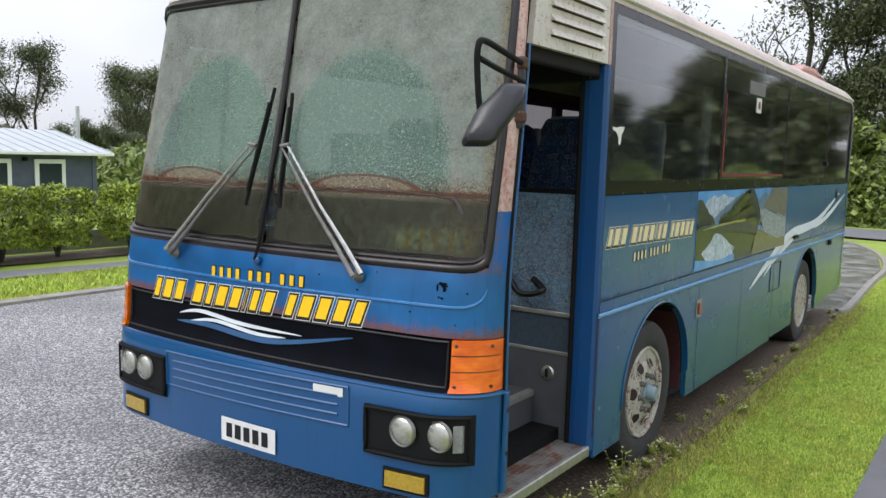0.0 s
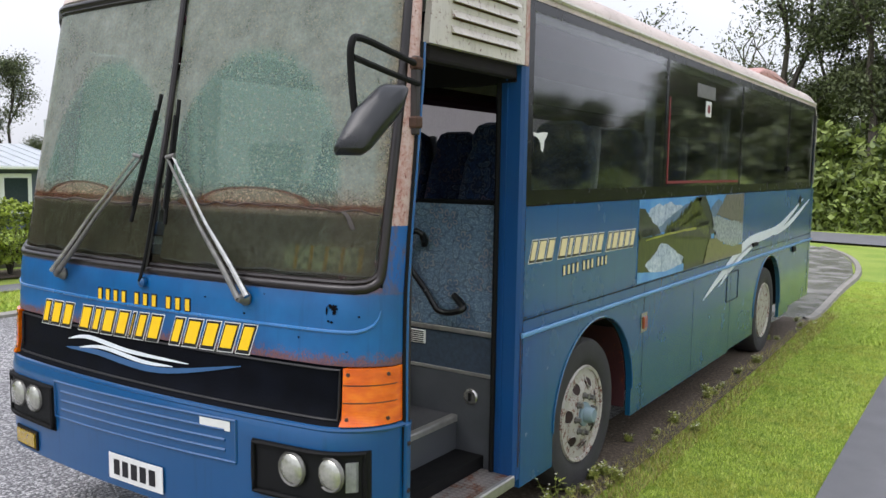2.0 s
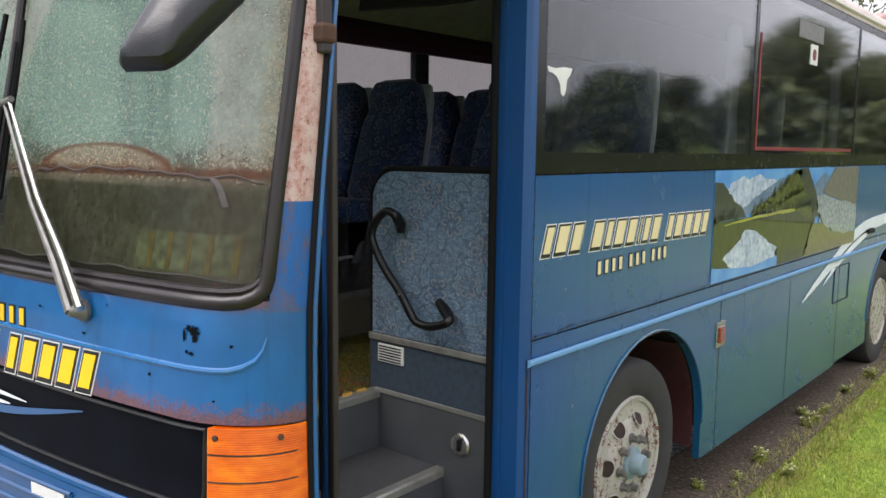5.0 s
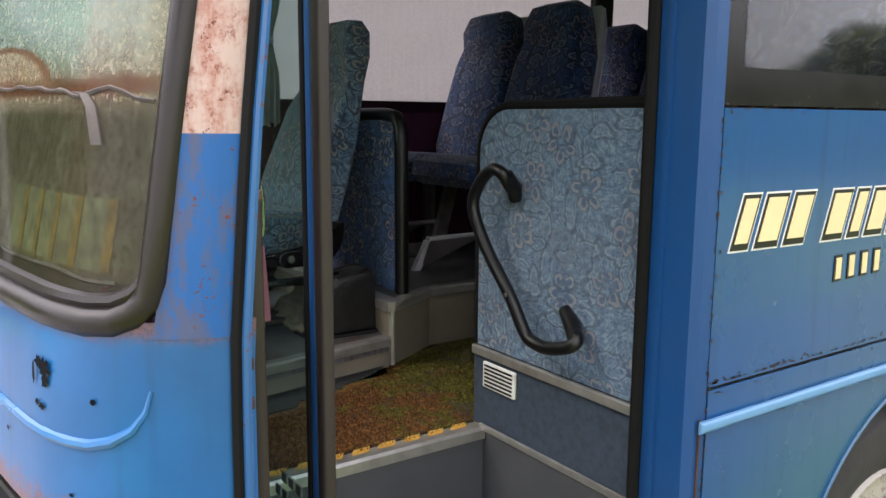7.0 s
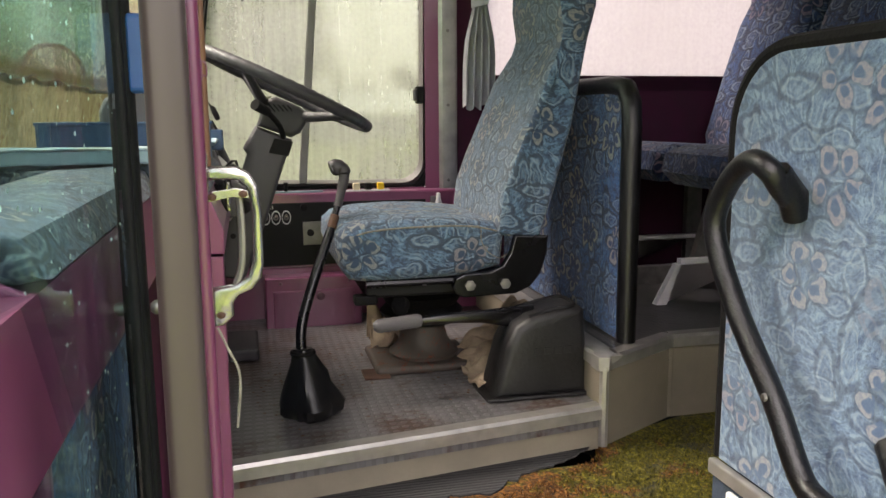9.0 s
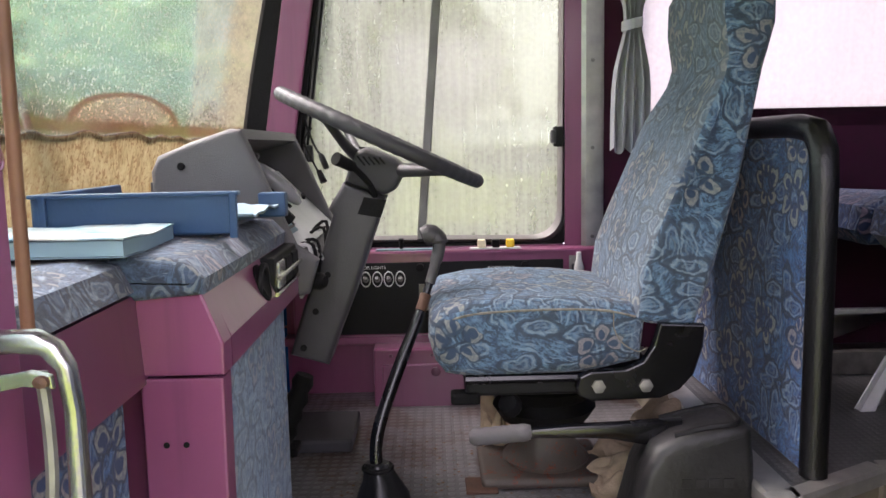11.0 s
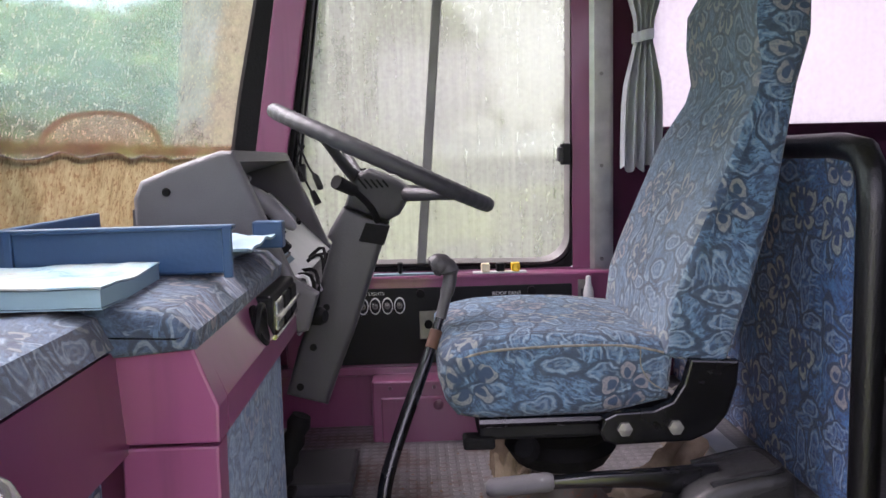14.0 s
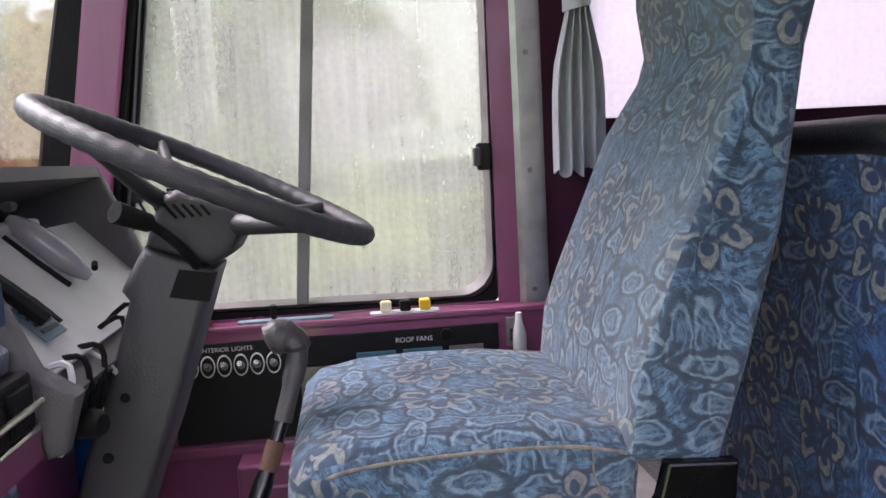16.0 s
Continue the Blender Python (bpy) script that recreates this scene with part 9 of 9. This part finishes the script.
def blades(rng, n, area, height, width):
    x0, x1, y0, y1 = area
    p = np.stack([rng.uniform(x0, x1, n), y0 + (y1 - y0) * rng.random(n) ** 1.5, np.full(n, 0.004)], 1)
    a = rng.uniform(0, 2 * np.pi, n)
    h = height * rng.uniform(0.5, 1.4, n)
    lean = rng.normal(0, 0.5, (n, 2)) * h[:, None]
    t = np.zeros((n, 3, 3))
    t[:, 0, 0], t[:, 0, 1] = np.cos(a) * width, np.sin(a) * width
    t[:, 1, 0], t[:, 1, 1] = -np.cos(a) * width, -np.sin(a) * width
    t[:, 2, 0], t[:, 2, 1], t[:, 2, 2] = lean[:, 0], lean[:, 1], h
    return p, t


rng = np.random.default_rng(5)
p, t = blades(rng, 130000, (1.28, 2.42, 1.2, 14.0), 0.021, 0.0027)
scatter("verge_grass", p, t, GRASS, "short mown green grass of the verge", "grass")
p, t = blades(rng, 50000, (1.16, 2.42, 1.2, -4.5), 0.021, 0.0035)
scatter("verge_grass", p, t, GRASS, "short mown green grass beside the yard", "grass")
p, t = blades(rng, 60000, (4.4, 9.5, 8.0, -6.0), 0.03, 0.008)
scatter("lawn_grass", p, t, GRASS, "mown lawn beyond the footpath", "grass")
p, t = blades(rng, 6000, (1.26, 1.56, 1.6, 10.0), 0.045, 0.004)
scatter("verge_dry_grass", p, t, GRASS_DRY, "dry straw-coloured grass at the verge's edge", "grass")
p, t = blades(rng, 26000, (2.0, 9.0, 8.0, 22.0), 0.035, 0.009)
scatter("lawn_grass", p, t, GRASS, "lawn grass beyond the footpath", "grass")
p, t = blades(rng, 26000, (-8.6, -6.95, 0.0, 9.0), 0.06, 0.008)
scatter("strip_grass", p, t, GRASS, "green grass strip before the path", "grass")
n = 22000
px, py = rng.uniform(-6.4, 0.9, n), -2.6 + 8.0 * rng.random(n) ** 1.4
s = rng.uniform(0.004, 0.012, n)
base = np.array([(1, 0, 0), (-0.5, 0.86, 0), (-0.5, -0.86, 0), (0, 0, 0.7)])
ang = rng.uniform(0, 6.28, n)
ca, sa = np.cos(ang), np.sin(ang)
vx = base[None, :, 0] * ca[:, None] - base[None, :, 1] * sa[:, None]
vy = base[None, :, 0] * sa[:, None] + base[None, :, 1] * ca[:, None]
v = np.stack([px[:, None] + vx * s[:, None], py[:, None] + vy * s[:, None], 0.01 + base[None, :, 2] * s[:, None]], 2).reshape(-1, 3)
f = (np.arange(n)[:, None, None] * 4 + np.array([(0, 1, 3), (1, 2, 3), (2, 0, 3)])[None]).reshape(-1, 3)
me = bpy.data.meshes.new("gravel_stones")
me.from_pydata(v.tolist(), [], f.tolist())
me.materials.append(STONE)
tagged(new("gravel_stones", me), "loose grey gravel stones", "gravel", "", "stuff")


def weed(seed, height):
    """A ragged weed: bent stems, narrow leaves, pale flower heads."""
    r = random.Random(seed)
    w = thing("weed", "ragged yellow-green weed with small pale flowers at the verge", "weed", "weeds at the verge")
    st, lf, fl = B(), B(), B()
    for k in range(16):
        a, l = r.uniform(0, 6.28), height * r.uniform(0.5, 1.1)
        tip = Vector((math.cos(a) * l * 0.5, math.sin(a) * l * 0.5, l))
        pts = [Vector((r.uniform(-0.04, 0.04), r.uniform(-0.04, 0.04), 0)), tip * 0.5 + Vector((0, 0, l * 0.1)), tip]
        tube(st, pts, [0.003, 0.002, 0.001], 4)
        for j in range(9):
            c = pts[0].lerp(tip, r.uniform(0.15, 1))
            b = r.uniform(0, 6.28)
            d = Vector((math.cos(b), math.sin(b), r.uniform(-0.2, 0.6))) * r.uniform(0.02, 0.05)
            e = d.cross(Vector((0, 0, 1))).normalized() * 0.008
            lf.faces.new([lf.verts.new(q) for q in (c, c + d * 0.5 + e, c + d, c + d * 0.5 - e)])
        if r.random() < 0.5:
            lathe(fl, [(0.004, 0), (0.008, 0.004), (0.0, 0.008)], tip, (0, 0, 1), 5)
    part("stem", st, WEED, w, kind="stuff")
    part("foliage", lf, WEED, w, kind="stuff")
    part("flower_head", fl, FLOWER, w, kind="stuff")
    return w


r = random.Random(3)
weeds = [weed(1, 0.2), weed(2, 0.14), weed(3, 0.09)]
weeds[0].matrix_basis = Matrix.Translation((1.3, 1.75, 0.0))
weeds[1].matrix_basis = Matrix.Translation((1.32, 1.42, 0.0))
weeds[2].matrix_basis = Matrix.Translation((1.36, 1.12, 0.0))
for k in range(34):
    y = 1.0 + 8.0 * r.random() ** 1.4
    copy_thing(weeds[r.choice((0, 1, 2, 2)) if y < 2.2 else 2], Matrix.Translation((1.3 + r.gauss(0, 0.07), y, 0.0)) @ Matrix.Rotation(r.uniform(0, 6.28), 4, "Z") @ Matrix.Scale(r.uniform(0.45, 1.0), 4))


# ---- hedge ----
def hedge_bush(seed):
    r = random.Random(seed)
    h = thing("hedge_bush", "clipped light-green hedge bush on a bare stem", "hedge", "hedge bushes along the path")
    bm = B()
    for k in range(5):
        a = r.uniform(0, 6.28)
        tube(bm, [(0, 0, 0), (0.08 * math.cos(a), 0.08 * math.sin(a), 0.3), (0.3 * math.cos(a), 0.35 * math.sin(a), 0.8)], [0.03, 0.02, 0.008], 5)
    part("stem", bm, BARK, h)
    g = np.random.default_rng(seed)
    n = 9500
    u = g.normal(size=(n, 3))
    u /= np.linalg.norm(u, axis=1)[:, None]
    rad = 0.78 + 0.22 * g.random(n) ** 0.5
    lump = 1 + 0.13 * np.sin(u[:, 0] * 7 + seed) * np.cos(u[:, 1] * 6) + 0.1 * np.sin(u[:, 2] * 9 + seed)
    shape = np.sign(u) * np.abs(u) ** 0.7
    c = shape * (rad * lump)[:, None] * np.array([0.55, 0.62, 0.52]) + np.array([0, 0, 0.74])
    d = g.normal(size=(n, 3)) * 0.019
    e = g.normal(size=(n, 3)) * 0.014
    v = np.stack([c - d, c + e, c + d, c - e], 1).reshape(-1, 3)
    me = bpy.data.meshes.new("crown")
    me.from_pydata(v.tolist(), [], np.arange(n * 4).reshape(n, 4).tolist())
    me.materials.append(HEDGE)
    ob = new("crown", me)
    ob.parent = h
    return h


bushes = [hedge_bush(k) for k in (1, 2, 3)]
for k, b in enumerate(bushes):
    b.matrix_basis = Matrix.Translation((-10.45, 3.0 + 0.95 * k, 0.02))
r = random.Random(8)
for k in range(32):
    y = -19.3 + 0.95 * k
    if not 2.6 < y < 5.4:
        copy_thing(bushes[k % 3], Matrix.Translation((-10.45 + r.uniform(-0.05, 0.05), y, 0.02)) @ Matrix.Rotation(r.uniform(0, 6.28), 4, "Z"))


# ---- house beyond the hedge ----
house = thing("house", "dark grey-blue clad house with a white ribbed metal roof", "house")
hx, hy0, hy1, hz = -21.0, 2.0, 12.1, -0.7
part("wall", box(B(), -27.0, hx, hy0, hy1, hz, 1.74), CLAD, house, "dark horizontal cladding")
for k in range(16):
    z = hz + 0.15 * k
    part("cladding_board", box(B(), hx - 0.002, hx + 0.012, hy0, hy1, z, z + 0.02), CLAD, house)
bm = B()
prism(bm, [(hx + 0.35, 1.8), (-24.0, 2.5), (-27.35, 1.8), (-27.35, 1.73), (-24.0, 2.42), (hx + 0.35, 1.72)], "y", hy0 - 0.4, hy1 + 0.4)
roof = part("roof", bm, ROOF_METAL, house, "white ribbed metal roof")
for k in range(26):
    y = hy0 - 0.35 + (hy1 - hy0 + 0.7) * k / 25
    part("roof_rib", tube(B(), [(hx + 0.36, y, 1.81), (-24.0, y, 2.51)], 0.025, 4), ROOF_METAL, roof)
part("gutter", box(B(), hx + 0.3, hx + 0.45, hy0 - 0.4, hy1 + 0.4, 1.69, 1.79, 0.02), TRIM_WHITE, house)
part("corner_board", box(B(), hx - 0.05, hx + 0.03, hy1 - 0.12, hy1 + 0.03, hz, 1.72), CLAD, house)
for y in (10.6, 8.95, 5.6):
    win = part("window", box(B(), hx + 0.0, hx + 0.06, y - 0.48, y + 0.48, 0.35, 1.56, 0.01), TRIM_WHITE, house, "white framed window")
    part("window_pane", box(B(), hx + 0.05, hx + 0.07, y - 0.35, y + 0.35, 0.48, 1.43), HOUSE_GLASS, win)
part("wall_lamp", box(B(), hx, hx + 0.15, 9.75, 9.87, 1.5, 1.62, 0.02), BLACK, house)
pole = thing("pole", "pale pole behind the house", "pole")
part("pole_shaft", tube(B(), [(-24.5, 13.6, -0.7), (-24.5, 13.6, 3.4)], 0.07, 8), HOUSE_GREY, pole, "", True)
fence = thing("low_wall", "low grey timber wall behind the hedge", "wall")
part("wall_body", box(B(), -11.6, -11.45, -10, 24, 0.0, 0.35), KERB, fence)


# ---- trees ----
def tree(seed, height, spread, leafy, mat, label, bare=0.35, leafsize=0.07, clumps=480):
    """Tapered trunk, branching limbs, clumps of small leaves round the limb ends."""
    r = random.Random(seed)
    t = thing("tree", label, "tree", "trees of the bush behind")
    bm = B()
    tips = []

    def limb(p, d, l, rad, depth):
        pts = [p]
        q = p.copy()
        for k in range(3):
            d = (d + Vector((r.uniform(-1, 1), r.uniform(-1, 1), r.uniform(-0.4, 0.7))) * 0.22).normalized()
            q = q + d * l / 3
            pts.append(q.copy())
        tube(bm, pts, [rad, rad * 0.85, rad * 0.7, rad * 0.5], 5 if depth else 7)
        if depth >= 3 or rad < 0.02:
            tips.append((q, d))
            return
        for k in range(r.choice((2, 3, 3))):
            a = r.uniform(0, 6.28)
            s = Vector((math.cos(a), math.sin(a), r.uniform(0.0, 0.9))) * spread
            limb(pts[r.choice((2, 3, 3))], (d * 0.9 + s).normalized(), l * r.uniform(0.55, 0.8), rad * 0.55, depth + 1)
        tips.append((q, d))

    limb(Vector((0, 0, -0.5)), Vector((0, 0, 1)), height * bare, height * 0.022, 0)
    part("trunk", bm, BARK, t, "", True)
    g = np.random.default_rng(seed)
    vs = []
    for q, d in tips:
        k = int(clumps * r.uniform(0.4, 1.3) * leafy)
        if not k:
            continue
        c = np.array(q)[None] + g.normal(size=(k, 3)) * np.array([0.55, 0.55, 0.36]) * height * 0.085
        a, b = g.normal(size=(k, 3)) * leafsize, g.normal(size=(k, 3)) * leafsize * 0.7
        vs.append(np.stack([c - a, c + b, c + a, c - b], 1).reshape(-1, 3))
    v = np.concatenate(vs)
    me = bpy.data.meshes.new("crown")
    me.from_pydata(v.tolist(), [], np.arange(len(v)).reshape(-1, 4).tolist())
    me.materials.append(mat)
    ob = new("crown", me)
    ob.parent = t
    return t


kinds = [
    tree(21, 13, 0.75, 2.2, FOLIAGE, "tall dark native bush tree with a ragged crown", leafsize=0.06),
    tree(22, 12, 0.9, 2.0, FOLIAGE, "dark broad bush tree with a ragged crown", leafsize=0.06),
    tree(23, 15, 0.55, 1.5, FOLIAGE, "tall half-bare tree with moss-hung limbs", 0.42, 0.06),
    tree(24, 8, 0.9, 1.2, FOLIAGE_LIGHT, "light green shrubby tree", 0.25, 0.1),
    tree(26, 12, 0.85, 1.25, FOLIAGE_LIGHT, "broad light green tree across the lawn", 0.25, 0.16),
    tree(25, 14, 0.6, 0.08, FOLIAGE, "almost leafless dead tree", 0.45),
]
for k, t in enumerate(kinds):
    t.matrix_basis = Matrix.Translation((((-6, 46), (-3, 48), (-2, 40), (0, 33), (-24, -9), (-14, 48))[k] + (-0.6,))) @ Matrix.Scale((0.8, 0.85, 1.0, 1.0, 1.0, 1.0)[k], 4)
r = random.Random(14)
near = [(2, -5.6, 41), (0, -1, 43), (2, 1.5, 41), (3, -2, 33.5), (3, -7, 36), (3, 1, 37), (1, -5, 52), (5, -11, 50)]
tall = [(1, 7, 46), (0, 11, 42), (1, 8, 38), (0, 14, 50), (1, 17, 46), (0, 4, 48), (1, 20, 44), (0, 9, 52), (0, 13, 38)]
low = [(1, 25, 44), (0, 30, 46), (0, 22, 40), (1, 32, 40), (1, 36, 34), (0, 42, 28), (0, 27, 41), (1, 18, 42)]
for k, x, y in near + tall:
    copy_thing(kinds[k], Matrix.Translation((x, y, -0.6)) @ Matrix.Rotation(r.uniform(0, 6.28), 4, "Z") @ Matrix.Scale(r.uniform(0.85, 1.1), 4))
for k, x, y in low:
    copy_thing(kinds[k], Matrix.Translation((x, y, -0.6)) @ Matrix.Rotation(r.uniform(0, 6.28), 4, "Z") @ Matrix.Scale(r.uniform(0.36, 0.46), 4))
west = [(2, -40, 26), (2, -43, 29), (0, -46, 16), (0, -45, 12), (1, -44, 19), (3, -33, 18), (3, -31, 22), (3, -36, 14), (3, -30, 15), (0, -50, 33), (2, -47, 24), (3, -34, 27), (1, -55, 20), (0, -52, 8), (1, -48, 3), (3, -36, 8), (2, -44, 35), (0, -40, 40), (1, -34, 44), (2, -28, 48), (0, -22, 50), (0, -44, 23), (1, -41, 31), (0, -38, 24), (1, -39, 18), (0, -48, 28), (1, -36, 33), (0, -33, 37)]
west += [(3, -31, 9), (3, -32, 12), (3, -35, 20), (3, -33, 25), (3, -37, 29), (1, -42, 21), (1, -40, 14), (0, -43, 10), (1, -45, 31), (3, -31, 19), (3, -38, 35), (0, -52, 26), (1, -50, 15), (0, -56, 36)]
for k, x, y in west:
    copy_thing(kinds[k], Matrix.Translation((x, y, -1.2)) @ Matrix.Rotation(r.uniform(0, 6.28), 4, "Z") @ Matrix.Scale(r.uniform(0.5, 0.66), 4))
behind = [(0, 22, -20), (1, 30, -8), (0, 34, 6), (1, 30, 22), (2, 12, -30), (1, -6, -34), (0, -22, -28), (1, -36, -16), (0, -30, -20), (1, -24, -24), (3, 26, 14), (0, 40, -20)]
for k, x, y in behind:
    copy_thing(kinds[k], Matrix.Translation((x * 1.3, y * 1.3, -0.6)) @ Matrix.Rotation(r.uniform(0, 6.28), 4, "Z") @ Matrix.Scale(0.5 if x > 0 else 0.8, 4))
for x, y in ((-23, -3), (-24, -15), (-26, 0.5), (-27, -12), (-22, -19), (-28, -6)):
    copy_thing(kinds[4], Matrix.Translation((x, y, -0.6)) @ Matrix.Rotation(r.uniform(0, 6.28), 4, "Z") @ Matrix.Scale(r.uniform(1.0, 1.2), 4))
for x, y in ((-17, -2.5), (-18, -5), (-17, -7.5), (-18.5, -10), (-17, -12.5), (-20, 0), (-21, -15), (-22, -7), (-16, -16), (-23, -3.5), (-24, -10), (-19, -8.5), (-20, -4), (-23, -13)):
    copy_thing(kinds[3], Matrix.Translation((x, y, -0.6)) @ Matrix.Rotation(r.uniform(0, 6.28), 4, "Z") @ Matrix.Scale(r.uniform(0.85, 1.15), 4))

# low scrub at the wood's foot (uncountable)
n = 110000
rng = np.random.default_rng(31)
th = rng.uniform(-0.6, 0.9, n)
rr = rng.uniform(30, 38, n)
c = np.stack([2 + rr * np.sin(th), rr * np.cos(th), -0.6 + 2.4 * rng.random(n) ** 1.6 * (0.6 + 0.5 * np.sin(th * 23) ** 2)], 1)
a, b = rng.normal(size=(n, 3)) * 0.07, rng.normal(size=(n, 3)) * 0.05
scatter("scrub", c, np.stack([-a, b, a, -b], 1), FOLIAGE_LIGHT, "tangled green scrub at the foot of the trees", "scrub")
n = 50000
th = rng.uniform(0.9, 1.75, n)
rr = rng.uniform(30, 42, n)
c = np.stack([-rr * np.sin(th), 4 + rr * np.cos(th), -1.2 + 3.2 * rng.random(n) ** 1.5 * (0.6 + 0.5 * np.sin(th * 19) ** 2)], 1)
a, b = rng.normal(size=(n, 3)) * 0.12, rng.normal(size=(n, 3)) * 0.09
scatter("scrub", c, np.stack([-a, b, a, -b], 1), FOLIAGE_LIGHT, "tangled green scrub behind the house", "scrub")
n = 90000
th = rng.uniform(0.12, 1.5, n)
rr = rng.uniform(36, 44, n)
c = np.stack([2 + rr * np.sin(th), rr * np.cos(th), -0.6 + 6.0 * rng.random(n) ** 1.2 * (0.7 + 0.3 * np.sin(th * 17) ** 2)], 1)
a, b = rng.normal(size=(n, 3)) * 0.16, rng.normal(size=(n, 3)) * 0.11
scatter("scrub", c, np.stack([-a, b, a, -b], 1), FOLIAGE, "dark bush under the trees beyond the lawn", "scrub")
